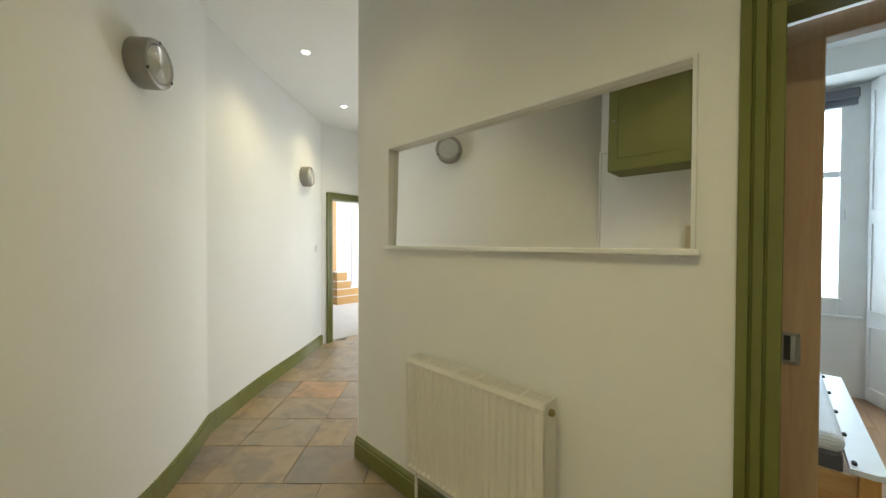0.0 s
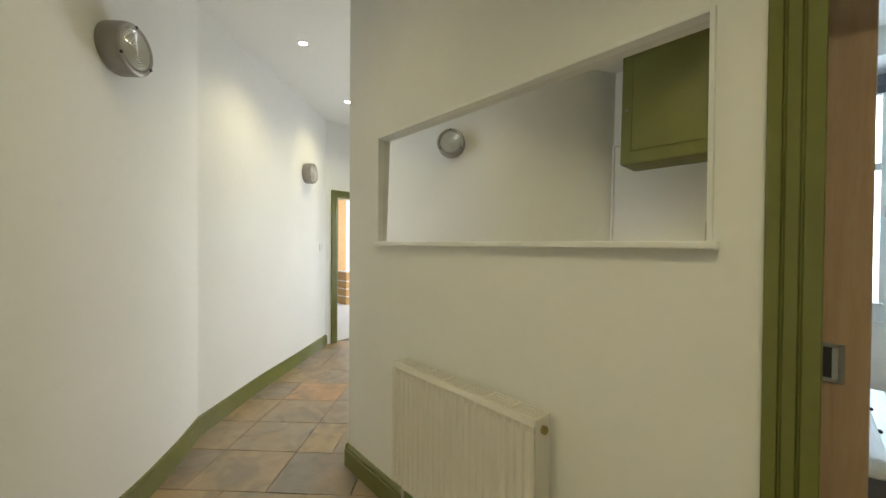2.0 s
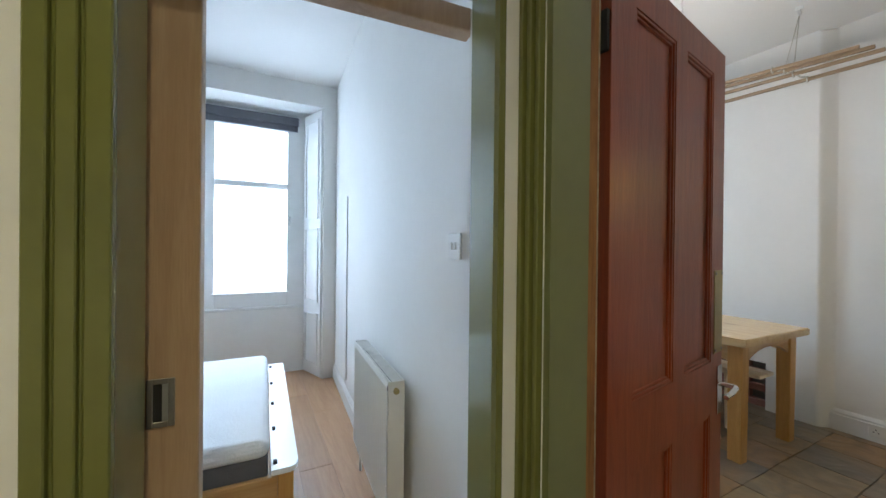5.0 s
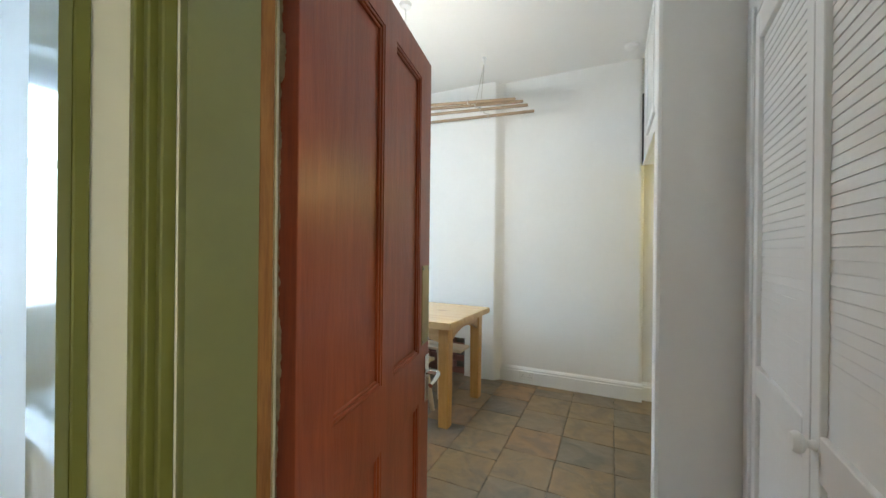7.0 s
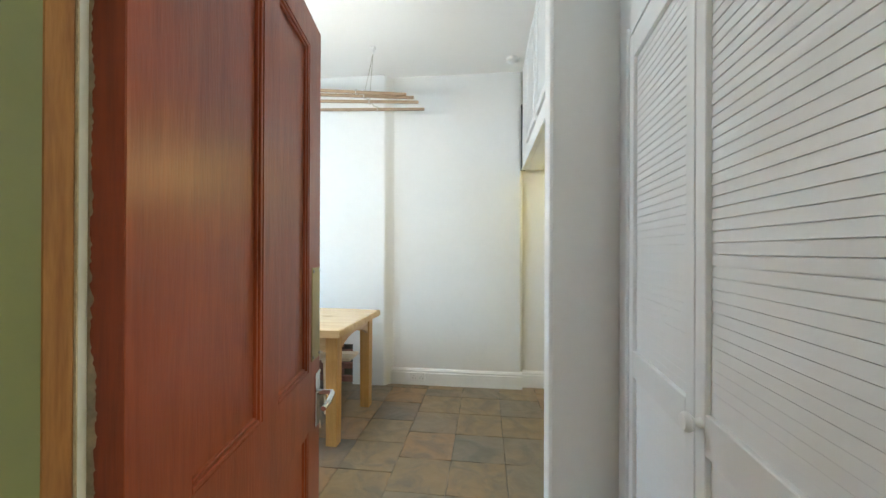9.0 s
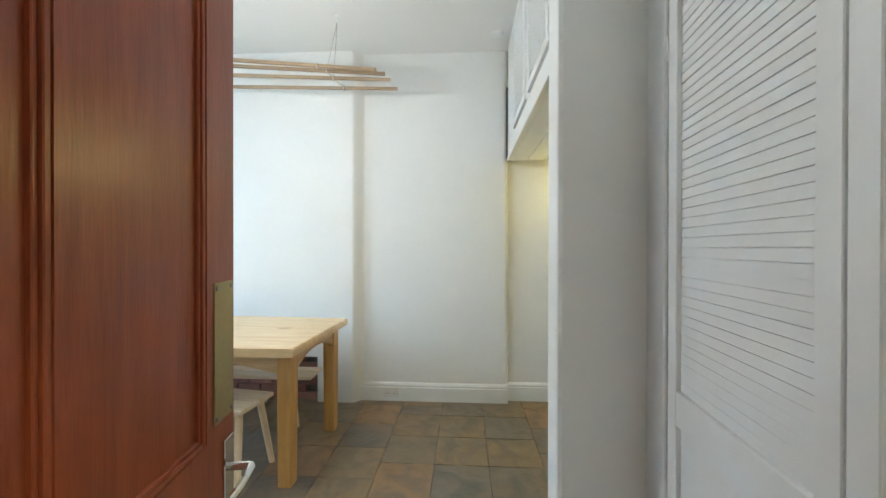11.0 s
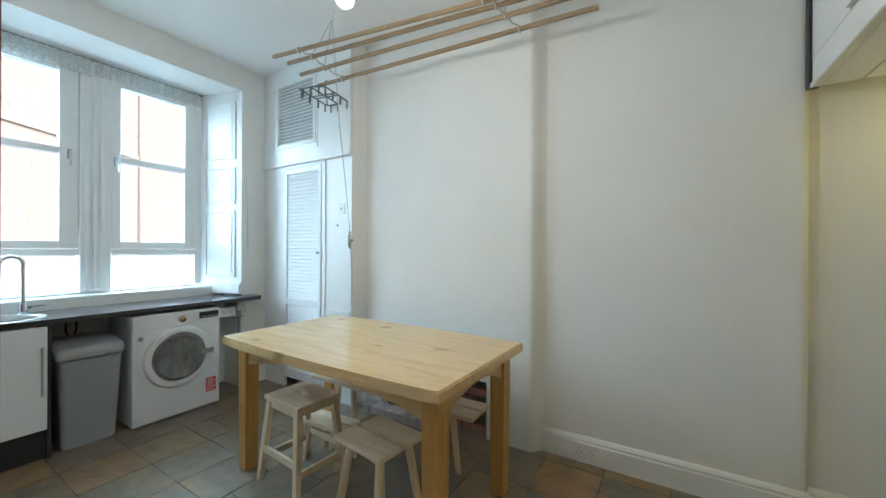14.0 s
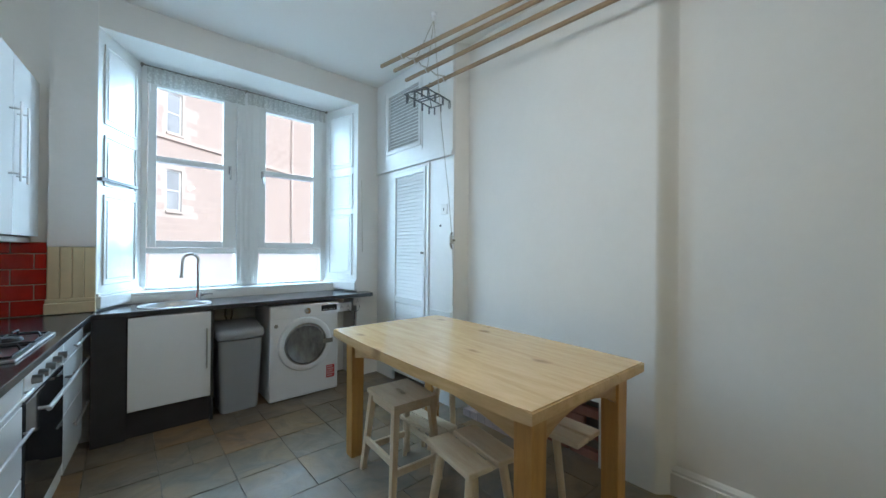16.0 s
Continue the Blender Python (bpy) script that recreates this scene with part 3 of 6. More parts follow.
# ---- chimney breast with its brick hearth opening ----
bm = bmesh.new()
HEARTH = (2.05, 3.02, 0.40)
box(bm, 4.11, 4.24, 1.74, HEARTH[0], 0, 3.2)
box(bm, 4.11, 4.24, HEARTH[0], HEARTH[1], HEARTH[2], 3.2)
box(bm, 4.11, 4.24, HEARTH[1], 3.19, 0, 3.2)
prism(bm, [(4.11, 3.19), (4.24, 3.19), (4.24, 3.249), (3.995, 3.249)], 0, 3.2)
bmesh.ops.remove_doubles(bm, verts=bm.verts, dist=0.0005)
breast = structure("chimney_breast", bm, WALL, "white plastered chimney breast with a low brick opening")
hearth = thing("fireplace", (4.15, 2.535, 0), 0, "low open fireplace of sooty red brick", "fireplace")
bm = bmesh.new()
box(bm, 0.045, 0.085, -0.48, 0.48, 0, 0.395)
part("mortar_bed", bm, SOOT_SHADE, hearth, "dark sooty mortar")
bm = bmesh.new()
box(bm, -0.026, 0.026, -0.1, 0.1, -0.029, 0.029, bevel=0.004, seg=1)
me_brick = link("brick", bm, BRICK, hearth)
me_brick.location = (0.032, -0.37, 0.034)
for r in range(6):
    for c in range(5):
        y = -0.37 + c * 0.215 - (0.107 if r % 2 else 0)
        if (r, c) == (0, 0) or abs(y) > 0.385:
            continue
        o = new("brick", me_brick.data)
        o.parent, o.location = hearth, (0.032 + random.uniform(-0.004, 0.004), y, 0.034 + r * 0.066)

kerb = thing("hearth_kerb", (3.985, 2.80, 0.0), 0, "low row of whitewashed bricks along the hearth", "hearth kerb")
bm = bmesh.new()
box(bm, 0.006, 0.118, -0.30, 0.30, 0.0, 0.054)
part("mortar_bed", bm, SOOT_SHADE, kerb, "dark sooty mortar")
bm = bmesh.new()
box(bm, 0.0, 0.12, -0.0362, 0.0362, 0.0, 0.058, bevel=0.003, seg=1)
first_brick = link("brick", bm, WASHED, kerb)
first_brick.location = (0.0, -0.27, 0.0)
for k in range(1, 8):
    o = new("brick", first_brick.data)
    o.parent, o.location = kerb, (random.uniform(-0.004, 0.002), -0.27 + k * 0.077, random.uniform(0.0, 0.002))

# ---- skirting ----


def skirting(name, p0, p1, h, mat, label, thick=0.018, z=0.0):
    """A moulded board along a wall face; the wall lies to the left of p0 to p1."""
    m, length = along(p0, p1)
    bm = bmesh.new()
    prof = [(0.0, 0.0), (-thick, 0.0), (-thick, h * 0.74), (-thick * 0.72, h * 0.77), (-thick * 0.78, h * 0.86), (-thick * 0.35, h * 0.95), (0.0, h)]
    a = [bm.verts.new((0, y, z + q)) for y, q in prof]
    b = [bm.verts.new((length, y, z + q)) for y, q in prof]
    for i in range(len(prof)):
        j = (i + 1) % len(prof)
        bm.faces.new((a[i], b[i], b[j], a[j]))
    bm.faces.new(a), bm.faces.new(b[::-1])
    bmesh.ops.recalc_face_normals(bm, faces=bm.faces)
    bmesh.ops.transform(bm, matrix=m, verts=bm.verts)
    return structure(name, bm, mat, label, "skirting board")


def on(m, s, off, z=0.0):
    v = m @ Vector((s, off, z))
    return (v.x, v.y)


skirting("baseboard_hall_north", on(MA, 0.022, 0), on(MA, DOOR_B[0] - 0.09, 0), 0.135, GREEN, "olive green moulded skirting board")
skirting("baseboard_hall_end", (-1.905, 1.53), (-1.905, 1.375), 0.135, GREEN, "olive green moulded skirting board")
bm = bmesh.new()
ribbon(bm, LEFT, -0.018, 0.0, 0, 0.115)
ribbon(bm, LEFT, -0.010, 0.0, 0.115, 0.135)
structure("baseboard_hall_curved", bm, GREEN, "olive green skirting board bent along the curved wall", "skirting board")
skirting("baseboard_hall_south", S0, S1, 0.135, GREEN, "olive green skirting board")
skirting("baseboard_bedroom_east", (0.985, 4.46), (0.80, 1.34), 0.15, GLOSS, "white gloss skirting board")
skirting("baseboard_kitchen_east", (4.19, 1.74), (4.19, 0.38), 0.165, GLOSS, "white gloss moulded skirting board", 0.02)
skirting("baseboard_recess", (4.255, 0.378), (4.255, -1.1), 0.165, GLOSS, "white gloss moulded skirting board", 0.02)
bm = bmesh.new()
steps = [k / 12 for k in range(13)]
prism(bm, [(4.1098 + 0.0815 * t * t * (3 - 2 * t), 1.7405 - 0.095 * t) for t in steps] + [(4.20, 1.6455), (4.20, 1.7405)], 0, 3.07)
bmesh.ops.recalc_face_normals(bm, faces=bm.faces)
for f in bm.faces:
    f.smooth = len(f.verts) == 4
structure("trim_chimney_corner", bm, WALL, "rounded plaster corner of the chimney breast", "plaster corner")

# ---- door casings ----


def architrave(name, m, s0, s1, z1, w, mat, label, face=-1.0, sides=(True, True), thick=0.028):
    """Moulded casing round an opening from s0 to s1, on the side of the wall that face points to (-1: room side)."""
    bm = bmesh.new()
    steps = [(0.0, 0.34, 0.62), (0.34, 0.40, 0.56), (0.40, 0.66, 0.8), (0.66, 0.72, 0.72), (0.72, 1.0, 1.0)]
    for a, b, t in steps:
        y0, y1 = (0.0, face * thick * t) if face > 0 else (face * thick * t, 0.0)
        if sides[0]:
            box(bm, s0 - b * w, s0 - a * w, y0, y1, 0, z1 + a * w, m, bevel=0.002, seg=1)
        if sides[1]:
            box(bm, s1 + a * w, s1 + b * w, y0, y1, 0, z1 + a * w, m, bevel=0.002, seg=1)
        box(bm, s0 - b * w, s1 + (b * w if sides[1] else 0), y0, y1, z1 + a * w, z1 + b * w, m, bevel=0.002, seg=1)
    return structure(name, bm, mat, label, "door casing")


def lining(name, m, s0, s1, z1, y0, y1, mat, label, t=0.02):
    bm = bmesh.new()
    box(bm, s0, s0 + t, y0, y1, 0, z1, m)
    box(bm, s1 - t, s1, y0, y1, 0, z1, m)
    box(bm, s0 + t, s1 - t, y0, y1, z1 - t, z1, m)
    return structure(name, bm, mat, label, "door lining")


B0, B1, _, BZ = DOOR_B
architrave("trim_bedroom_door", MA, 1.997, B1, BZ, 0.088, GREEN, "glossy olive green moulded door casing", sides=(True, False))
bm = bmesh.new()
box(bm, B1, B1 + 0.017, 0.012, 0.03, 0, BZ, MA, bevel=0.003, seg=2)
structure("trim_bedroom_door_narrow", bm, GREEN, "narrow olive green casing beside the corner", "door casing")
bm = bmesh.new()
box(bm, B0 - 0.002, B0 + 0.012, 0.002, 0.14, 0, BZ, MA)
box(bm, B1 - 0.012, B1 - 0.0005, 0.012, 0.118, 0, BZ, MA)
box(bm, B0 + 0.012, B1 - 0.012, 0.002, 0.10, BZ - 0.012, BZ + 0.002, MA)
structure("trim_bedroom_lining", bm, GREEN2, "olive green painted door lining", "door lining")
K0, K1, _, KZ = DOOR_K
architrave("trim_kitchen_door", ME, K0, K1, KZ, 0.105, GREEN, "glossy olive green moulded door casing", sides=(False, True))
bm = bmesh.new()
for a, b, t in ((0.0, 0.014, 0.018), (0.014, 0.019, 0.011), (0.019, 0.034, 0.026), (0.034, 0.038, 0.016), (0.038, 0.052, 0.034)):
    box(bm, K0 - b, K0 - a, -t, 0.0, 0, KZ + b, ME, bevel=0.002, seg=1)
structure("trim_kitchen_door_hinge_side", bm, GREEN, "glossy olive green moulded door casing", "door casing")
lining("trim_kitchen_lining", ME, K0, K1, KZ, 0.002, 0.106, GREEN2, "olive green door lining")
bm = bmesh.new()
box(bm, K0 - 0.004, K0 + 0.016, 0.107, 0.136, 0, KZ, ME, bevel=0.003, seg=1)
structure("trim_kitchen_hinge_strip", bm, BARE, "bare worn timber hinge strip of the door frame", "door lining")
bm = bmesh.new()
box(bm, K0 - 0.085, K0 - 0.066, 0.137, 0.225, 0, KZ - 0.01, ME, bevel=0.003, seg=1)
structure("trim_kitchen_door_jamb", bm, GLOSS, "grey white painted jamb board behind the open door", "door lining")
bm = bmesh.new()
box(bm, K0 + 0.0005, K0 + 0.0165, 0.1362, 0.1372, 0.01, KZ - 0.02, ME)
structure("trim_flaking_edge", bm, FLAKE, "ragged flaking cream paint on the hinge strip", "door lining")
MF, LF = along((-4.41, 2.55), (-4.41, 3.95))
architrave("trim_far_door", MF, FAR_DOOR[0], FAR_DOOR[1], FAR_DOOR[3], 0.08, GREEN, "olive green moulded door casing")
lining("trim_far_lining", MF, FAR_DOOR[0], FAR_DOOR[1], FAR_DOOR[3], 0.002, 0.158, GREEN2, "olive green door lining")

# ---- hall: sliding door, mirror, radiators, lamps ----
sd = thing("sliding_door", (*on(MA, B0 + 0.088, 0.19), 0.012), math.degrees(math.atan2(A1[1] - A0[1], A1[0] - A0[0])), "tan veneered sliding door pushed open beside the wall", "door")
bm = bmesh.new()
box(bm, -0.72, 0.0, -0.02, 0.02, 0, 1.93, bevel=0.002, seg=1)
part("leaf", bm, BEECH, sd)
bm = bmesh.new()
for a, b, c, d in ((-0.082, -0.072, 1.01, 1.10), (-0.048, -0.038, 1.01, 1.10), (-0.072, -0.048, 1.01, 1.02), (-0.072, -0.048, 1.09, 1.10)):
    box(bm, a, b, -0.024, -0.02, c, d, bevel=0.001, seg=1)
pull = part("flush_pull", bm, NICKEL, sd, "steel flush pull")
# shaded and lit halves of the hollow are a dark and a bright plate
bm = bmesh.new()
box(bm, -0.072, -0.058, -0.0215, -0.0205, 1.02, 1.09)
part("recess", bm, DARK, pull, "shaded half of the pull's hollow")
bm = bmesh.new()
box(bm, -0.058, -0.048, -0.0220, -0.0206, 1.02, 1.09)
part("hollow_lit_half", bm, STEEL, pull, "lit half of the pull's hollow")
bm = bmesh.new()
box(bm, B0 - 0.72, B1 + 0.02, 0.165, 0.215, 1.905, 1.965, MA, bevel=0.003, seg=1)
structure("trim_sliding_track", bm, BEECH, "tan timber board over the sliding door track", "door track")

mirror = thing("wall_mirror", (*on(MA, MIR[0], 0.031), MIR[2]), math.degrees(math.atan2(A1[1] - A0[1], A1[0] - A0[0])), "wide frameless mirror set into a white recess", "mirror")
bm = bmesh.new()
box(bm, 0.012, MIR[1] - MIR[0] - 0.012, -0.004, 0.0, 0.012, MIR[3] - MIR[2] - 0.012)
glass_ob = part("glass", bm, MIRROR, mirror, "silvered mirror glass")
glass_ob.location, glass_ob.rotation_euler = (0, -0.008, 0), (radians(-1.0), 0, 0)
bm = bmesh.new()
W, H = MIR[1] - MIR[0], MIR[3] - MIR[2]
for a in ((0, 0.012, -0.040, 0.004, 0, H), (W - 0.012, W, -0.040, 0.004, 0, H), (0.012, W - 0.012, -0.040, 0.004, H - 0.012, H)):
    box(bm, *a[:4], a[4], a[5], bevel=0.0015, seg=1)
part("surround", bm, GLOSS, mirror, "white painted surround")
bm = bmesh.new()
box(bm, -0.012, W + 0.012, -0.056, 0.004, -0.008, 0.012, bevel=0.004)
part("shelf_edge", bm, GLOSS, mirror, "white painted lower ledge")


def radiator(at, turn, w, h, d, label, left_valve=False):
    """A panel radiator; its back to +y, its front to -y; at: the front's lower left corner on the plan, at the panel's bottom."""
    r = thing("radiator", at, turn, label, "radiator")
    bm = bmesh.new()
    n = int(w / 0.034)
    pitch = (w - 0.03) / n
    pts = [(0.0, 0.0), (0.013, 0.0)]
    for i in range(n):
        x = 0.015 + i * pitch
        pts += [(x + pitch * 0.12, 0.0), (x + pitch * 0.30, 0.007), (x + pitch * 0.70, 0.007), (x + pitch * 0.88, 0.0)]
    pts += [(w - 0.002, 0.0), (w, 0.0)]
    lo = [bm.verts.new((x, y, 0.035)) for x, y in pts]
    hi = [bm.verts.new((x, y, h - 0.045)) for x, y in pts]
    lo2 = [bm.verts.new((x, 0.0, 0.018)) for x, y in pts]
    hi2 = [bm.verts.new((x, 0.0, h - 0.022)) for x, y in pts]
    lo3 = [bm.verts.new((x, 0.010, 0.0)) for x, y in pts]
    hi3 = [bm.verts.new((x, 0.004, h - 0.004)) for x, y in pts]
    for a, b in ((lo, hi), (hi, hi2), (hi2, hi3), (lo2, lo), (lo3, lo2)):
        for i in range(len(pts) - 1):
            bm.faces.new((a[i], a[i + 1], b[i + 1], b[i]))
    part("front_panel", bm, RADIATOR, r)
    bm = bmesh.new()
    box(bm, 0.004, w - 0.004, d - 0.016, d - 0.006, 0.01, h - 0.01)
    part("back_panel", bm, RADIATOR, r)
    for x0, x1 in ((-0.002, 0.002), (w - 0.002, w + 0.002)):
        bm = bmesh.new()
        box(bm, x0, x1, 0.004, d, 0.02, h, bevel=0.001, seg=1)
        part("side_panel", bm, RADIATOR, r)
    bm = bmesh.new()
    box(bm, 0.0, w, 0.004, 0.010, h - 0.008, h)
    box(bm, 0.0, w, d - 0.008, d - 0.002, h - 0.008, h)
    g = max(4, int(w / 0.105))
    for k in range(g + 1):
        x = k * w / g
        box(bm, max(0, x - 0.004), min(w, x + 0.004), 0.010, d - 0.008, h - 0.007, h - 0.001)
    for k in range(5):
        y = 0.012 + (d - 0.022) * (k + 0.5) / 5
        box(bm, 0.004, w - 0.004, y - 0.0022, y + 0.0022, h - 0.006, h - 0.002)
    part("top_grille", bm, RADIATOR, r)
    # one dark sheet paints the shade between the two panels
    bm = bmesh.new()
    box(bm, 0.01, w - 0.01, 0.012, d - 0.018, h - 0.05, h - 0.045)
    part("grille_shade", bm, SOOT_SHADE, r, "dark sheet for the shade under the grille")
    for z in (h - 0.04, 0.045):
        bm = bmesh.new()
        rod(bm, (w + 0.002, d * 0.5, z), (w + 0.014, d * 0.5, z), 0.013, seg=14)
        rod(bm, (w + 0.014, d * 0.5, z), (w + 0.018, d * 0.5, z), 0.008, seg=6)
        part("end_plug", bm, BRASS if z > 0.3 else STEEL, r, "metal end plug")
    for x in (0.03, w - 0.03) if left_valve else (0.03,):
        bm = bmesh.new()
        rod(bm, (x, d * 0.5, 0.0), (x, d * 0.5, -at[2]), 0.0075, seg=10)
        part("feed_pipe", bm, RADIATOR, r)
    if left_valve:
        bm = bmesh.new()
        lathe(bm, [(0.0, -0.052), (0.012, -0.052), (0.013, -0.012), (0.021, -0.006), (0.022, 0.034), (0.018, 0.042), (0.0, 0.044)], 18, Matrix.Translation((w + 0.026, d * 0.5, -0.02)))
        part("valve_head", bm, PLASTIC, r, "white thermostatic valve head")
    for x in (w * 0.2, w * 0.8):
        bm = bmesh.new()
        box(bm, x - 0.015, x + 0.015, d - 0.006, d + 0.03, h * 0.2, h * 0.85)
        part("wall_bracket", bm, RADIATOR, r)
    return r


ANG = math.degrees(math.atan2(A1[1] - A0[1], A1[0] - A0[0]))
radiator((*on(MA, 0.645, -0.105), 0.245), ANG, 0.755, 0.555, 0.085, "cream white panel radiator with a slotted top below the mirror")
radiator((0.772, 2.79, 0.165), -90 - 3.4 + 0.0, 0.745, 0.62, 0.078, "white panel radiator on the bedroom wall", True)


def wall_lamp(at, turn, group):
    """A round bulkhead lamp; its face to -y."""
    lamp = thing("wall_lamp", at, turn, "round satin nickel bulkhead lamp with ribbed glass", "wall lamp", group)
    m = pose(0, 0, 0, 90, 0, 0)
    bm = bmesh.new()
    lathe(bm, [(0.0, 0.0), (0.112, 0.0), (0.115, 0.006), (0.115, 0.080), (0.111, 0.090), (0.102, 0.093), (0.092, 0.090), (0.089, 0.080), (0.0, 0.078)], 40, m)
    part("body", bm, NICKEL, lamp)
    bm = bmesh.new()
    prof = [(0.089, 0.082)]
    for k in range(8):
        r = 0.088 - k * 0.0105
        prof += [(r - 0.002, 0.092 + k * 0.0011), (r - 0.008, 0.0885 + k * 0.0011)]
    lathe(bm, prof + [(0.0, 0.0985)], 36, m)
    part("ribbed_glass", bm, LENS, lamp, "clear ribbed glass")
    for k in range(3):
        a = radians(90 + 120 * k)
        bm = bmesh.new()
        x, z = 0.103 * math.cos(a), 0.103 * math.sin(a)
        rod(bm, (x, -0.088, z), (x, -0.096, z), 0.007, seg=10)
        part("screw", bm, DARK, lamp, "dark screw")
    return lamp


def curve_at(x):
    for a, b in zip(LEFT, LEFT[1:]):
        if min(a.x, b.x) <= x <= max(a.x, b.x):
            t = (x - a.x) / (b.x - a.x) if b.x != a.x else 0
            p, d = a.lerp(b, t), (b - a).normalized()
            return p, math.degrees(math.atan2(d.y, d.x))


for lx, lz in ((-2.262, 2.215), (-4.03, 2.13)):
    p, a = curve_at(lx)
    wall_lamp((p.x, p.y, lz), a, "bulkhead lamps along the hall")


def light_switch(name, m, label, w=0.086, rockers=1):
    """A wall plate; its face to -y."""
    s = tagged(new(name), label, "light switch")
    s.matrix_world = m
    bm = bmesh.new()
    box(bm, -w / 2, w / 2, -0.009, 0, -0.043, 0.043, bevel=0.003)
    part("plate", bm, PLASTIC, s)
    for k in range(rockers):
        x = (k - (rockers - 1) / 2) * 0.028
        bm = bmesh.new()
        box(bm, x - 0.006, x + 0.006, -0.013, -0.009, -0.012, 0.012, bevel=0.002, seg=1)
        part("rocker", bm, GREYPLASTIC if w < 0.08 else PLASTIC, s)
    return s


p, a = curve_at(-4.30)
light_switch("light_switch", pose(p.x, p.y, 1.285, 0, 0, a), "small white light switch beside the far door", 0.084)
light_switch("light_switch", pose(0.815, 1.62, 1.365, 0, 0, -93.4), "white double light switch on the bedroom wall", 0.09, 2)

for sx, sy in SPOTS:
    d = thing("downlight", (sx, sy, HALL_C), 0, "small round recessed ceiling spotlight, lit", "downlight", "hall downlights")
    bm = bmesh.new()
    lathe(bm, [(0.030, -0.004), (0.040, -0.006), (0.045, -0.001), (0.045, 0.004), (0.030, 0.004)], 24)
    part("bezel", bm, PLASTIC, d)
    bm = bmesh.new()
    lathe(bm, [(0.0, -0.003), (0.029, -0.003), (0.029, 0.0)], 20)
    part("lamp_face", bm, SPOTGLOW, d, "glowing lamp face")

# high cupboard, entry phone and cable trunking on the wall behind the walker
MS, LS = along(S0, S1)
SANG = math.degrees(math.atan2(S1[1] - S0[1], S1[0] - S0[0]))
cup = thing("meter_cupboard", (*on(MS, 1.20, 0.0), 2.043), SANG, "olive green panelled meter cupboard hung high on the wall", "cupboard")
bm = bmesh.new()
box(bm, 0, 0.74, -0.27, 0, 0, 0.93, bevel=0.002, seg=1)
part("carcass", bm, GREEN3, cup)
bm = bmesh.new()
box(bm, 0.0, 0.74, -0.292, -0.272, 0.0, 0.93, bevel=0.003, seg=1)
for a in ((0.07, 0.08, 0.10, 0.84), (0.66, 0.67, 0.10, 0.84), (0.08, 0.66, 0.10, 0.112), (0.08, 0.66, 0.83, 0.84)):
    box(bm, a[0], a[1], -0.298, -0.292, a[2], a[3])
cdoor = part("door", bm, GREEN3, cup)
bm = bmesh.new()
rod(bm, (0.69, -0.293, 0.42), (0.69, -0.312, 0.42), 0.008, 0.011, seg=12)
part("knob", bm, NICKEL, cdoor, "small metal knob")
tr = thing("cable_trunking", (*on(MS, LS - 0.012, 0.0), 0), SANG, "white plastic cable trunking up the wall corner", "trunking")
bm = bmesh.new()
box(bm, -0.009, 0.009, -0.016, 0, 0.14, 2.30, bevel=0.002, seg=1)
box(bm, -0.19, -0.009, -0.016, 0, 2.282, 2.30, bevel=0.002, seg=1)
part("channel", bm, PLASTIC, tr)
ph = thing("entry_phone", (*on(MS, 1.375, 0.0), 1.375), SANG, "aged beige entry phone handset on the wall", "entry phone")
bm = bmesh.new()
box(bm, -0.045, 0.045, -0.03, 0, 0, 0.21, bevel=0.008)
part("base", bm, BEIGE, ph)
bm = bmesh.new()
box(bm, 0.005, 0.04, -0.055, -0.03, 0.01, 0.20, bevel=0.01)
part("handset", bm, BEIGE, ph)

# ---- room past the far door ----
bm = bmesh.new()
box(bm, -8.4, -4.49, 1.2, 6.4, -0.05, 0.004)
structure("floor_living", bm, CARPET, "pale carpet", "floor")
for y0, y1 in ((4.73, 5.135), (5.165, 5.90)):
    wd = thing("white_door", (-7.34, y0, 0.006), 90, "tall white panelled press door, closed", "door", "white doors past the hall")
    w = y1 - y0
    bm = bmesh.new()
    box(bm, 0, w, -0.02, 0.02, 0, 2.40, bevel=0.002, seg=1)
    for z0, z1 in ((0.25, 0.85), (1.05, 2.25)):
        box(bm, 0.09, w - 0.09, -0.026, -0.02, z0, z1, bevel=0.002, seg=1)
    wl = part("leaf", bm, GLOSS, wd)
    if y0 > 5:
        bm = bmesh.new()
        rod(bm, (0.27, -0.02, 0.96), (0.27, -0.06, 0.96), 0.010)
        pipe(bm, [(0.27, -0.06, 0.96), (0.24, -0.066, 0.965), (0.17, -0.062, 0.975)], 0.010)
        box(bm, 0.245, 0.295, -0.026, -0.02, 0.86, 1.04)
        part("lever_handle", bm, BRASS, wl, "brass lever handle")
# dark sheet behind the leaves puts the shade into their gap
bm = bmesh.new()
box(bm, -7.40, -7.37, 4.60, 6.2, 0.006, 2.45)
structure("trim_gap_shade", bm, DARK, "dark sheet for the shade in the gap of the white doors", "trim")
st = thing("step_chest", (-7.30, 4.50, 0.004), 0, "yellow pine chest of stepped boxes", "chest")
for k, (y1, z0, z1) in enumerate(((0.64, 0.0, 0.165), (0.64, 0.185, 0.33), (0.36, 0.35, 0.50), (0.26, 0.52, 0.70))):
    bm = bmesh.new()
    box(bm, 0.0, 0.36, 0.0, y1, z0, z1, bevel=0.004, seg=1)
    sp = part("step", bm, PINE, st)
    bm = bmesh.new()
    box(bm, 0.0, 0.37, 0.0, y1 + 0.005, z1 + 0.001, z1 + 0.019, bevel=0.003, seg=1)
    part("tread", bm, GLOSS, sp, "white painted tread")
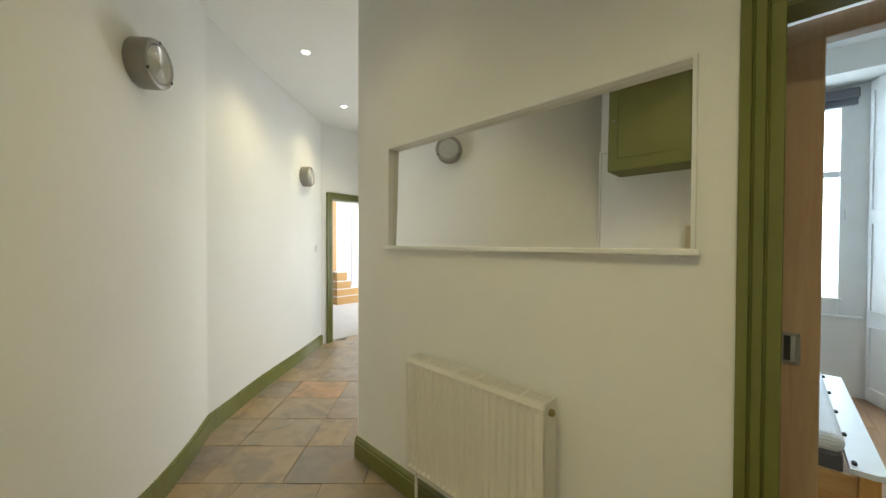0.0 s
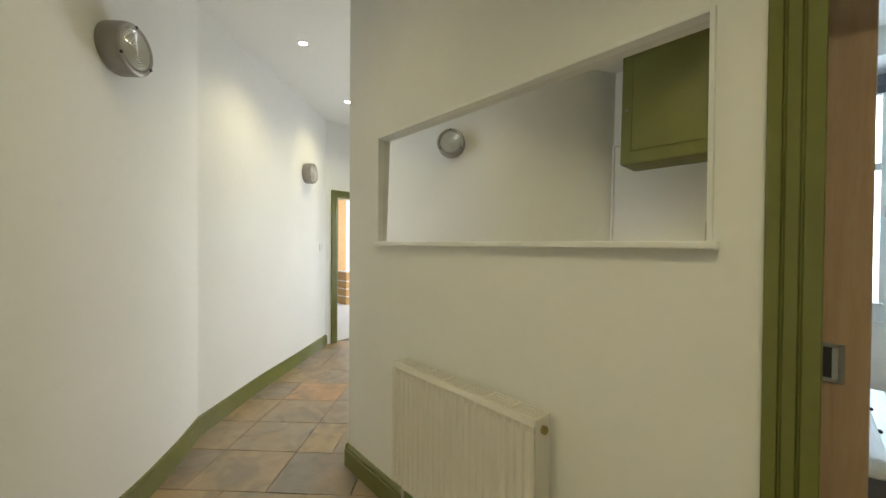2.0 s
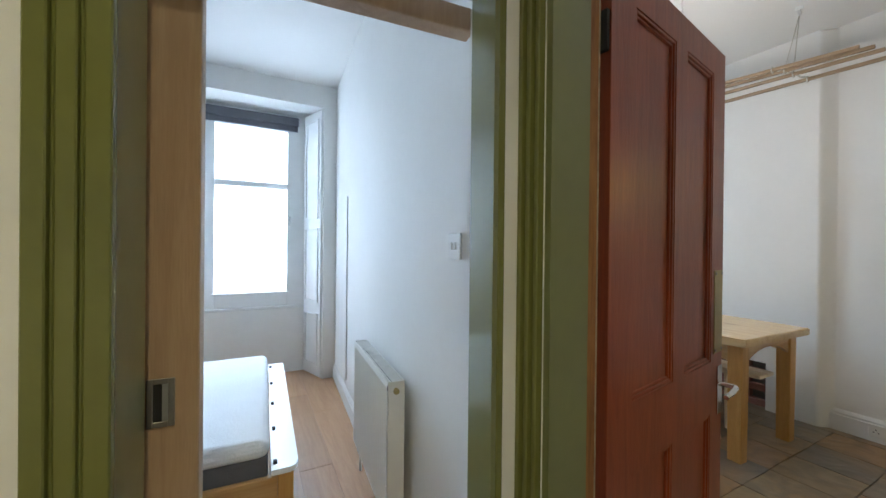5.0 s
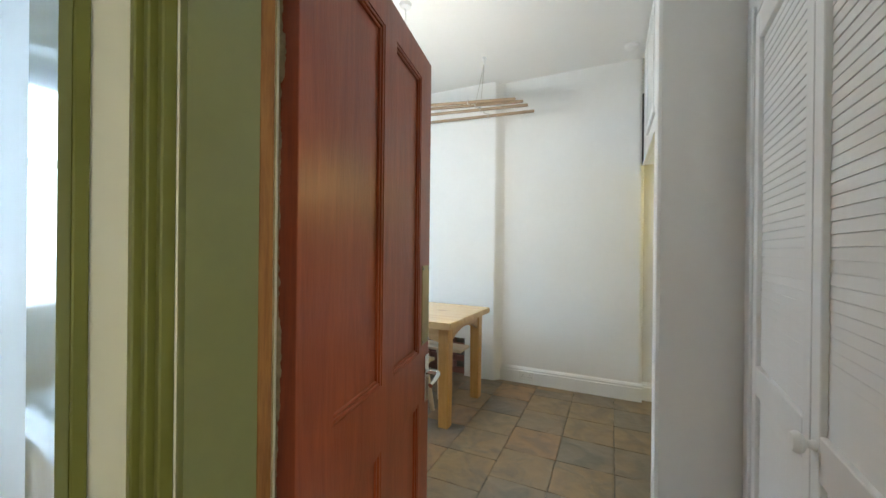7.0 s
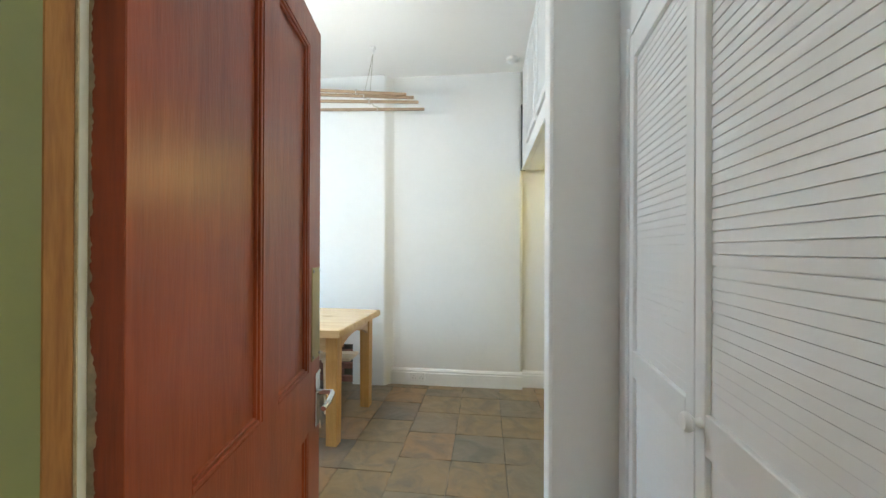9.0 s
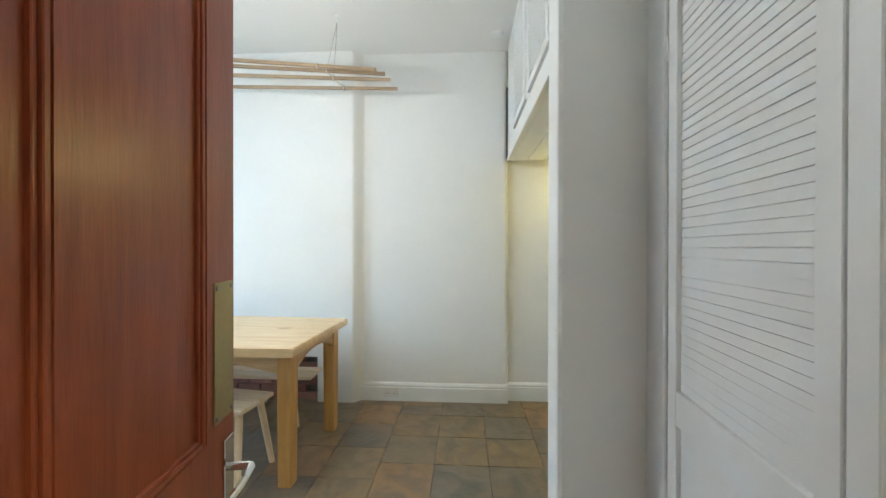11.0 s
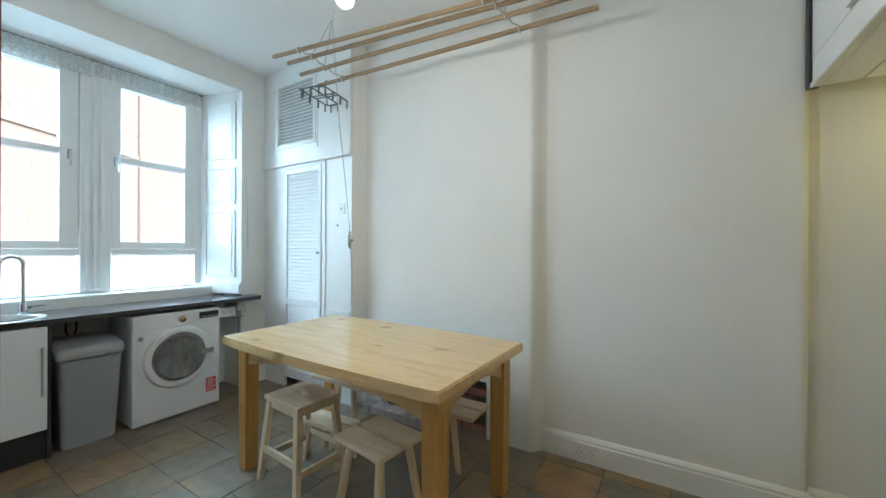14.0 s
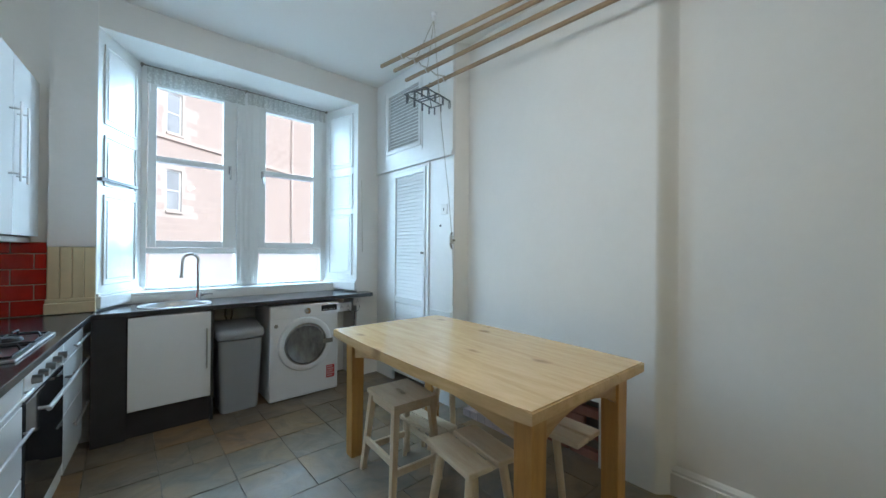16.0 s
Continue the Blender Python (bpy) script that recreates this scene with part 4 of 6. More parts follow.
ws = thing("pine_post", (-7.36, 4.52, 0.004), 0, "tall yellow pine post beside the white doors", "post")
bm = bmesh.new()
box(bm, 0, 0.05, 0, 0.20, 0, 2.4, bevel=0.004, seg=1)
part("board", bm, PINE, ws)
wf = tagged(new("window_living"), "tall white window over the room's far end", "window", kind="structure")
wf.location = (-5.95, 6.45, 0.5)
for a in ((-0.95, -0.88, 0, 2.1), (0.88, 0.95, 0, 2.1), (-0.88, 0.88, 0, 0.07), (-0.88, 0.88, 2.03, 2.1), (-0.03, 0.03, 0.07, 2.03)):
    bm = bmesh.new()
    box(bm, a[0], a[1], 0, 0.07, a[2], a[3], bevel=0.003, seg=1)
    part("window_frame", bm, GLOSS, wf)

# ---- bedroom ----
bed = thing("bed", (0.34, 2.18, 0), -1.5, "yellow pine bed with white side boards and a bare white mattress", "bed")
for x0, x1 in ((-0.05, 0.055), (-1.13, -1.025)):
    bm = bmesh.new()
    out = [(x0, 0.0), (x0 + 0.07, 0.0), (x1 - 0.012, 0.012), (x1, 0.05), (x1, 1.47), (x0, 1.47)] if x0 > -0.5 else [(x0, 0), (x1, 0), (x1, 1.47), (x0, 1.47)]
    prism(bm, out, 0.432, 0.455)
    board = part("side_board", bm, GLOSS, bed, "white painted side board")
    for y in (0.05, 0.36, 0.68, 1.02, 1.38):
        bm = bmesh.new()
        box(bm, x0 + 0.008, x0 + 0.024, y - 0.012, y + 0.012, 0.455, 0.468, bevel=0.003, seg=1)
        part("bolt", bm, DARK, board, "dark steel bolt")
for x in (0.005, -1.08):
    for y in (0.035, 1.43):
        bm = bmesh.new()
        box(bm, x - 0.03, x + 0.03, y - 0.03, y + 0.03, 0.0, 0.432, bevel=0.004)
        part("leg", bm, OAK_LEG, bed)
for y in (0.02, 1.42):
    bm = bmesh.new()
    box(bm, -1.05, -0.026, y, y + 0.024, 0.22, 0.415, bevel=0.003, seg=1)
    part("end_board", bm, PINE, bed)
bm = bmesh.new()
box(bm, -1.02, -0.055, 0.05, 1.42, 0.35, 0.38)
part("slat_base", bm, PINE, bed)
mat_thing = thing("mattress", (0.34, 2.18, 0.381), -1.5, "bare white mattress with a dark grey side", "mattress")
bm = bmesh.new()
box(bm, -1.01, -0.062, 0.06, 1.40, 0.0, 0.105, bevel=0.02)
part("base_cover", bm, GREYFAB, mat_thing, "dark grey side fabric")
bm = bmesh.new()
box(bm, -1.016, -0.056, 0.054, 1.406, 0.09, 0.172, bevel=0.04, seg=4)
part("top_cover", bm, MATTRESS, mat_thing)
bp = thing("boxed_panel", (0.938, 3.72, 0.21), -93.4, "tall narrow white panel boxed onto the wall", "panel")
bm = bmesh.new()
box(bm, -0.40, 0.0, -0.005, 0.0, 0.0, 1.58, bevel=0.003, seg=1)
part("board", bm, GLOSS, bp)
bm = bmesh.new()
box(bm, -0.035, 0.0, -0.008, -0.005, 0.0, 1.58, bevel=0.001, seg=1)
part("edge_strip", bm, GLOSS, bp)


def pane(name, parent, x0, x1, z0, z1, y, mat, label=""):
    bm = bmesh.new()
    box(bm, x0, x1, y - 0.003, y + 0.003, z0, z1)
    o = part(name, bm, mat, parent, label)
    o.visible_shadow = False
    return o


def frame_part(parent, name, x0, x1, y0, y1, z0, z1, mat=None, label=""):
    bm = bmesh.new()
    box(bm, x0, x1, y0, y1, z0, z1, bevel=0.004, seg=1)
    return part(name, bm, mat or GLOSS, parent, label)


wb = tagged(new("window_1"), "white framed sash window with frosted bright panes", "window", kind="structure")
wb.location = (0.21, 4.85, 0)
for a in ((-0.55, -0.335, 0.70, 2.78), (0.335, 0.58, 0.70, 2.78), (-0.335, 0.335, 0.72, 0.87), (-0.335, 0.335, 2.59, 2.78), (-0.335, 0.335, 1.97, 2.03)):
    frame_part(wb, "window_frame", a[0], a[1], 0, 0.06, a[2], a[3])
frame_part(wb, "window_sill", -0.49, 0.49, -0.035, 0.06, 0.695, 0.722)
frame_part(wb, "lower_bead", -0.36, 0.36, -0.012, 0.0, 0.855, 0.875)
pane("pane", wb, -0.335, 0.335, 0.87, 1.97, 0.035, FROST, "bright frosted pane")
pane("pane", wb, -0.335, 0.335, 2.03, 2.59, 0.035, FROST, "bright frosted pane")
hd = frame_part(wb, "sash_handle", 0.355, 0.370, -0.03, 0.0, 1.58, 1.68, CHROME, "chrome sash handle")
rb = thing("roller_blind", (0.21, 4.80, 2.60), 0, "grey roller blind rolled up at the window head", "blind")
bm = bmesh.new()
box(bm, -0.45, 0.44, -0.03, 0.03, 0.045, 0.135, bevel=0.01)
part("cassette", bm, BLIND, rb)
bm = bmesh.new()
box(bm, -0.44, 0.43, -0.006, 0.0, 0.0, 0.06)
part("fabric", bm, BLIND, rb)
bm = bmesh.new()
box(bm, -0.44, 0.43, -0.012, 0.006, -0.012, 0.004, bevel=0.003, seg=1)
part("bottom_bar", bm, BLIND, rb)
# panelled shutter cases beside the bedroom window
MBS, LBS = along((0.72, 4.835), (0.86, 4.465))
bm = bmesh.new()
box(bm, 0.03, LBS - 0.02, -0.02, 0.0, 0.02, 2.76, MBS, bevel=0.002, seg=1)
for z0, z1 in ((0.78, 1.55), (1.65, 2.68), (0.12, 0.66)):
    for a in ((0.07, 0.085), (LBS - 0.08, LBS - 0.065)):
        box(bm, a[0], a[1], -0.03, -0.02, z0, z1, MBS)
    for z in (z0, z1 - 0.015):
        box(bm, 0.085, LBS - 0.08, -0.03, -0.02, z, z + 0.015, MBS)
structure("trim_bedroom_shutter", bm, GLOSS, "white panelled shutter case in the window splay", "shutter case")

# ---- kitchen: door ----
rd = thing("red_door", (0.983, 1.164, 0.012), 9.76, "worn red-stained panelled pine door standing open", "door")
LW, DH = 0.831, 2.085
bm = bmesh.new()
frames = ((0.0, 0.125, 0, DH), (0.713, LW, 0, DH), (0.125, 0.713, 1.985, DH), (0.125, 0.713, 0.755, 0.945), (0.125, 0.713, 0, 0.21), (0.383, 0.468, 0.21, 0.755), (0.383, 0.468, 0.945, 1.985))
for x0, x1, z0, z1 in frames:
    box(bm, x0, x1, 0.0, 0.042, z0, z1)
lf = part("leaf", bm, RED, rd)
for x0, x1, z0, z1 in ((0.125, 0.383, 0.945, 1.985), (0.468, 0.713, 0.945, 1.985), (0.125, 0.383, 0.21, 0.755), (0.468, 0.713, 0.21, 0.755)):
    bm = bmesh.new()
    box(bm, x0, x1, 0.014, 0.028, z0, z1)
    pn = part("panel", bm, RED, rd)
    bm = bmesh.new()
    for off, y0, w in ((0.0, 0.002, 0.010), (0.010, 0.007, 0.008)):
        box(bm, x0 + off, x0 + off + w, y0, 0.016, z0 + off, z1 - off, bevel=0.0015, seg=1)
        box(bm, x1 - off - w, x1 - off, y0, 0.016, z0 + off, z1 - off, bevel=0.0015, seg=1)
        box(bm, x0 + off + w, x1 - off - w, y0, 0.016, z0 + off, z0 + off + w, bevel=0.0015, seg=1)
        box(bm, x0 + off + w, x1 - off - w, y0, 0.016, z1 - off - w, z1 - off, bevel=0.0015, seg=1)
    part("moulding", bm, RED, pn, "worn red moulding")
bm = bmesh.new()
box(bm, -0.0016, -0.0002, 0.001, 0.041, 0.002, DH - 0.002)
part("hinge_edge", bm, REDEDGE, rd, "dark red painted edge")


def flakes(bm, h, reach, seed, m=None):
    """A ragged strip of flaking paint along an upright arris: x across it, z up."""
    rng = random.Random(seed)
    n = int(h / 0.004)
    wide = broad = reach * 0.4
    left, right = [], []
    for k in range(n + 1):
        if k % 23 == 0:
            broad = reach * (0.12 + 0.75 * rng.random() ** 2)
        wide = 0.45 * wide + 0.55 * (0.75 * broad + 0.35 * reach * rng.random() ** 3)
        left.append(bm.verts.new((0.0, -0.0006, h * k / n)))
        right.append(bm.verts.new((wide, -0.0006, h * k / n)))
    for k in range(n):
        bm.faces.new((left[k], right[k], right[k + 1], left[k + 1]))
    bmesh.ops.solidify(bm, geom=bm.faces[:], thickness=-0.0009)
    if m is not None:
        bmesh.ops.transform(bm, matrix=m, verts=bm.verts)


bm = bmesh.new()
flakes(bm, DH, 0.018, 4, pose(-0.0018, 0.0425, 0, 0, 0, -90))
part("worn_edge", bm, FLAKE, rd, "chipped edge where the paint flakes")
for z in (0.25, 1.88):
    bm = bmesh.new()
    box(bm, -0.014, -0.002, 0.004, 0.03, z - 0.05, z + 0.05, bevel=0.001, seg=1)
    rod(bm, (-0.016, 0.036, z - 0.05), (-0.016, 0.036, z + 0.05), 0.007, seg=10)
    part("hinge", bm, DARK, rd, "old steel hinge")
bm = bmesh.new()
box(bm, 0.738, 0.822, -0.003, -0.0004, 0.97, 1.275, bevel=0.0008, seg=1)
pl = part("push_plate", bm, BRASS, rd, "worn brass push plate")
for x, z in ((0.748, 1.263), (0.812, 1.263), (0.748, 0.982), (0.812, 0.982)):
    bm = bmesh.new()
    rod(bm, (x, -0.003, z), (x, -0.006, z), 0.005, seg=8)
    part("screw", bm, NICKEL, pl)
bm = bmesh.new()
box(bm, 0.776, 0.820, -0.006, 0.0, 0.74, 0.92, bevel=0.002, seg=1)
rod(bm, (0.80, -0.006, 0.85), (0.80, -0.05, 0.85), 0.009)
pipe(bm, [(0.80, -0.05, 0.85), (0.792, -0.055, 0.85), (0.735, -0.056, 0.842), (0.70, -0.05, 0.836)], 0.009)
part("lever_handle", bm, CHROME, rd, "chrome lever handle")
bm = bmesh.new()
box(bm, LW, LW + 0.002, 0.008, 0.034, 0.70, 0.93)
part("lock_plate", bm, STEEL, rd, "steel lock plate")

# ---- kitchen: louvred cupboards ----
slat_cache = {}


def slats(parent, x0, x1, z0, z1, pitch, mat, tilt=84, depth=0.0200):
    w = x1 - x0
    key = (round(w, 3), depth, tilt)
    if key not in slat_cache:
        bm = bmesh.new()
        box(bm, -w / 2, w / 2, -depth / 2, depth / 2, -0.0016, 0.0016, pose(0, 0, 0, tilt, 0, 0))
        me = bpy.data.meshes.new("slat")
        bm.to_mesh(me)
        bm.free()
        me.materials.append(mat)
        slat_cache[key] = me
    n = int((z1 - z0) / pitch)
    for k in range(n):
        o = new("slat", slat_cache[key])
        o.parent = parent
        o.location = ((x0 + x1) / 2, 0.014, z0 + (k + 0.5) * (z1 - z0) / n)
        o.rotation_euler = (random.uniform(-0.02, 0.02), 0, random.uniform(-0.003, 0.003))


def louvre_leaf(name, m, w, z0, z1, mid, pitch, label, category, group="", stile=0.045, rails=(0.10, 0.09, 0.09), backing=True):
    """A louvred leaf; its face to -y, from x = 0 to w."""
    d = tagged(new(name), label, category, group)
    d.matrix_world = m
    bm = bmesh.new()
    box(bm, 0, stile, 0, 0.032, z0, z1, bevel=0.002, seg=1)
    box(bm, w - stile, w, 0, 0.032, z0, z1, bevel=0.002, seg=1)
    box(bm, stile, w - stile, 0, 0.032, z0, z0 + rails[0], bevel=0.002, seg=1)
    box(bm, stile, w - stile, 0, 0.032, z1 - rails[2], z1, bevel=0.002, seg=1)
    if mid:
        box(bm, stile, w - stile, 0, 0.032, mid, mid + rails[1], bevel=0.002, seg=1)
    part("door_frame", bm, GLOSS, d)
    if backing:
        bm = bmesh.new()
        box(bm, stile, w - stile, 0.0195, 0.0235, z0 + 0.02, z1 - 0.02)
        part("backing", bm, GLOSS, d)
    for a, b in (((z0 + rails[0], mid), (mid + rails[1], z1 - rails[2])) if mid else ((z0 + rails[0], z1 - rails[2]),)):
        slats(d, stile - 0.003, w - stile + 0.003, a, b, pitch, GLOSS, 86 if pitch < 0.03 else 64, pitch * 0.955)
    return d


V0, V1 = (2.135, 0.195), (0.90, 0.298)
MV, LV = along(V0, V1)
def leaf_pose(s, off):
    return MV @ pose(s, off, 0)


bm = bmesh.new()
box(bm, 0.0, 0.145, 0.0, 0.05, 0, KIT_C, MV)
box(bm, 0.145, LV, 0.0, 0.05, 2.135, KIT_C, MV)
box(bm, 0.145, LV, 0.62, 0.66, 0, KIT_C, MV)
box(bm, 0.120, 0.145, -0.012, 0.0, 0, 2.16, MV, bevel=0.003, seg=1)
structure("wall_cupboard_front", bm, GLOSS, "white painted cupboard front and over-panel")
for k, s in enumerate((0.150, 0.655)):
    lv = louvre_leaf("louvre_door", leaf_pose(s, -0.004), 0.50, 0.02, 2.12, 0.905, 0.0243, "white louvred cupboard door, closed", "cupboard door", "louvred doors by the kitchen door")
    if k == 1:
        bm = bmesh.new()
        lathe(bm, [(0.0, -0.004), (0.012, -0.004), (0.011, 0.003), (0.008, 0.008), (0.008, 0.014), (0.017, 0.019), (0.022, 0.026), (0.022, 0.031), (0.018, 0.038), (0.0, 0.041)], 24, pose(0.028, 0.0, 0.968, 90, 0, 0))
        part("knob", bm, GLOSS, lv, "round white turned knob")
    else:
        for z in (0.3, 1.9):
            bm = bmesh.new()
            box(bm, -0.006, 0.002, -0.004, 0.004, z - 0.035, z + 0.035)
            part("hinge", bm, GLOSS, lv)

bm = bmesh.new()
prism(bm, [(2.132, 0.185), (2.132, -1.2), (2.30, -1.2), (2.30, 0.405), (2.285, 0.432), (2.25, 0.462), (2.236, 0.471), (2.222, 0.475), (2.108, 0.478), (2.096, 0.475), (2.090, 0.463)], 0, KIT_C)
structure("wall_recess_post", bm, WALL, "white plaster end of the partition beside the recess")

# ---- kitchen: boxed store over the recess ----
store = thing("overhead_store", (4.135, 0.39, 2.11), 180, "white painted boxed store over the recess with louvred doors", "overhead cupboard")
bm = bmesh.new()
box(bm, 0, 1.775, 0.0, 0.03, 0.0, 0.13, bevel=0.003, seg=1)
box(bm, 0, 1.775, 0.0, 0.03, 0.90, 0.97)
for x0, x1 in ((0, 0.42), (0.95, 1.04), (1.57, 1.775)):
    box(bm, x0, x1, 0.0, 0.03, 0.13, 0.90)
part("front_frame", bm, GLOSS, store)
bm = bmesh.new()
box(bm, 0, 1.775, -0.008, 0.0, -0.004, 0.02, bevel=0.003, seg=1)
part("lower_bead", bm, GLOSS, store)
for k in range(11):
    bm = bmesh.new()
    box(bm, 0, 1.775, 0.03 + k * 0.137, 0.163 + k * 0.137, 0.0, 0.016, bevel=0.003, seg=1)
    part("soffit_board", bm, GLOSS, store)
for x0 in (0.42, 1.04):
    w = 0.53
    bm = bmesh.new()
    for a in ((x0, x0 + 0.05, 0.14, 0.89), (x0 + w - 0.05, x0 + w, 0.14, 0.89), (x0 + 0.05, x0 + w - 0.05, 0.14, 0.19), (x0 + 0.05, x0 + w - 0.05, 0.84, 0.89)):
        box(bm, a[0], a[1], -0.014, 0.014, a[2], a[3], bevel=0.002, seg=1)
    box(bm, x0 + 0.05, x0 + w - 0.05, 0.010, 0.013, 0.19, 0.84)
    ld = part("louvre_door", bm, GLOSS, store)
    for k in range(23):
        bm = bmesh.new()
        box(bm, x0 + 0.048, x0 + w - 0.048, -0.012, 0.010, -0.003, 0.003, Matrix.Translation((0, 0, 0.205 + k * 0.0275)) @ Matrix.Rotation(radians(40), 4, "X"))
        part("slat", bm, GLOSS, ld)
# black strip fills the open gap to draw its shade
bm = bmesh.new()
box(bm, 4.137, 4.184, 0.36, 0.402, 2.115, 2.74)
structure("trim_store_gap", bm, BLACK, "black strip for the shade in the gap beside the store", "trim")

# ---- kitchen: press in the corner ----
PX = 3.97
press = tagged(new("wall_press"), "tall white painted press with louvred door and vent", "cupboard")
press.location = (PX, 4.46, 0)
press.rotation_euler = (0, 0, radians(-90))
bm = bmesh.new()
for a in ((0.0, 0.31, 0, 2.13), (0.84, 0.875, 0, 2.13), (0.31, 0.84, 2.105, 2.13)):
    box(bm, a[0], a[1], 0.02, 0.05, a[2], a[3], bevel=0.002, seg=1)
part("front_frame", bm, GLOSS, press)
bm = bmesh.new()
box(bm, 0.875, 1.21, 0.024, 0.05, 0.0, 2.13, bevel=0.002, seg=1)
box(bm, 0.877, 0.89, 0.012, 0.026, 0.0, 2.13, bevel=0.002, seg=1)
box(bm, 0.90, 1.19, 0.014, 0.026, 0.76, 0.80, bevel=0.002, seg=1)
part("side_boarding", bm, GLOSS, press)
bm = bmesh.new()
box(bm, 1.195, 1.215, 0.02, 0.14, 0.0, 2.13, bevel=0.004, seg=1)
part("corner_post", bm, GLOSS, press)
for a in ((0.0, 0.20, 2.15, KIT_C - 0.002), (0.78, 1.215, 2.15, KIT_C - 0.002), (0.20, 0.78, 2.15, 2.30), (0.20, 0.78, 2.93, KIT_C - 0.002)):
    bm = bmesh.new()
    box(bm, a[0], a[1], 0.0, 0.04, a[2], a[3])
    part("over_board", bm, GLOSS, press)
bm = bmesh.new()
box(bm, 0.0, 1.215, -0.012, 0.05, 2.13, 2.165, bevel=0.005, seg=2)
part("cornice", bm, GLOSS, press)
bm = bmesh.new()
for a in ((0.20, 0.235, 2.30, 2.93), (0.745, 0.78, 2.30, 2.93), (0.235, 0.745, 2.30, 2.335), (0.235, 0.745, 2.895, 2.93)):
    box(bm, a[0], a[1], -0.008, 0.03, a[2], a[3], bevel=0.002, seg=1)
box(bm, 0.795, 0.806, -0.006, 0.002, 2.26, 3.0)
box(bm, 0.165, 0.172, -0.006, 0.002, 2.26, 2.95)
vf = part("vent_frame", bm, GLOSS, press)
# grey board carries the shade between the vent slats
bm = bmesh.new()
box(bm, 0.235, 0.745, 0.024, 0.028, 2.335, 2.895)
part("vent_shade", bm, VENTBACK, press, "grey board for the shade behind the vent")
for k in range(17):
    bm = bmesh.new()
    box(bm, 0.233, 0.747, -0.013, 0.013, -0.003, 0.003, Matrix.Translation((0, 0.010, 2.35 + k * 0.0325)) @ Matrix.Rotation(radians(38), 4, "X"))
    part("slat", bm, GLOSS, vf)
pd = louvre_leaf("louvre_door", pose(PX, 4.46, 0, 0, 0, -90) @ pose(0.315, 0.012, 0), 0.52, 0.10, 2.10, 0.80, 0.034, "narrow white louvred press door, closed", "cupboard door", stile=0.035, rails=(0.08, 0.06, 0.05))
bm = bmesh.new()
rod(bm, (0.50, 0.0, 1.30), (0.50, -0.025, 1.30), 0.008, 0.013, seg=12)
part("knob", bm, NICKEL, pd, "small metal knob")
light_switch("light_switch", pose(PX + 0.024, 3.365, 1.68, 0, 0, -90), "white switch plate on the press boarding", 0.075)
kh = thing("keyhole_plate", (PX + 0.024, 3.42, 1.54), -90, "small dark keyhole in the press boarding", "keyhole")
bm = bmesh.new()
rod(bm, (0, 0, 0), (0, -0.004, 0), 0.009, seg=10)
part("hole", bm, DARK, kh)
cl = thing("cord_cleat", (PX + 0.03, 3.245, 1.41), -90, "old cleat with wound cord on the press post", "cleat")
bm = bmesh.new()
pipe(bm, [(0, -0.03, -0.07), (0, -0.045, -0.03), (0, -0.03, 0), (0, -0.045, 0.03), (0, -0.03, 0.07)], 0.008)
rod(bm, (0, 0.0, 0), (0, -0.035, 0), 0.009)
part("horn", bm, NICKEL, cl)
bm = bmesh.new()
for k in range(7):
    z = -0.03 + k * 0.01
    pipe(bm, [(0.014 * math.cos(t * math.pi / 5), -0.034 + 0.016 * math.sin(t * math.pi / 5), z + 0.001 * t) for t in range(11)], 0.0035, 6)
part("wound_cord", bm, CORD, cl, "pale cotton cord")
bm = bmesh.new()
pipe(bm, [(0.004, -0.03, -0.04), (0.01, -0.02, -0.3), (0.0, -0.015, -0.55)], 0.003, 6)
part("cord_tail", bm, CORD, cl)

# ---- kitchen: window ----
for name, p, q in (("trim_shutter_west", (1.768, 4.462), (2.01, 4.925)), ("trim_shutter_east", (3.60, 4.925), (3.743, 4.462))):
    ms, ls = along(p, q)
    bm = bmesh.new()
    box(bm, 0.0, ls, 0.0, 0.03, 0.90, 2.85, ms)
    for z0, z1 in ((1.06, 1.70), (1.76, 2.12), (2.20, 2.76)):
        for a, b in ((0.06, 0.075), (ls - 0.085, ls - 0.07)):
            box(bm, a, b, -0.010, 0.0, z0, z1, ms, bevel=0.002, seg=1)
        for z in (z0, z1 - 0.015):
            box(bm, 0.075, ls - 0.085, -0.010, 0.0, z, z + 0.015, ms, bevel=0.002, seg=1)
        box(bm, 0.10, ls - 0.11, -0.006, 0.0, z0 + 0.04, z1 - 0.04, ms, bevel=0.002, seg=1)
    box(bm, 0.0, ls, -0.028, 0.0, 0.90, 0.985, ms, bevel=0.004, seg=1)
    box(bm, 0.0, ls, -0.016, 0.0, 0.985, 1.005, ms, bevel=0.003, seg=1)
    structure(name, bm, GLOSS, "white panelled shutter case in the window splay", "shutter case")
wk = tagged(new("window_2"), "white twin tilt window with frosted lower panes", "window", kind="structure")
wk.location = (0, 4.925, 0)
for a in ((1.985, 2.05, 0.985, 2.85), (3.545, 3.61, 0.985, 2.85), (2.05, 3.545, 2.755, 2.85), (2.05, 3.545, 0.965, 0.99)):
    frame_part(wk, "window_frame", a[0], a[1], 0, 0.09, a[2], a[3])
mull = frame_part(wk, "mullion", 2.715, 2.905, -0.03, 0.09, 0.985, 2.80)
for x in (2.745, 2.79, 2.835):
    frame_part(mull, "moulding", x, x + 0.028, -0.04, -0.03, 1.0, 2.76)
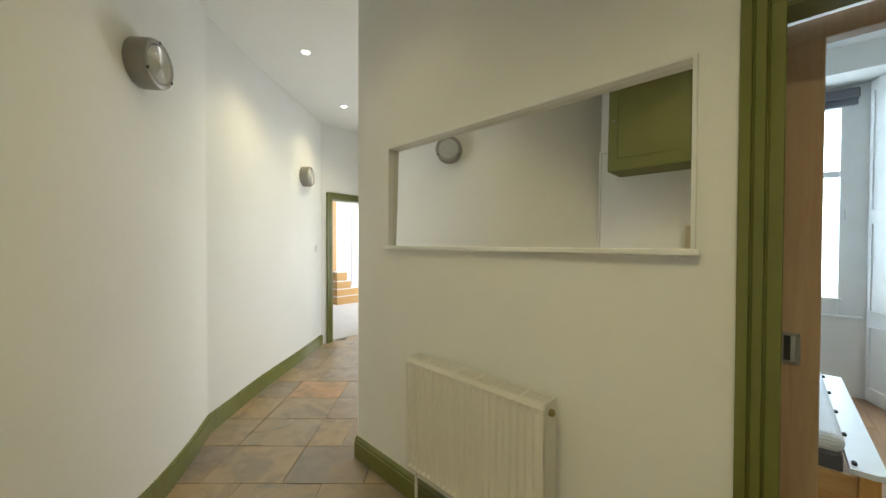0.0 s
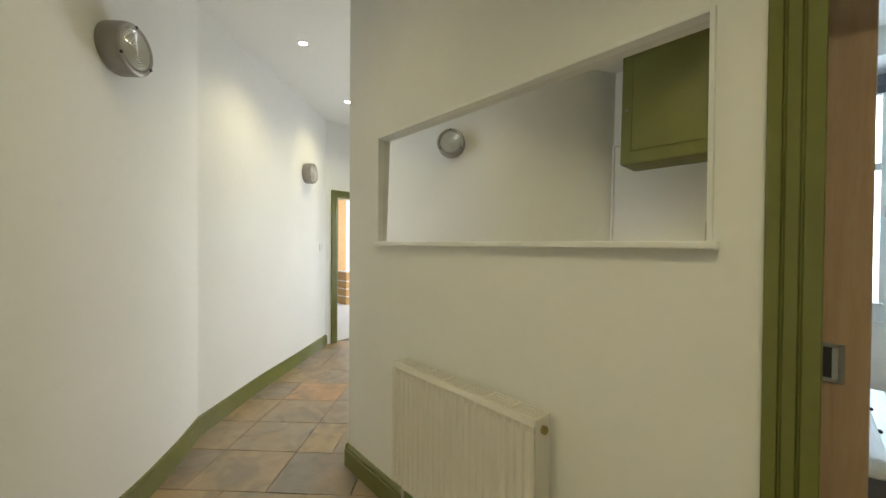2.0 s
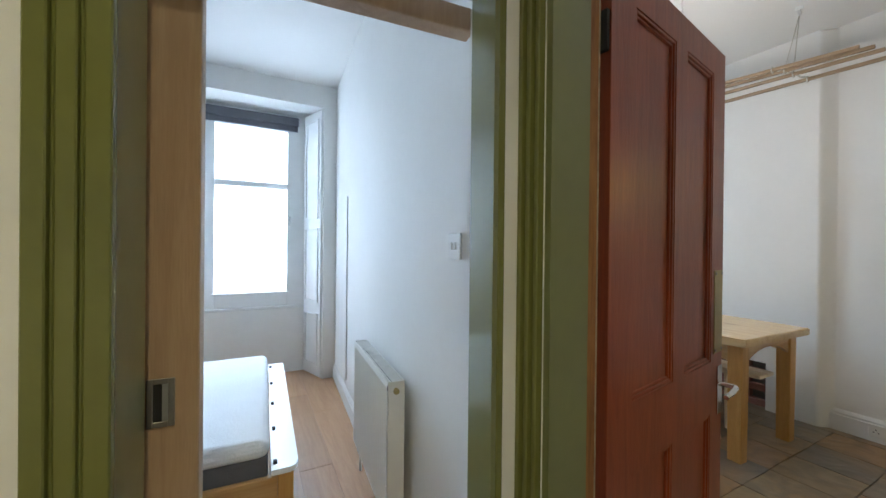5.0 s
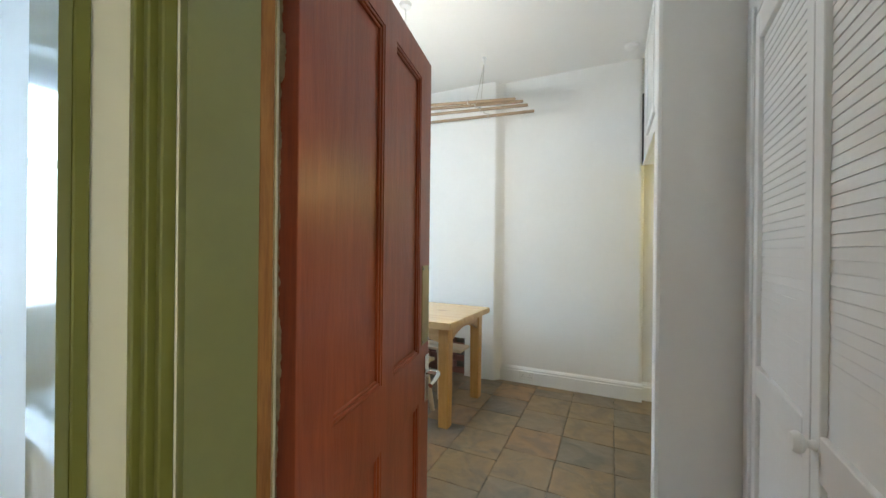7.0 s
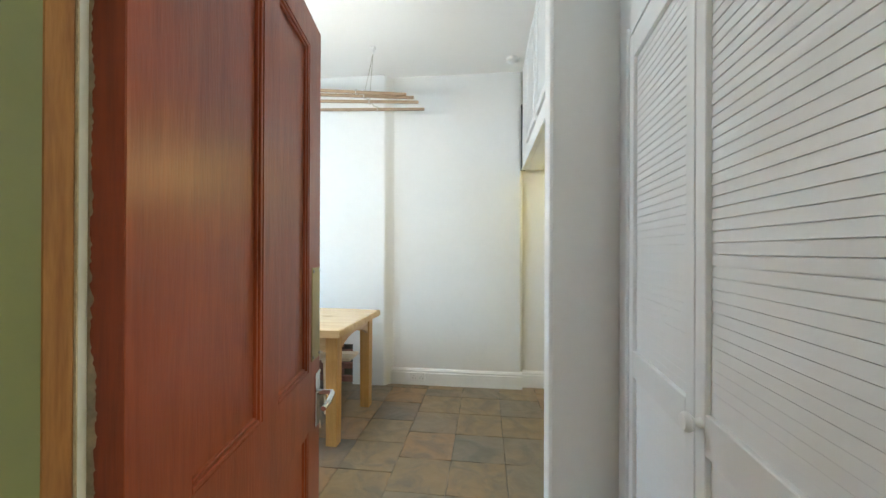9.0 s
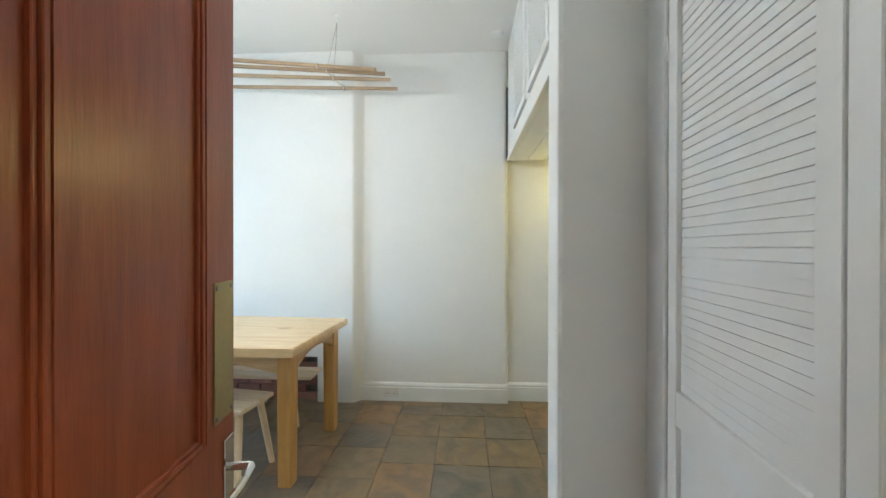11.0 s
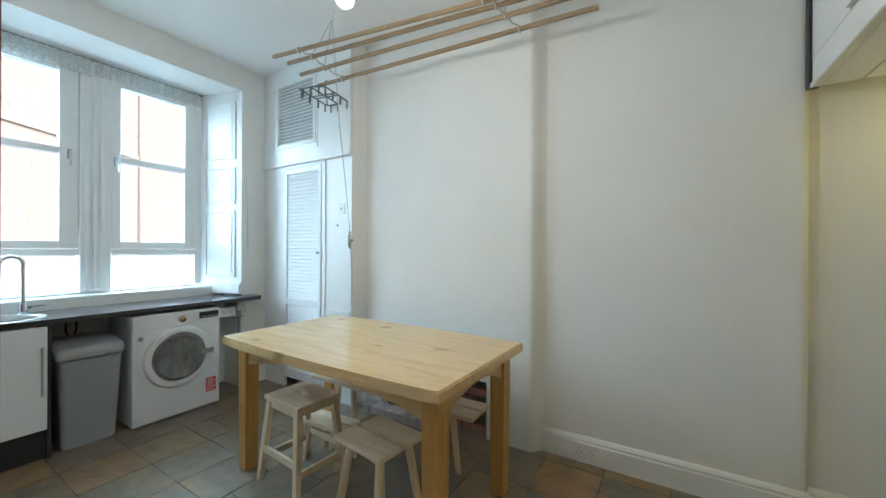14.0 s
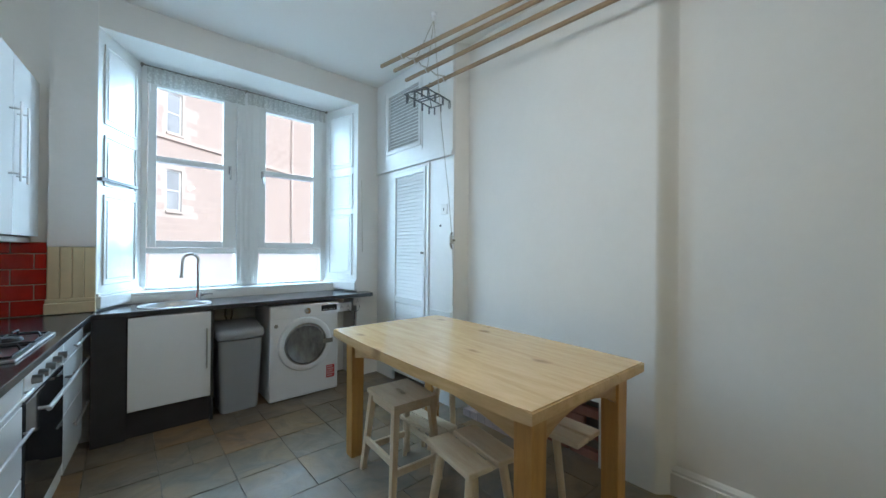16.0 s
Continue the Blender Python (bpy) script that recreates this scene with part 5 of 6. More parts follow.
for x0, x1, gx0, gx1, hx in ((2.05, 2.715, 2.112, 2.602, 2.655), (2.905, 3.545, 2.972, 3.452, 2.937)):
    frame_part(wk, "transom", x0, x1, 0.0, 0.08, 1.275, 1.325)
    for a in ((x0 + 0.004, gx0, 1.328, 2.752), (gx1, x1 - 0.004, 1.328, 2.752), (gx0, gx1, 1.328, 1.388), (gx0, gx1, 2.688, 2.752), (gx0, gx1, 2.055, 2.105)):
        sash = frame_part(wk, "sash", a[0], a[1], -0.012, 0.05, a[2], a[3])
    pane("pane", wk, gx0, gx1, 1.388, 2.055, 0.03, GLASS)
    pane("pane", wk, gx0, gx1, 2.105, 2.688, 0.03, GLASS)
    pane("frosted_pane", wk, x0 + 0.02, x1 - 0.015, 0.99, 1.275, 0.03, FROST, "frosted lower pane")
    bm = bmesh.new()
    box(bm, hx - 0.012, hx + 0.012, -0.022, -0.012, 2.02, 2.10, bevel=0.004)
    pipe(bm, [(hx, -0.022, 2.085), (hx, -0.055, 2.085), (hx, -0.058, 2.06), (hx, -0.052, 1.965)], 0.008)
    part("window_handle", bm, CHROME, wk, "chrome window handle")
    for z in (1.40, 2.66):
        frame_part(wk, "hinge_cap", gx0 - 0.05 if hx > gx1 else gx1 + 0.035, gx0 - 0.035 if hx > gx1 else gx1 + 0.05, -0.022, -0.012, z - 0.03, z + 0.03)
frame_part(wk, "window_sill", 1.80, 3.74, -0.165, 0.0, 0.945, 0.968)
bl = thing("lace_blind", (2.80, 4.885, 2.80), 0, "white lace blind gathered under a thin rod at the window head", "blind")
bm = bmesh.new()
pipe(bm, [(-0.80, -0.02, 0.025), (0.78, -0.02, 0.025)], 0.006)
part("rod", bm, NICKEL, bl, "thin metal rod")
for x0, x1, h in ((-0.76, -0.03, 0.135), (-0.01, 0.76, 0.115)):
    bm = bmesh.new()
    n = 60
    top = [bm.verts.new((x0 + (x1 - x0) * i / n, -0.022 + 0.004 * math.sin(i * 1.7), 0.022)) for i in range(n + 1)]
    mid = [bm.verts.new((x0 + (x1 - x0) * i / n, -0.026 + 0.007 * math.sin(i * 1.7 + 0.6), 0.022 - h * 0.5)) for i in range(n + 1)]
    low = [bm.verts.new((x0 + (x1 - x0) * i / n, -0.024 + 0.006 * math.sin(i * 1.7 + 1.1), 0.022 - h - 0.004 * math.sin(i * 0.9))) for i in range(n + 1)]
    for a, b in ((top, mid), (mid, low)):
        for i in range(n):
            bm.faces.new((a[i], b[i], b[i + 1], a[i + 1])).smooth = True
    part("lace_panel", bm, VOILE, bl)
for x in (-0.79, -0.02, 0.77):
    bm = bmesh.new()
    rod(bm, (x, -0.02, 0.025), (x, 0.03, 0.025), 0.005)
    rod(bm, (x, -0.03, 0.025), (x, -0.012, 0.025), 0.011)
    part("rod_bracket", bm, NICKEL, bl)
gb = thing("shutter_bar", (1.83, 4.55, 1.80), 62, "short grey bar across the window shutter", "bar")
bm = bmesh.new()
box(bm, -0.13, 0.30, -0.028, -0.012, -0.012, 0.012, bevel=0.003, seg=1)
for x in (-0.10, 0.27):
    box(bm, x - 0.01, x + 0.01, -0.014, 0.02, -0.01, 0.01)
part("bar", bm, GREYPLASTIC, gb)
cc = thing("blind_cord", (3.80, 4.45, 1.30), 0, "thin grey blind cord hanging on the wall", "cord")
bm = bmesh.new()
pipe(bm, [(-0.02, -0.006, 0.75), (-0.012, -0.006, 0.4), (0.0, -0.006, 0.0)], 0.003, 6)
part("cord", bm, CORD, cc)

# ---- kitchen: worktops and units ----
wt = thing("window_worktop", (1.75, 4.275, 0.852), 0, "dark slate-grey laminate worktop below the window", "worktop")
bm = bmesh.new()
poly = [(0.0, 0.0), (2.05, 0.0), (2.085, 0.012), (2.10, 0.045), (2.10, 0.183), (1.995, 0.183), (1.995, 0.483), (0.018, 0.483), (0.018, 0.183), (0.0, 0.183)]
hole = [(0.47 + 0.21 * math.cos(2 * math.pi * k / 40), 0.225 + 0.185 * math.sin(2 * math.pi * k / 40)) for k in range(40)]
for z, flip in ((0.034, False), (0.0, True)):
    ov = [bm.verts.new((x, y, z)) for x, y in poly]
    hv = [bm.verts.new((x, y, z)) for x, y in hole]
    es = [bm.edges.new((a[i], a[(i + 1) % len(a)])) for a in (ov, hv) for i in range(len(a))]
    bmesh.ops.triangle_fill(bm, use_beauty=True, edges=es)
    if z:
        top = (ov, hv)
    else:
        for up, lo in ((top[0], ov), (top[1], hv)):
            for i in range(len(up)):
                j = (i + 1) % len(up)
                bm.faces.new((lo[i], lo[j], up[j], up[i]))
bmesh.ops.recalc_face_normals(bm, faces=bm.faces)
part("board", bm, WORKTOP, wt)
sk = thing("round_sink", (2.22, 4.50, 0.886), 0, "round stainless steel sink let into the worktop", "sink")
bm = bmesh.new()
lathe(bm, [(0.235, 0.0), (0.236, 0.004), (0.228, 0.007), (0.205, 0.005), (0.198, -0.002), (0.190, -0.05), (0.165, -0.15), (0.11, -0.165), (0.04, -0.17), (0.0, -0.172)], 44)
bmesh.ops.scale(bm, vec=(1, 0.9, 1), verts=bm.verts)
part("bowl", bm, STEEL, sk)
bm = bmesh.new()
lathe(bm, [(0.0, -0.166), (0.038, -0.166), (0.042, -0.169)], 20)
part("drain", bm, CHROME, sk, "chrome drain")
tap = thing("tap", (2.385, 4.69, 0.886), 0, "chrome mixer tap with a tall curved spout", "tap")
bm = bmesh.new()
lathe(bm, [(0.0, 0), (0.03, 0), (0.03, 0.008), (0.024, 0.014), (0.023, 0.06), (0.02, 0.075), (0.0, 0.078)], 24)
part("body", bm, CHROME, tap)
bm = bmesh.new()
sp = [(0, 0, 0.07), (0, 0, 0.22), (-0.002, 0, 0.30)] + [(-0.055 + 0.055 * math.cos(math.pi * k / 10), -0.02 * k / 10, 0.335 + 0.055 * math.sin(math.pi * k / 10)) for k in range(11)] + [(-0.115, -0.025, 0.27), (-0.118, -0.026, 0.225)]
pipe(bm, sp, 0.0125, 12)
part("spout", bm, CHROME, tap)
bm = bmesh.new()
rod(bm, (-0.118, -0.026, 0.228), (-0.120, -0.026, 0.195), 0.013, 0.017)
part("spray_head", bm, CHROME, tap)
bm = bmesh.new()
rod(bm, (0.02, 0, 0.045), (0.04, -0.004, 0.048), 0.013)
pipe(bm, [(0.04, -0.004, 0.048), (0.075, -0.012, 0.052), (0.105, -0.018, 0.05)], 0.006)
part("lever", bm, CHROME, tap)

su = thing("sink_unit", (1.75, 4.30, 0), 0, "black sink base unit with one white gloss door", "base unit")
for name, a in (("filler_panel", (0.0, 0.178, 0.0, 0.02, 0.0, 0.852)), ("plinth", (0.178, 0.672, 0.03, 0.05, 0.0, 0.195)), ("side_panel", (0.672, 0.69, 0.0, 0.40, 0.0, 0.852)), ("back_panel", (0.0, 0.672, 0.36, 0.38, 0.0, 0.85))):
    bm = bmesh.new()
    box(bm, *a, bevel=0.001, seg=1)
    part(name, bm, BLACK, su, "black board panel")
bm = bmesh.new()
box(bm, 0.184, 0.668, -0.02, 0.0, 0.198, 0.843, bevel=0.002, seg=1)
sdoor = part("door", bm, UNIT, su)
bm = bmesh.new()
pipe(bm, [(0.640, -0.048, 0.42), (0.640, -0.048, 0.72)], 0.006)
for z in (0.45, 0.69):
    rod(bm, (0.640, -0.02, z), (0.640, -0.048, z), 0.005)
part("bar_handle", bm, STEEL, sdoor, "steel bar handle")

bn = thing("kitchen_bin", (2.635, 4.46, 0), 0, "tall grey plastic lift-top bin beside the washing machine", "bin")
bm = bmesh.new()
rings = []
for z, w, d in ((0.0, 0.135, 0.125), (0.03, 0.140, 0.130), (0.57, 0.165, 0.155), (0.585, 0.170, 0.160)):
    pts = []
    for cx, cy in ((1, -1), (1, 1), (-1, 1), (-1, -1)):
        for k in range(5):
            a = math.atan2(cy, cx) - math.pi / 4 + k * math.pi / 8
            pts.append(bm.verts.new((cx * (w - 0.035) + 0.035 * math.cos(a), cy * (d - 0.035) + 0.035 * math.sin(a), z)))
    rings.append(pts)
for a, b in zip(rings, rings[1:]):
    for i in range(len(a)):
        j = (i + 1) % len(a)
        bm.faces.new((a[i], a[j], b[j], b[i])).smooth = True
bm.faces.new(rings[0][::-1]), bm.faces.new(rings[-1])
bmesh.ops.recalc_face_normals(bm, faces=bm.faces)
part("body", bm, GREYBIN, bn)
bm = bmesh.new()
vs = box(bm, -0.178, 0.178, -0.168, 0.160, 0.587, 0.70, bevel=0.035, seg=4)
for v in bm.verts:
    if v.co.z > 0.63:
        v.co.z += 0.05 * (v.co.y + 0.165) / 0.33 - 0.03
lid = part("lid", bm, GREYBIN, bn)
bm = bmesh.new()
box(bm, -0.06, 0.06, -0.176, -0.166, 0.60, 0.615, bevel=0.003)
part("lid_grip", bm, GREYBIN, lid)
for o in (lid, *[c for c in bn.children if c.name.startswith("body")]):
    for f in o.data.polygons:
        f.use_smooth = True
hz = thing("waste_hose", (2.60, 4.62, 0.45), 0, "dark hoses hanging under the worktop", "hose")
bm = bmesh.new()
pipe(bm, [(-0.02, 0, 0.39), (-0.03, -0.02, 0.30), (0.0, -0.03, 0.2), (0.03, 0.05, 0.0)], 0.006, 8)
pipe(bm, [(0.03, 0, 0.39), (0.025, -0.02, 0.30), (0.005, -0.02, 0.22), (-0.03, 0.06, 0.0)], 0.006, 8)
part("hose", bm, DARK, hz)

wm = thing("washing_machine", (2.845, 4.285, 0), 0, "white front-loading washing machine under the worktop", "washing machine")
bm = bmesh.new()
box(bm, 0, 0.612, 0.0, 0.46, 0.012, 0.832, bevel=0.010, seg=3)
part("cabinet", bm, APPLIANCE, wm)
bm = bmesh.new()
box(bm, 0.002, 0.610, -0.006, 0.004, 0.715, 0.828, bevel=0.006)
cp = part("control_panel", bm, APPLIANCE, wm)
bm = bmesh.new()
box(bm, 0.02, 0.19, -0.010, -0.005, 0.735, 0.80, bevel=0.004)
part("detergent_drawer", bm, APPLIANCE, cp)
bm = bmesh.new()
lathe(bm, [(0.0, 0.022), (0.026, 0.020), (0.030, 0.0)], 24, pose(0.315, -0.006, 0.772, 90, 0, 0))
part("dial", bm, CHROME, cp, "silver programme dial")
bm = bmesh.new()
box(bm, 0.445, 0.595, -0.009, -0.005, 0.752, 0.806, bevel=0.002, seg=1)
part("display", bm, DOORGLASS, cp, "dark display")
for k in range(5):
    bm = bmesh.new()
    box(bm, 0.46 + k * 0.026, 0.474 + k * 0.026, -0.010, -0.008, 0.762, 0.768)
    part("legend_mark", bm, PLASTIC, cp)
DC = (0.300, 0.0, 0.478)
mface = pose(DC[0], 0, DC[2], 90, 0, 0)
bm = bmesh.new()
lathe(bm, [(0.240, 0.0), (0.238, 0.016), (0.230, 0.026), (0.208, 0.032), (0.190, 0.028), (0.183, 0.012), (0.178, 0.0)], 48, mface)
dr = part("door", bm, APPLIANCE, wm)
bm = bmesh.new()
lathe(bm, [(0.184, 0.020), (0.176, 0.030), (0.165, 0.034), (0.14, 0.024), (0.09, 0.014), (0.0, 0.010)], 40, mface)
part("porthole", bm, DRUM, dr, "dark domed porthole glass")
bm = bmesh.new()
lathe(bm, [(0.188, 0.026), (0.184, 0.032), (0.178, 0.031), (0.175, 0.020)], 44, mface)
part("porthole_ring", bm, NICKEL, dr, "grey ring round the porthole")
bm = bmesh.new()
prism(bm, [(0.455, -0.034), (0.545, -0.034), (0.545, -0.020), (0.455, -0.020)], 0.46, 0.50)
part("door_grip", bm, NICKEL, dr, "grey door grip")
bm = bmesh.new()
box(bm, 0.50, 0.578, -0.0026, -0.0006, 0.125, 0.24)
stk = part("energy_sticker", bm, STICKER, wm, "red paper sticker")
for k in range(5):
    bm = bmesh.new()
    box(bm, 0.508, 0.508 + 0.05 + 0.012 * (k % 2), -0.0036, -0.0028, 0.138 + k * 0.021, 0.146 + k * 0.021)
    part("print_bar", bm, PLASTIC, stk)
for x in (0.03, 0.582):
    bm = bmesh.new()
    rod(bm, (x, 0.05, 0.0), (x, 0.05, 0.016), 0.02, seg=12)
    part("foot", bm, DARK, wm)
bm = bmesh.new()
lathe(bm, [(0.0, 0.004), (0.016, 0.004), (0.017, 0.0)], 20, pose(0.05, -0.0005, 0.66, 90, 0, 0))
part("round_badge", bm, NICKEL, wm, "small round badge")

for x, z, w in ((3.60, 0.745, 0.146), (3.735, 0.79, 0.086)):
    so = thing("wall_socket", (x, 4.46, z), 0, "white plastic power socket under the worktop", "socket")
    bm = bmesh.new()
    box(bm, -w / 2, w / 2, -0.03, 0, -0.043, 0.043, bevel=0.004)
    part("plate", bm, PLASTIC, so)
    for sx in ((-0.035, 0.035) if w > 0.1 else (0.0,)):
        bm = bmesh.new()
        for a, b in ((-0.003, 0.008), (-0.014, -0.010), (0.010, -0.010)):
            box(bm, sx + a, sx + a + 0.005, -0.0315, -0.0298, b, b + 0.008)
        part("pin_holes", bm, DARK, so)
cb = thing("socket_cable", (3.73, 4.45, 0.75), 0, "grey cable looping below the sockets", "cable")
bm = bmesh.new()
pipe(bm, [(0.02, -0.01, 0.03), (0.035, -0.02, -0.02), (0.01, -0.02, -0.06), (-0.06, -0.03, -0.07), (-0.1, -0.02, -0.03)], 0.004, 8)
pipe(bm, [(-0.02, -0.01, -0.06), (-0.022, -0.008, -0.3), (-0.022, -0.008, -0.74)], 0.006, 8)
part("cable", bm, GREYPLASTIC, cb)
ks = thing("wall_socket", (4.19 - 0.021, 1.40, 0.085), -90, "white double power socket on the skirting", "socket")
bm = bmesh.new()
box(bm, -0.073, 0.073, -0.012, 0.0, -0.043, 0.043, bevel=0.003)
part("plate", bm, PLASTIC, ks)
for sx in (-0.035, 0.035):
    bm = bmesh.new()
    for a, b in ((-0.003, 0.006), (-0.014, -0.014), (0.010, -0.014)):
        box(bm, sx + a, sx + a + 0.005, -0.0135, -0.0118, b, b + 0.008)
    part("pin_holes", bm, DARK, ks)

# cooker side: worktop, drawers, oven, hob, wall units, red tiles
Q0, Q1 = (1.552, 1.95), (1.765, 4.42)
MQ, LQ = along(Q0, Q1)


def q_thing(name, s, label, category, group="", z=0.0):
    o = tagged(new(name), label, category, group)
    o.matrix_world = MQ @ pose(s, 0, z)
    return o


cw = q_thing("cooker_worktop", 0.0, "dark grey laminate worktop along the cooker wall", "worktop", z=0.852)
bm = bmesh.new()
box(bm, 0.0, LQ + 0.02, 0.0, 0.60, 0.0, 0.034, bevel=0.003, seg=1)
part("board", bm, WORKTOP, cw)


def bar(bm, x0, x1, z, y=-0.05, r=0.006):
    pipe(bm, [(x0, y, z), (x1, y, z)], r)
    for x in (x0 + 0.03, x1 - 0.03):
        rod(bm, (x, 0.012, z), (x, y, z), r * 0.8)


for s0, w in ((1.82, 0.50), (0.66, 0.52), (0.12, 0.52)):
    du = q_thing("drawer_unit", s0, "white gloss drawer unit with steel bar handles", "base unit", "drawer units along the cooker wall")
    bm = bmesh.new()
    box(bm, 0.0, w, 0.055, 0.58, 0.10, 0.85)
    box(bm, 0.0, w, 0.09, 0.11, 0.0, 0.10)
    part("carcass", bm, UNIT, du)
    for z0, z1 in ((0.715, 0.842), (0.435, 0.710), (0.12, 0.430)):
        bm = bmesh.new()
        box(bm, 0.003, w - 0.003, 0.035, 0.054, z0, z1, bevel=0.002, seg=1)
        df = part("drawer_front", bm, UNIT, du)
        bm = bmesh.new()
        bar(bm, 0.06, w - 0.06, z1 - 0.055 if z1 > 0.8 else z1 - 0.075, -0.005)
        part("bar_handle", bm, STEEL, df, "steel bar handle")
ov = q_thing("oven", 1.19, "built-in oven with black glass door and steel controls", "oven")
bm = bmesh.new()
box(bm, 0.0, 0.61, 0.056, 0.58, 0.10, 0.85)
part("casing", bm, UNIT, ov)
bm = bmesh.new()
box(bm, 0.006, 0.604, 0.033, 0.055, 0.72, 0.842, bevel=0.002, seg=1)
pnl = part("control_panel", bm, UNIT, ov)
for x in (0.10, 0.19, 0.30, 0.42, 0.52):
    bm = bmesh.new()
    lathe(bm, [(0.0, 0.032), (0.016, 0.032), (0.019, 0.0)], 18, pose(x, 0.033, 0.782, 90, 0, 0))
    part("knob", bm, STEEL, pnl, "steel control knob")
bm = bmesh.new()
box(bm, 0.006, 0.604, 0.030, 0.055, 0.20, 0.712, bevel=0.002, seg=1)
od = part("door", bm, DOORGLASS, ov, "black glass oven door")
bm = bmesh.new()
bar(bm, 0.05, 0.56, 0.665, -0.025, 0.009)
part("bar_handle", bm, STEEL, od, "steel bar handle")
bm = bmesh.new()
box(bm, 0.006, 0.604, 0.036, 0.055, 0.11, 0.192, bevel=0.002, seg=1)
part("lower_panel", bm, UNIT, ov)
hb = q_thing("gas_hob", 1.16, "stainless steel gas hob with black pan supports", "hob", z=0.886)
bm = bmesh.new()
box(bm, 0.0, 0.58, 0.05, 0.55, 0.0, 0.012, bevel=0.004)
part("plate", bm, STEEL, hb)
for x, y in ((0.15, 0.17), (0.43, 0.17), (0.15, 0.42), (0.43, 0.42)):
    bm = bmesh.new()
    lathe(bm, [(0.0, 0.03), (0.035, 0.028), (0.042, 0.02), (0.045, 0.012)], 20, Matrix.Translation((x, y, 0)))
    part("burner", bm, DARK, hb, "black burner cap")
for x in (0.15, 0.43):
    bm = bmesh.new()
    for a, b in (((x - 0.12, 0.07), (x + 0.12, 0.07)), ((x - 0.12, 0.53), (x + 0.12, 0.53)), ((x - 0.12, 0.07), (x - 0.12, 0.53)), ((x + 0.12, 0.07), (x + 0.12, 0.53))):
        pipe(bm, [(*a, 0.018), (*b, 0.018)], 0.005, 8)
    for y in (0.17, 0.42):
        for dx, dy in ((1, 0), (-1, 0), (0, 1), (0, -1)):
            pipe(bm, [(x + dx * 0.12, y + dy * 0.1, 0.018), (x + dx * 0.11, y + dy * 0.09, 0.042), (x + dx * 0.03, y + dy * 0.03, 0.042)], 0.005, 8)
    part("pan_support", bm, DARK, hb, "black pan support")
for k in range(4):
    w, s0 = 0.46, 0.62 + k * 0.462
    wc = q_thing("wall_unit", s0, "white gloss wall unit with a long steel handle", "wall unit", "wall units over the cooker", z=1.39)
    bm = bmesh.new()
    box(bm, 0.0, w - 0.002, 0.285, 0.60, 0.0, 0.97)
    part("carcass", bm, UNIT, wc)
    bm = bmesh.new()
    box(bm, 0.002, w - 0.004, 0.265, 0.284, 0.0, 0.97, bevel=0.002, seg=1)
    dd = part("door", bm, UNIT, wc)
    hx = 0.055 if k % 2 else w - 0.06
    bm = bmesh.new()
    pipe(bm, [(hx, 0.222, 0.28), (hx, 0.222, 0.70)], 0.006)
    for z in (0.32, 0.66):
        rod(bm, (hx, 0.265, z), (hx, 0.222, z), 0.005)
    part("bar_handle", bm, STEEL, dd, "steel bar handle")
hoodt = q_thing("light_pelmet", 0.62, "dark steel strip under the wall units", "pelmet", z=1.352)
bm = bmesh.new()
box(bm, 0.0, 1.846, 0.30, 0.60, 0.0, 0.036, bevel=0.003, seg=1)
part("strip", bm, NICKEL, hoodt)
tile_me = {}


def splashback(m, length):
    """Brick-bond tiles on a wall; its face to -y, from x = 0 to length."""
    ts = tagged(new("tiled_splashback"), "red glazed brick tiles with pale joints", "splashback", "red splashbacks")
    ts.matrix_world = m
    bm = bmesh.new()
    box(bm, 0.0, length, 0.0, 0.008, 0.0, 0.47)
    part("grout_bed", bm, TILEGROUT, ts, "pale grout")
    for r in range(5):
        z0 = 0.004 + r * 0.0985
        x = -0.08 if r % 2 else 0.02
        while x < length - 0.002:
            a, b = max(0.002, x), min(length - 0.002, x + 0.194)
            z1 = min(z0 + 0.0925, 0.466)
            if b - a > 0.02:
                key = (round(b - a, 3), round(z1 - z0, 3))
                if key not in tile_me:
                    bm = bmesh.new()
                    box(bm, 0, b - a, -0.007, 0.001, 0, z1 - z0, bevel=0.0025, seg=1)
                    me = bpy.data.meshes.new("tile")
                    bm.to_mesh(me)
                    bm.free()
                    me.materials.append(REDTILE)
                    tile_me[key] = me
                o = new("tile", tile_me[key])
                o.parent, o.location = ts, (a, 0, z0)
            x += 0.1995


splashback(pose(1.165, 4.452, 0.888), 0.372)
splashback(MQ @ pose(0.62, 0.590, 0.888), 1.84)
cbd = thing("cream_boarding", (1.537, 4.455, 0.888), 0, "cream painted tongue-and-groove boarding with a moulded base", "boarding")
for k in range(4):
    bm = bmesh.new()
    box(bm, k * 0.0575, k * 0.0575 + 0.0565, -0.016, 0.003, 0.0, 0.44, bevel=0.003, seg=1)
    part("board", bm, CREAM, cbd)
bm = bmesh.new()
box(bm, -0.012, 0.232, -0.034, -0.014, 0.0, 0.075, bevel=0.006)
box(bm, -0.008, 0.231, -0.027, -0.014, 0.075, 0.10, bevel=0.005)
part("base_moulding", bm, CREAM, cbd)
bm = bmesh.new()
box(bm, 1.537, 1.766, 4.436, 4.462, 1.332, KIT_C)
structure("trim_window_pilaster", bm, GLOSS, "white painted timber pilaster beside the window", "pilaster")

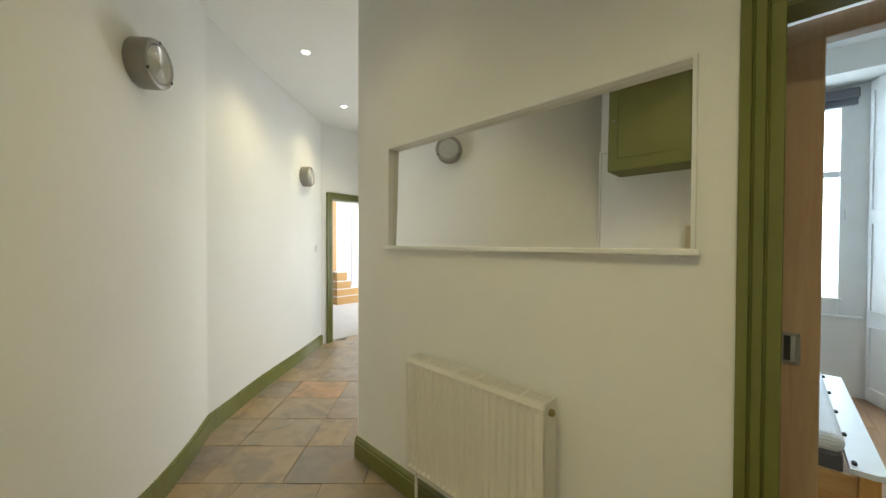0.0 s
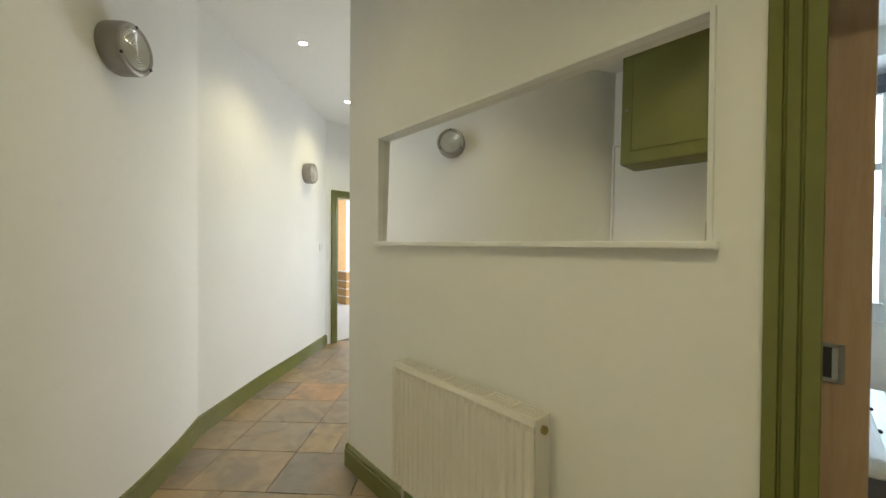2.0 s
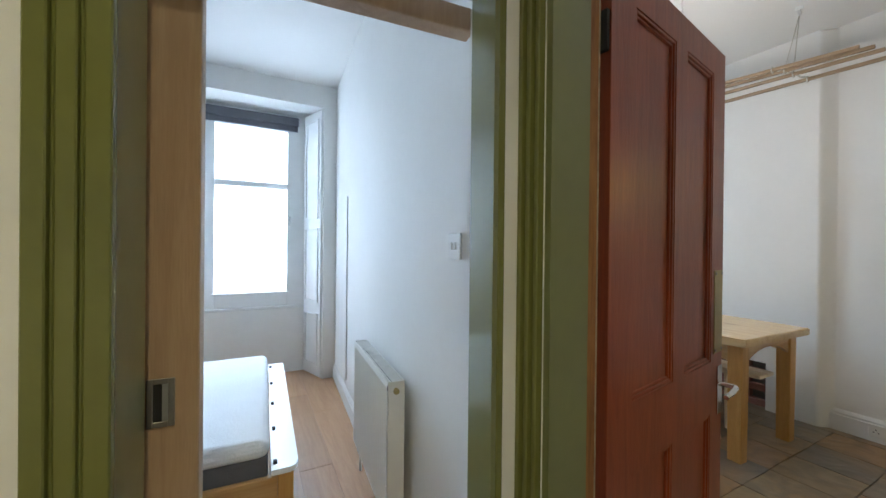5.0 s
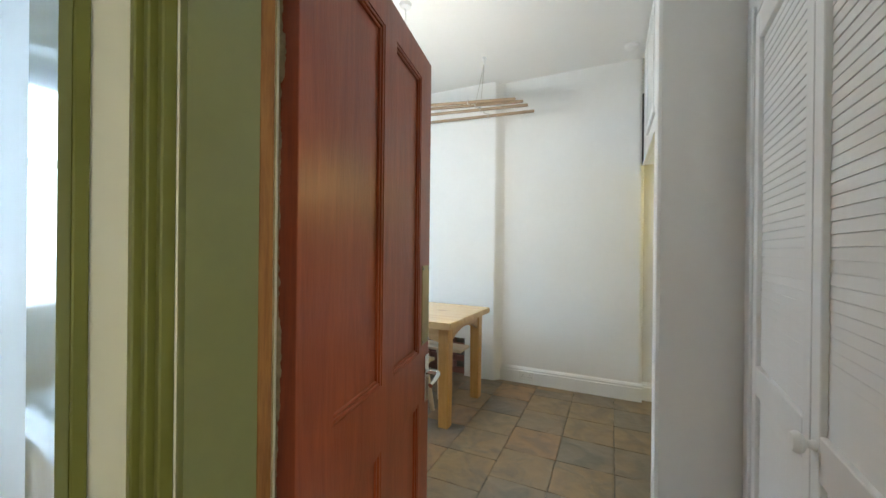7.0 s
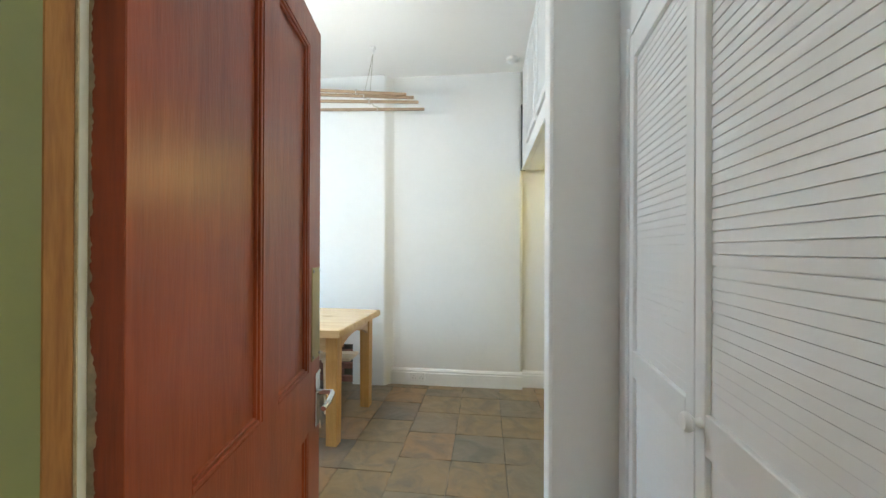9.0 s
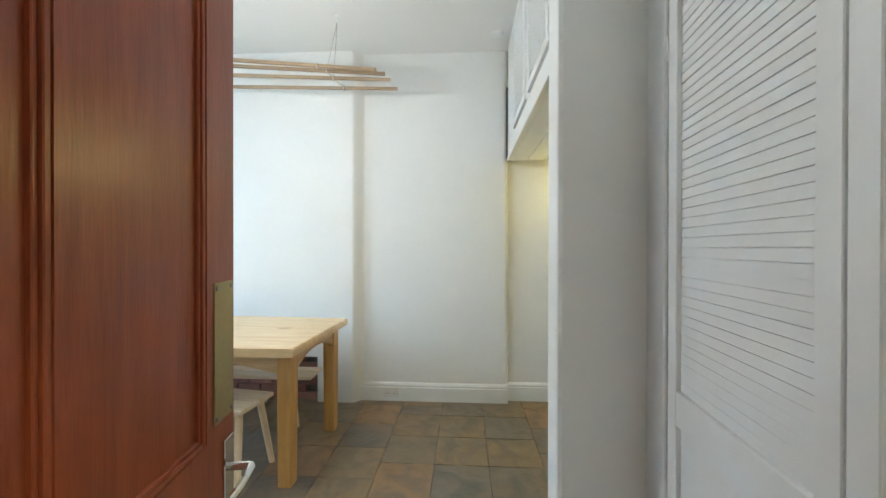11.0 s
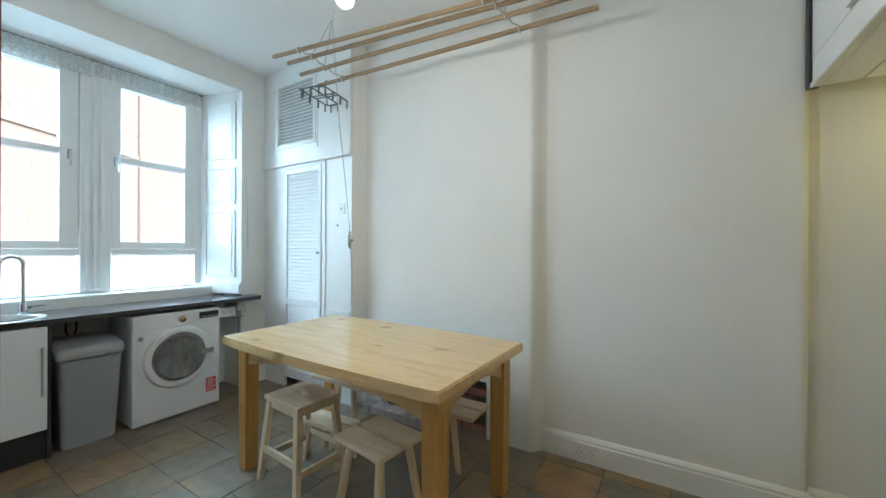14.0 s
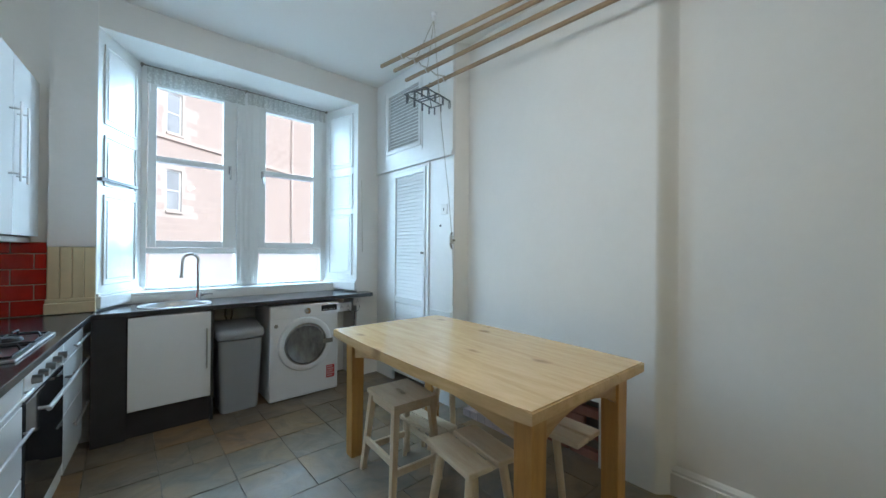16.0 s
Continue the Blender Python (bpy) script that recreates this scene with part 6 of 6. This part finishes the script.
# ---- kitchen: table and seats ----
tb = thing("dining_table", (3.345, 2.455, 0), -1.5, "solid oiled oak dining table with knots and arched rails", "table")
bm = bmesh.new()
n, ys = 24, 0.78
out = [(-0.455 + 0.026 * (t * t), t * ys) for t in [1 - 2 * i / n for i in range(n + 1)]] + [(0.448 - 0.020 * (t * t), t * ys) for t in [-1 + 2 * i / n for i in range(n + 1)]]
prism(bm, out, 0.762, 0.812)
bmesh.ops.bevel(bm, geom=[e for e in bm.edges if abs(e.verts[0].co.z - e.verts[1].co.z) < 1e-5], offset=0.006, segments=2, affect="EDGES")
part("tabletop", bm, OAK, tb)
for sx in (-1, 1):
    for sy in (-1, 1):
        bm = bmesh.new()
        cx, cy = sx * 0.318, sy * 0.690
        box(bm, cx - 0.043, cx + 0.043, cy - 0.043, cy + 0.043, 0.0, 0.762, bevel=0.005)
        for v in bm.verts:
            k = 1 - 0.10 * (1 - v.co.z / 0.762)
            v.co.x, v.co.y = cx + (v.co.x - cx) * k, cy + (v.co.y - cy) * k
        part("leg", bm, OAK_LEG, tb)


def arched(p0, p1, depth_end, depth_mid, thick, z1):
    m, length = along(p0, p1)
    bm = bmesh.new()
    n = 18
    top, low = [], []
    for i in range(n + 1):
        x = i / n * length
        u = abs(2 * i / n - 1)
        d = depth_mid + (depth_end - depth_mid) * u ** 2.2
        top.append((x, z1)), low.append((x, z1 - d))
    for y in (0.0, thick):
        vt = [bm.verts.new((x, y, z)) for x, z in top]
        vl = [bm.verts.new((x, y, z)) for x, z in low]
        for i in range(n):
            bm.faces.new((vl[i], vl[i + 1], vt[i + 1], vt[i]))
        if y == 0.0:
            a = (vt, vl)
        else:
            for u, v in ((a[0], vt), (a[1], vl)):
                for i in range(n):
                    bm.faces.new((u[i], u[i + 1], v[i + 1], v[i]))
            bm.faces.new((a[0][0], a[1][0], vl[0], vt[0])), bm.faces.new((a[0][-1], a[1][-1], vl[-1], vt[-1]))
    bmesh.ops.recalc_face_normals(bm, faces=bm.faces)
    bmesh.ops.transform(bm, matrix=m, verts=bm.verts)
    return bm


for p0, p1 in (((-0.345, 0.645), (-0.345, -0.645)), ((0.345, -0.645), (0.345, 0.645)), ((-0.275, -0.720), (0.275, -0.720)), ((0.275, 0.720), (-0.275, 0.720))):
    part("rail", arched(p0, p1, 0.120, 0.046, 0.026, 0.760), OAK if p0[0] == p1[0] else PINE, tb)


def splayed_leg(bm, top, foot, w0, w1):
    a, b = Vector(top), Vector(foot)
    vs = []
    for p, w in ((b, w1), (a, w0)):
        vs.append([bm.verts.new(p + Vector((x * w, y * w, 0))) for x, y in ((-1, -1), (1, -1), (1, 1), (-1, 1))])
    for i in range(4):
        j = (i + 1) % 4
        bm.faces.new((vs[0][i], vs[0][j], vs[1][j], vs[1][i]))
    bm.faces.new(vs[0][::-1]), bm.faces.new(vs[1])


st = thing("slotted_stool", (3.155, 2.79, 0), -4, "pale birch stool with a hand slot and low stretchers", "stool")
bm = bmesh.new()
seat = [(-0.14, -0.165), (0.14, -0.165), (0.14, 0.165), (-0.14, 0.165)]
slot = [(0.012 * math.cos(2 * math.pi * k / 16), (0.035 if math.sin(2 * math.pi * k / 16) > 0 else -0.035) + 0.012 * math.sin(2 * math.pi * k / 16)) for k in range(16)]
for z in (0.49, 0.466):
    a = [bm.verts.new((x, y, z)) for x, y in seat]
    b = [bm.verts.new((x, y, z)) for x, y in slot]
    es = [bm.edges.new((q[i], q[(i + 1) % len(q)])) for q in (a, b) for i in range(len(q))]
    bmesh.ops.triangle_fill(bm, use_beauty=True, edges=es)
    if z == 0.49:
        first = (a, b)
    else:
        for u, v in ((first[0], a), (first[1], b)):
            for i in range(len(u)):
                bm.faces.new((u[i], u[(i + 1) % len(u)], v[(i + 1) % len(u)], v[i]))
bmesh.ops.recalc_face_normals(bm, faces=bm.faces)
part("seat", bm, STOOL, st)
for sx in (-1, 1):
    for sy in (-1, 1):
        bm = bmesh.new()
        splayed_leg(bm, (sx * 0.115, sy * 0.135, 0.466), (sx * 0.155, sy * 0.180, 0), 0.018, 0.015)
        part("leg", bm, STOOL_LEG, st)
for a, b, z in (((-0.115, -0.135), (0.115, -0.135), 0.445), ((-0.115, 0.135), (0.115, 0.135), 0.445), ((-0.145, -0.168), (0.145, -0.168), 0.13), ((-0.145, 0.168), (0.145, 0.168), 0.13),
                ((-0.145, -0.168), (-0.145, 0.168), 0.185), ((0.145, -0.168), (0.145, 0.168), 0.185), ((-0.115, -0.135), (-0.115, 0.135), 0.44), ((0.115, -0.135), (0.115, 0.135), 0.44)):
    bm = bmesh.new()
    m, length = along(a, b)
    box(bm, 0.012, length - 0.012, -0.009, 0.009, z - 0.02, z + 0.02, m, bevel=0.002, seg=1)
    part("stretcher", bm, STOOL, st)


def plank_seat(name, at, turn, w, length, h, label, category, splay, leg_r, gap=0.010):
    """A seat of two planks on four splayed round legs."""
    s = thing(name, at, turn, label, category)
    for x0, x1 in ((-w / 2, -gap / 2), (gap / 2, w / 2)):
        bm = bmesh.new()
        box(bm, x0, x1, -length / 2, length / 2, h - 0.026, h, bevel=0.006)
        part("seat_plank", bm, STOOL, s)
    for y in (-length * 0.32, length * 0.32):
        bm = bmesh.new()
        box(bm, -w * 0.42, w * 0.42, y - 0.025, y + 0.025, h - 0.05, h - 0.026, bevel=0.003, seg=1)
        part("batten", bm, STOOL, s)
        for sx in (-1, 1):
            bm = bmesh.new()
            sy = 1 if y > 0 else -1
            rod(bm, (sx * (w * 0.36 + splay), y + sy * splay * 0.9, 0), (sx * w * 0.30, y, h - 0.03), leg_r * 0.85, leg_r, seg=14)
            part("leg", bm, STOOL_LEG, s)
    return s


plank_seat("plank_stool", (3.093, 2.145, 0), -8, 0.285, 0.33, 0.45, "small pale birch stool with a seat of two planks", "stool", 0.045, 0.021, 0.026)
plank_seat("bench", (3.56, 2.455, 0), 0, 0.215, 1.25, 0.46, "long pale birch bench of two planks behind the table", "bench", 0.03, 0.022)
plank_seat("step_stool", (3.37, 2.80, 0), 3, 0.17, 0.36, 0.25, "low pale birch step stool under the table", "stool", 0.02, 0.017)

# ---- kitchen: drying rack, pegs, pendant, strip lamp, detector ----
rk = thing("drying_rack", (3.62, 2.40, 2.66), 0, "ceiling clothes airer with four pine rails hung on cords", "clothes airer")
RAILS = [((3.43, 3.50, 2.775), (3.562, 1.395, 2.639)), ((3.525, 3.46, 2.757), (3.591, 1.336, 2.621)), ((3.645, 3.47, 2.722), (3.672, 1.312, 2.615)), ((3.765, 3.40, 2.665), (3.789, 1.28, 2.598))]
base = Vector((3.62, 2.40, 2.66))
for a, b in RAILS:
    bm = bmesh.new()
    pts = [Vector(a).lerp(Vector(b), t) - base for t in (0, 0.25, 0.5, 0.75, 1)]
    d = (pts[-1] - pts[0])
    m = Matrix.Translation(pts[0]) @ d.to_track_quat("X", "Z").to_matrix().to_4x4()
    box(bm, 0, d.length, -0.0105, 0.0105, -0.012, 0.012, m, bevel=0.004)
    part("rail", bm, RAIL, rk)
for t in (0.13, 0.80):
    ps = [Vector(a).lerp(Vector(b), t) - base for a, b in RAILS]
    for p in ps:
        bm = bmesh.new()
        pipe(bm, [p + Vector((0.018 * math.cos(k * math.pi / 4), 0, 0.020 * math.sin(k * math.pi / 4))) for k in range(9)], 0.0045, 6)
        part("rail_loop", bm, CORD, rk)
    bm = bmesh.new()
    for p, q in zip(ps, ps[1:]):
        pipe(bm, [p + Vector((0, 0, 0.018)), (p + q) / 2 + Vector((0, 0, -0.004)), q + Vector((0, 0, 0.018))], 0.005, 6)
    part("cross_cord", bm, CORD, rk)
    bm = bmesh.new()
    top = Vector((3.62, 3.08 if t < 0.5 else 1.70, KIT_C - 0.05)) - base
    for p in (ps[1], ps[2]):
        pipe(bm, [p + Vector((0, 0, 0.018)), p.lerp(top, 0.5), top], 0.003, 6)
    part("hanging_cord", bm, CORD, rk)
    bm = bmesh.new()
    c = top + Vector((0, 0, 0.03))
    rod(bm, c + Vector((0, 0, -0.005)), c + Vector((0, 0, 0.02)), 0.022, seg=14)
    pipe(bm, [c + Vector((0.018 * math.cos(k * math.pi / 4), 0, -0.02 + 0.018 * math.sin(k * math.pi / 4))) for k in range(9)], 0.005, 6)
    rod(bm, c + Vector((0, -0.008, -0.02)), c + Vector((0, 0.008, -0.02)), 0.014, seg=14)
    part("pulley", bm, GLOSS, rk, "white painted pulley hook")
bm = bmesh.new()
pc = [Vector((3.62, 3.08, KIT_C - 0.06)), Vector((3.78, 3.17, 2.3)), Vector((3.93, 3.24, 1.75)), Vector((3.965, 3.243, 1.46))]
pipe(bm, [p - base for p in pc], 0.003, 6)
part("pull_cord", bm, CORD, rk)
ph2 = thing("peg_hanger", (3.80, 3.36, 2.585), 12, "grey plastic peg hanger on the airer", "peg hanger")
bm = bmesh.new()
PX2, PY2 = 0.175, 0.11
for a, b in (((-PX2, -PY2), (PX2, -PY2)), ((-PX2, PY2), (PX2, PY2)), ((-PX2, -PY2), (-PX2, PY2)), ((PX2, -PY2), (PX2, PY2)), ((-0.02, -PY2), (-0.02, PY2)), ((0.02, -PY2), (0.02, PY2)), ((-PX2, 0.0), (PX2, 0.0))):
    pipe(bm, [(*a, 0), (*b, 0)], 0.0055, 8)
part("ring_frame", bm, GREYPLASTIC, ph2)
bm = bmesh.new()
for a in ((-PX2, -PY2), (PX2, -PY2), (-PX2, PY2), (PX2, PY2)):
    pipe(bm, [(*a, 0), (a[0] * 0.5, a[1] * 0.5, 0.045), (0, 0, 0.075)], 0.004, 6)
pipe(bm, [(0, 0, 0.075), (0, 0, 0.115), (0.012, 0, 0.132), (0.03, 0, 0.12)], 0.005, 8)
part("hook", bm, GREYPLASTIC, ph2)
for k in range(14):
    a = 2 * math.pi * k / 14
    x, y = max(-PX2, min(PX2, 0.23 * math.cos(a))), max(-PY2, min(PY2, 0.17 * math.sin(a)))
    bm = bmesh.new()
    for dx in (-0.005, 0.005):
        box(bm, dx - 0.003, dx + 0.003, -0.005, 0.005, -0.065, -0.005, Matrix.Translation((x, y, 0)) @ Matrix.Rotation(dx * 14 + a, 4, "Z"), bevel=0.0015, seg=1)
    part("peg", bm, GREYPLASTIC, ph2)

pn = thing("pendant_lamp", (2.70, 1.975, 2.25), 0, "bare lit bulb on a white flex", "pendant lamp")
bm = bmesh.new()
pipe(bm, [(0, 0, 0.12), (0, 0, KIT_C - 2.25)], 0.003, 8)
part("flex", bm, PLASTIC, pn)
bm = bmesh.new()
lathe(bm, [(0.0, KIT_C - 2.25), (0.045, KIT_C - 2.25), (0.04, KIT_C - 2.275), (0.008, KIT_C - 2.29)], 24)
part("ceiling_rose", bm, PLASTIC, pn)
bm = bmesh.new()
lathe(bm, [(0.012, 0.13), (0.018, 0.12), (0.021, 0.075), (0.018, 0.055)], 20)
part("bulb_holder", bm, PLASTIC, pn)
bm = bmesh.new()
lathe(bm, [(0.0, -0.034), (0.017, -0.031), (0.030, -0.019), (0.034, 0.0), (0.030, 0.020), (0.020, 0.044), (0.016, 0.06)], 24)
bulb = part("bulb", bm, BULBGLOW, pn, "glowing bulb")
bulb.visible_shadow = False

sl = thing("strip_lamp", (4.252, -0.29, 2.050), -90, "lit tubular strip lamp on the recess wall", "strip lamp")
bm = bmesh.new()
box(bm, -0.15, 0.15, -0.022, 0.0, -0.018, 0.02, bevel=0.003)
part("base", bm, PLASTIC, sl)
for x in (-0.165, 0.15):
    bm = bmesh.new()
    rod(bm, (x, -0.054, 0), (x + 0.015, -0.054, 0), 0.050, seg=8)
    part("end_cap", bm, NICKEL, sl, "dull metal end cap")
bm = bmesh.new()
rod(bm, (-0.15, -0.054, 0), (0.15, -0.054, 0), 0.046, seg=24)
tube = part("tube", bm, TUBEGLOW, sl, "glowing yellow tube")
tube.visible_shadow = False
sd2 = thing("smoke_detector", (3.93, 0.50, KIT_C), 0, "round white smoke detector on the ceiling", "smoke detector")
bm = bmesh.new()
lathe(bm, [(0.0, -0.035), (0.03, -0.035), (0.05, -0.025), (0.055, 0.0), (0.0, 0.0)], 24)
part("body", bm, PLASTIC, sd2)

# ---- outside ----
bm = bmesh.new()
box(bm, -400, 400, -400, 600, -3.6, -3.5)
structure("ground", bm, ASPHALT, "grey back court ground", "ground")
FC0, FC1 = (-9.0, 13.6), (17.0, 30.4)
MO, LO = along(FC0, FC1)
fac = tagged(new("tenement"), "red sandstone tenement across the back court", "building")
fac.matrix_world = MO
WINS = [(s, z) for s in (0.6, 7.8, 15.1, 28.4) for z in (-0.55, 3.0, 6.55)]
bm = bmesh.new()
zs = [(-3.5, -0.55), (-0.55, 1.35), (1.35, 3.0), (3.0, 4.9), (4.9, 6.55), (6.55, 8.45), (8.45, 11.2)]
for k, (z0, z1) in enumerate(zs):
    if k % 2:
        edges = [0.0] + [e for s, z in WINS if z == z0 for e in (s - 0.36, s + 0.36)] + [LO]
        for a, b in zip(edges[::2], edges[1::2]):
            box(bm, a, b, 0.06, 0.5, z0, z1)
    else:
        box(bm, 0, LO, 0.06, 0.5, z0, z1)
part("wall", bm, SANDJOINT, fac)
bm = bmesh.new()
random.seed(7)
z = -3.5
while z < 11.1:
    h = 0.31
    s = random.uniform(-0.6, 0)
    while s < LO:
        w = random.uniform(0.45, 0.95)
        a, b = max(0, s), min(LO, s + w)
        hit_w = any(abs((a + b) / 2 - ws) < 0.36 + (b - a) / 2 + 0.02 and z + h > wz - 0.02 and z < wz + 1.92 for ws, wz in WINS)
        if b - a > 0.1 and not hit_w:
            y = random.uniform(0.050, 0.055)
            v = [bm.verts.new(p) for p in ((a + 0.006, y, z + 0.006), (b - 0.006, y, z + 0.006), (b - 0.006, y, z + h - 0.006), (a + 0.006, y, z + h - 0.006),
                                          (a + 0.006, 0.07, z + 0.006), (b - 0.006, 0.07, z + 0.006), (b - 0.006, 0.07, z + h - 0.006), (a + 0.006, 0.07, z + h - 0.006))]
            for f in ((0, 1, 2, 3), (0, 4, 5, 1), (1, 5, 6, 2), (2, 6, 7, 3), (3, 7, 4, 0)):
                bm.faces.new([v[i] for i in f])
        s += w
    z += h
tagged(part("stone_course", bm, SANDSTONE, fac, "coursed red sandstone blocks"), kind="stuff")
bm = bmesh.new()
box(bm, 0, LO, -0.04, 0.06, 6.22, 6.40)
part("string_course", bm, SANDSTONE, fac)
bm = bmesh.new()
box(bm, -0.2, LO + 0.2, -0.35, 0.5, 11.2, 11.45)
part("eaves", bm, SANDSTONE, fac)
bm = bmesh.new()
prism(bm, [(-0.2, -0.3), (LO + 0.2, -0.3), (LO + 0.2, 6.0), (-0.2, 6.0)], 11.45, 11.5)
for v in bm.verts:
    if v.co.y > 3:
        v.co.z += 3.4
part("roof", bm, SLATEROOF, fac)
for s, z in WINS:
    bm = bmesh.new()
    for a in ((-0.36, -0.29, 0, 1.9), (0.29, 0.36, 0, 1.9), (-0.29, 0.29, 0, 0.08), (-0.29, 0.29, 1.82, 1.9), (-0.29, 0.29, 0.92, 0.98)):
        box(bm, s + a[0], s + a[1], 0.14, 0.2, z + a[2], z + a[3])
    wo = part("window", bm, GLOSS, fac, "white sash window")
    for z0, z1 in ((0.08, 0.92), (0.98, 1.82)):
        bm = bmesh.new()
        box(bm, s - 0.29, s + 0.29, 0.17, 0.18, z + z0, z + z1)
        part("pane", bm, FARPANE, wo, "grey window pane")
    bm = bmesh.new()
    box(bm, s - 0.42, s + 0.42, -0.03, 0.14, z - 0.1, z)
    part("sill", bm, SANDJOINT, wo)
# pipe takes the pale joint colour, washed out as by glare
bm = bmesh.new()
pipe(bm, [(23.0, -0.08, -3.5), (23.0, -0.08, 11.2)], 0.045, 10)
part("downpipe", bm, SANDJOINT, fac, "downpipe in a colour paled for glare")

# ---- floors, laid last ----
bm = bmesh.new()
prism(bm, [(-4.5, -1.15), (0.80, -1.15), (0.80, 1.33), (-1.83, 1.5), (-1.83, 3.85), (-4.5, 3.85)], -0.06, -0.004)
floor_h = structure("floor_hall", bm, GROUT, "riven slate tile floor in rust and olive tones", "floor")
bm = bmesh.new()
prism(bm, [(0.80, -1.2), (4.4, -1.2), (4.4, 4.8), (1.0, 4.8), (0.80, 1.2)], -0.06, -0.004)
floor_k = structure("floor_kitchen", bm, GROUT, "riven slate tile floor in grey, olive and rust tones", "floor")
bm = bmesh.new()
prism(bm, [(-1.8, 1.5), (0.80, 1.33), (1.0, 4.9), (-1.8, 4.9)], -0.06, -0.003)
floor_b = structure("floor_bedroom", bm, LAMINATE, "beech laminate plank floor", "floor")


def tile_mesh(w, h, seed, stone):
    rng = random.Random(seed)
    bm = bmesh.new()
    base, topv = [], []
    n = 4
    for (ax, ay), (bx, by) in (((0, 0), (1, 0)), ((1, 0), (1, 1)), ((1, 1), (0, 1)), ((0, 1), (0, 0))):
        for k in range(n):
            t = k / n
            x, y = (ax + (bx - ax) * t) * w - w / 2, (ay + (by - ay) * t) * h - h / 2
            j = rng.uniform(-0.003, 0.003)
            x, y = x + (j if ax == bx else 0), y + (j if ay == by else 0)
            base.append(bm.verts.new((x, y, -0.006)))
            topv.append(bm.verts.new((x * 0.992, y * 0.992, rng.uniform(0.0022, 0.003))))
    c = bm.verts.new((rng.uniform(-0.05, 0.05), rng.uniform(-0.05, 0.05), 0.003))
    for i in range(len(base)):
        j = (i + 1) % len(base)
        bm.faces.new((base[i], base[j], topv[j], topv[i]))
        bm.faces.new((topv[i], topv[j], c))
    me = bpy.data.meshes.new("tile")
    bm.to_mesh(me)
    bm.free()
    me.materials.append(stone)
    return me


def lay_tiles(parent, inside, origin, turn, pw, ph, x0, x1, y0, y1, seed, stone):
    rng = random.Random(seed)
    full = [tile_mesh(pw - 0.003, ph - 0.003, seed + k, stone) for k in range(6)]
    half = [tile_mesh(pw / 2 - 0.003, ph - 0.003, seed + 20 + k, stone) for k in range(3)]
    m = Matrix.Translation((*origin, 0)) @ Matrix.Rotation(radians(turn), 4, "Z")
    ny, nx = int((y1 - y0) / ph), int((x1 - x0) / pw)
    for r in range(ny):
        shift = 0.0 if rng.random() < 0.7 else pw * rng.choice((0.33, 0.5))
        for c in range(nx):
            x, y = x0 + c * pw + shift + pw / 2, y0 + r * ph + ph / 2
            p = m @ Vector((x, y, 0))
            if not inside(p.x, p.y):
                continue
            spans = [(x - pw / 4, half), (x + pw / 4, half)] if rng.random() < 0.06 else [(x, full)]
            for xx, pool in spans:
                o = new("tile", rng.choice(pool))
                o.parent = parent
                o.matrix_local = m @ Matrix.Translation((xx, y, 0)) @ Matrix.Rotation(rng.choice((0, math.pi)), 4, "Z")


def in_kitchen(x, y):
    return 0.83 + 0.07 * max(0, y - 1.1) < x < 4.35 and -1.2 < y < 4.75


def in_hall(x, y):
    if y > 1.45 + 0.1 and x > -1.75 or y > 3.8 or y < -0.98 or x > 0.72 or x < -4.55:
        return False
    pts = CURVE
    for (ax, ay), (bx, by) in zip(pts, pts[1:]):
        if min(ay, by) <= y <= max(ay, by) and ay != by:
            return x > ax + (bx - ax) * (y - ay) / (by - ay) - 0.09
    return True


lay_tiles(floor_k, in_kitchen, (3.75, 0.605), 0, 0.335, 0.342, -3.015, 0.67, -1.71, 4.104, 31, SLATE)
lay_tiles(floor_h, in_hall, (-2.514, 1.522), 41, 0.46, 0.38, -3.68, 4.14, -3.80, 3.8, 57, SLATE_H)
plank_me = {}
for c in range(13):
    for r in range(5):
        y0 = 1.41 + r * 1.203 - (c * 0.41) % 1.2
        y1 = min(y0 + 1.2, 4.85)
        y0 = max(y0, 1.405)
        if y1 - y0 < 0.05:
            continue
        key = round(y1 - y0, 2)
        if key not in plank_me:
            bm = bmesh.new()
            box(bm, -0.0955, 0.0955, 0.0, y1 - y0, -0.006, 0.0, bevel=0.0012, seg=1)
            me = bpy.data.meshes.new("plank")
            bm.to_mesh(me)
            bm.free()
            me.materials.append(LAMINATE)
            plank_me[key] = me
        o = new("plank", plank_me[key])
        o.parent, o.location = floor_b, (-1.55 + c * 0.193, y0, 0.0)
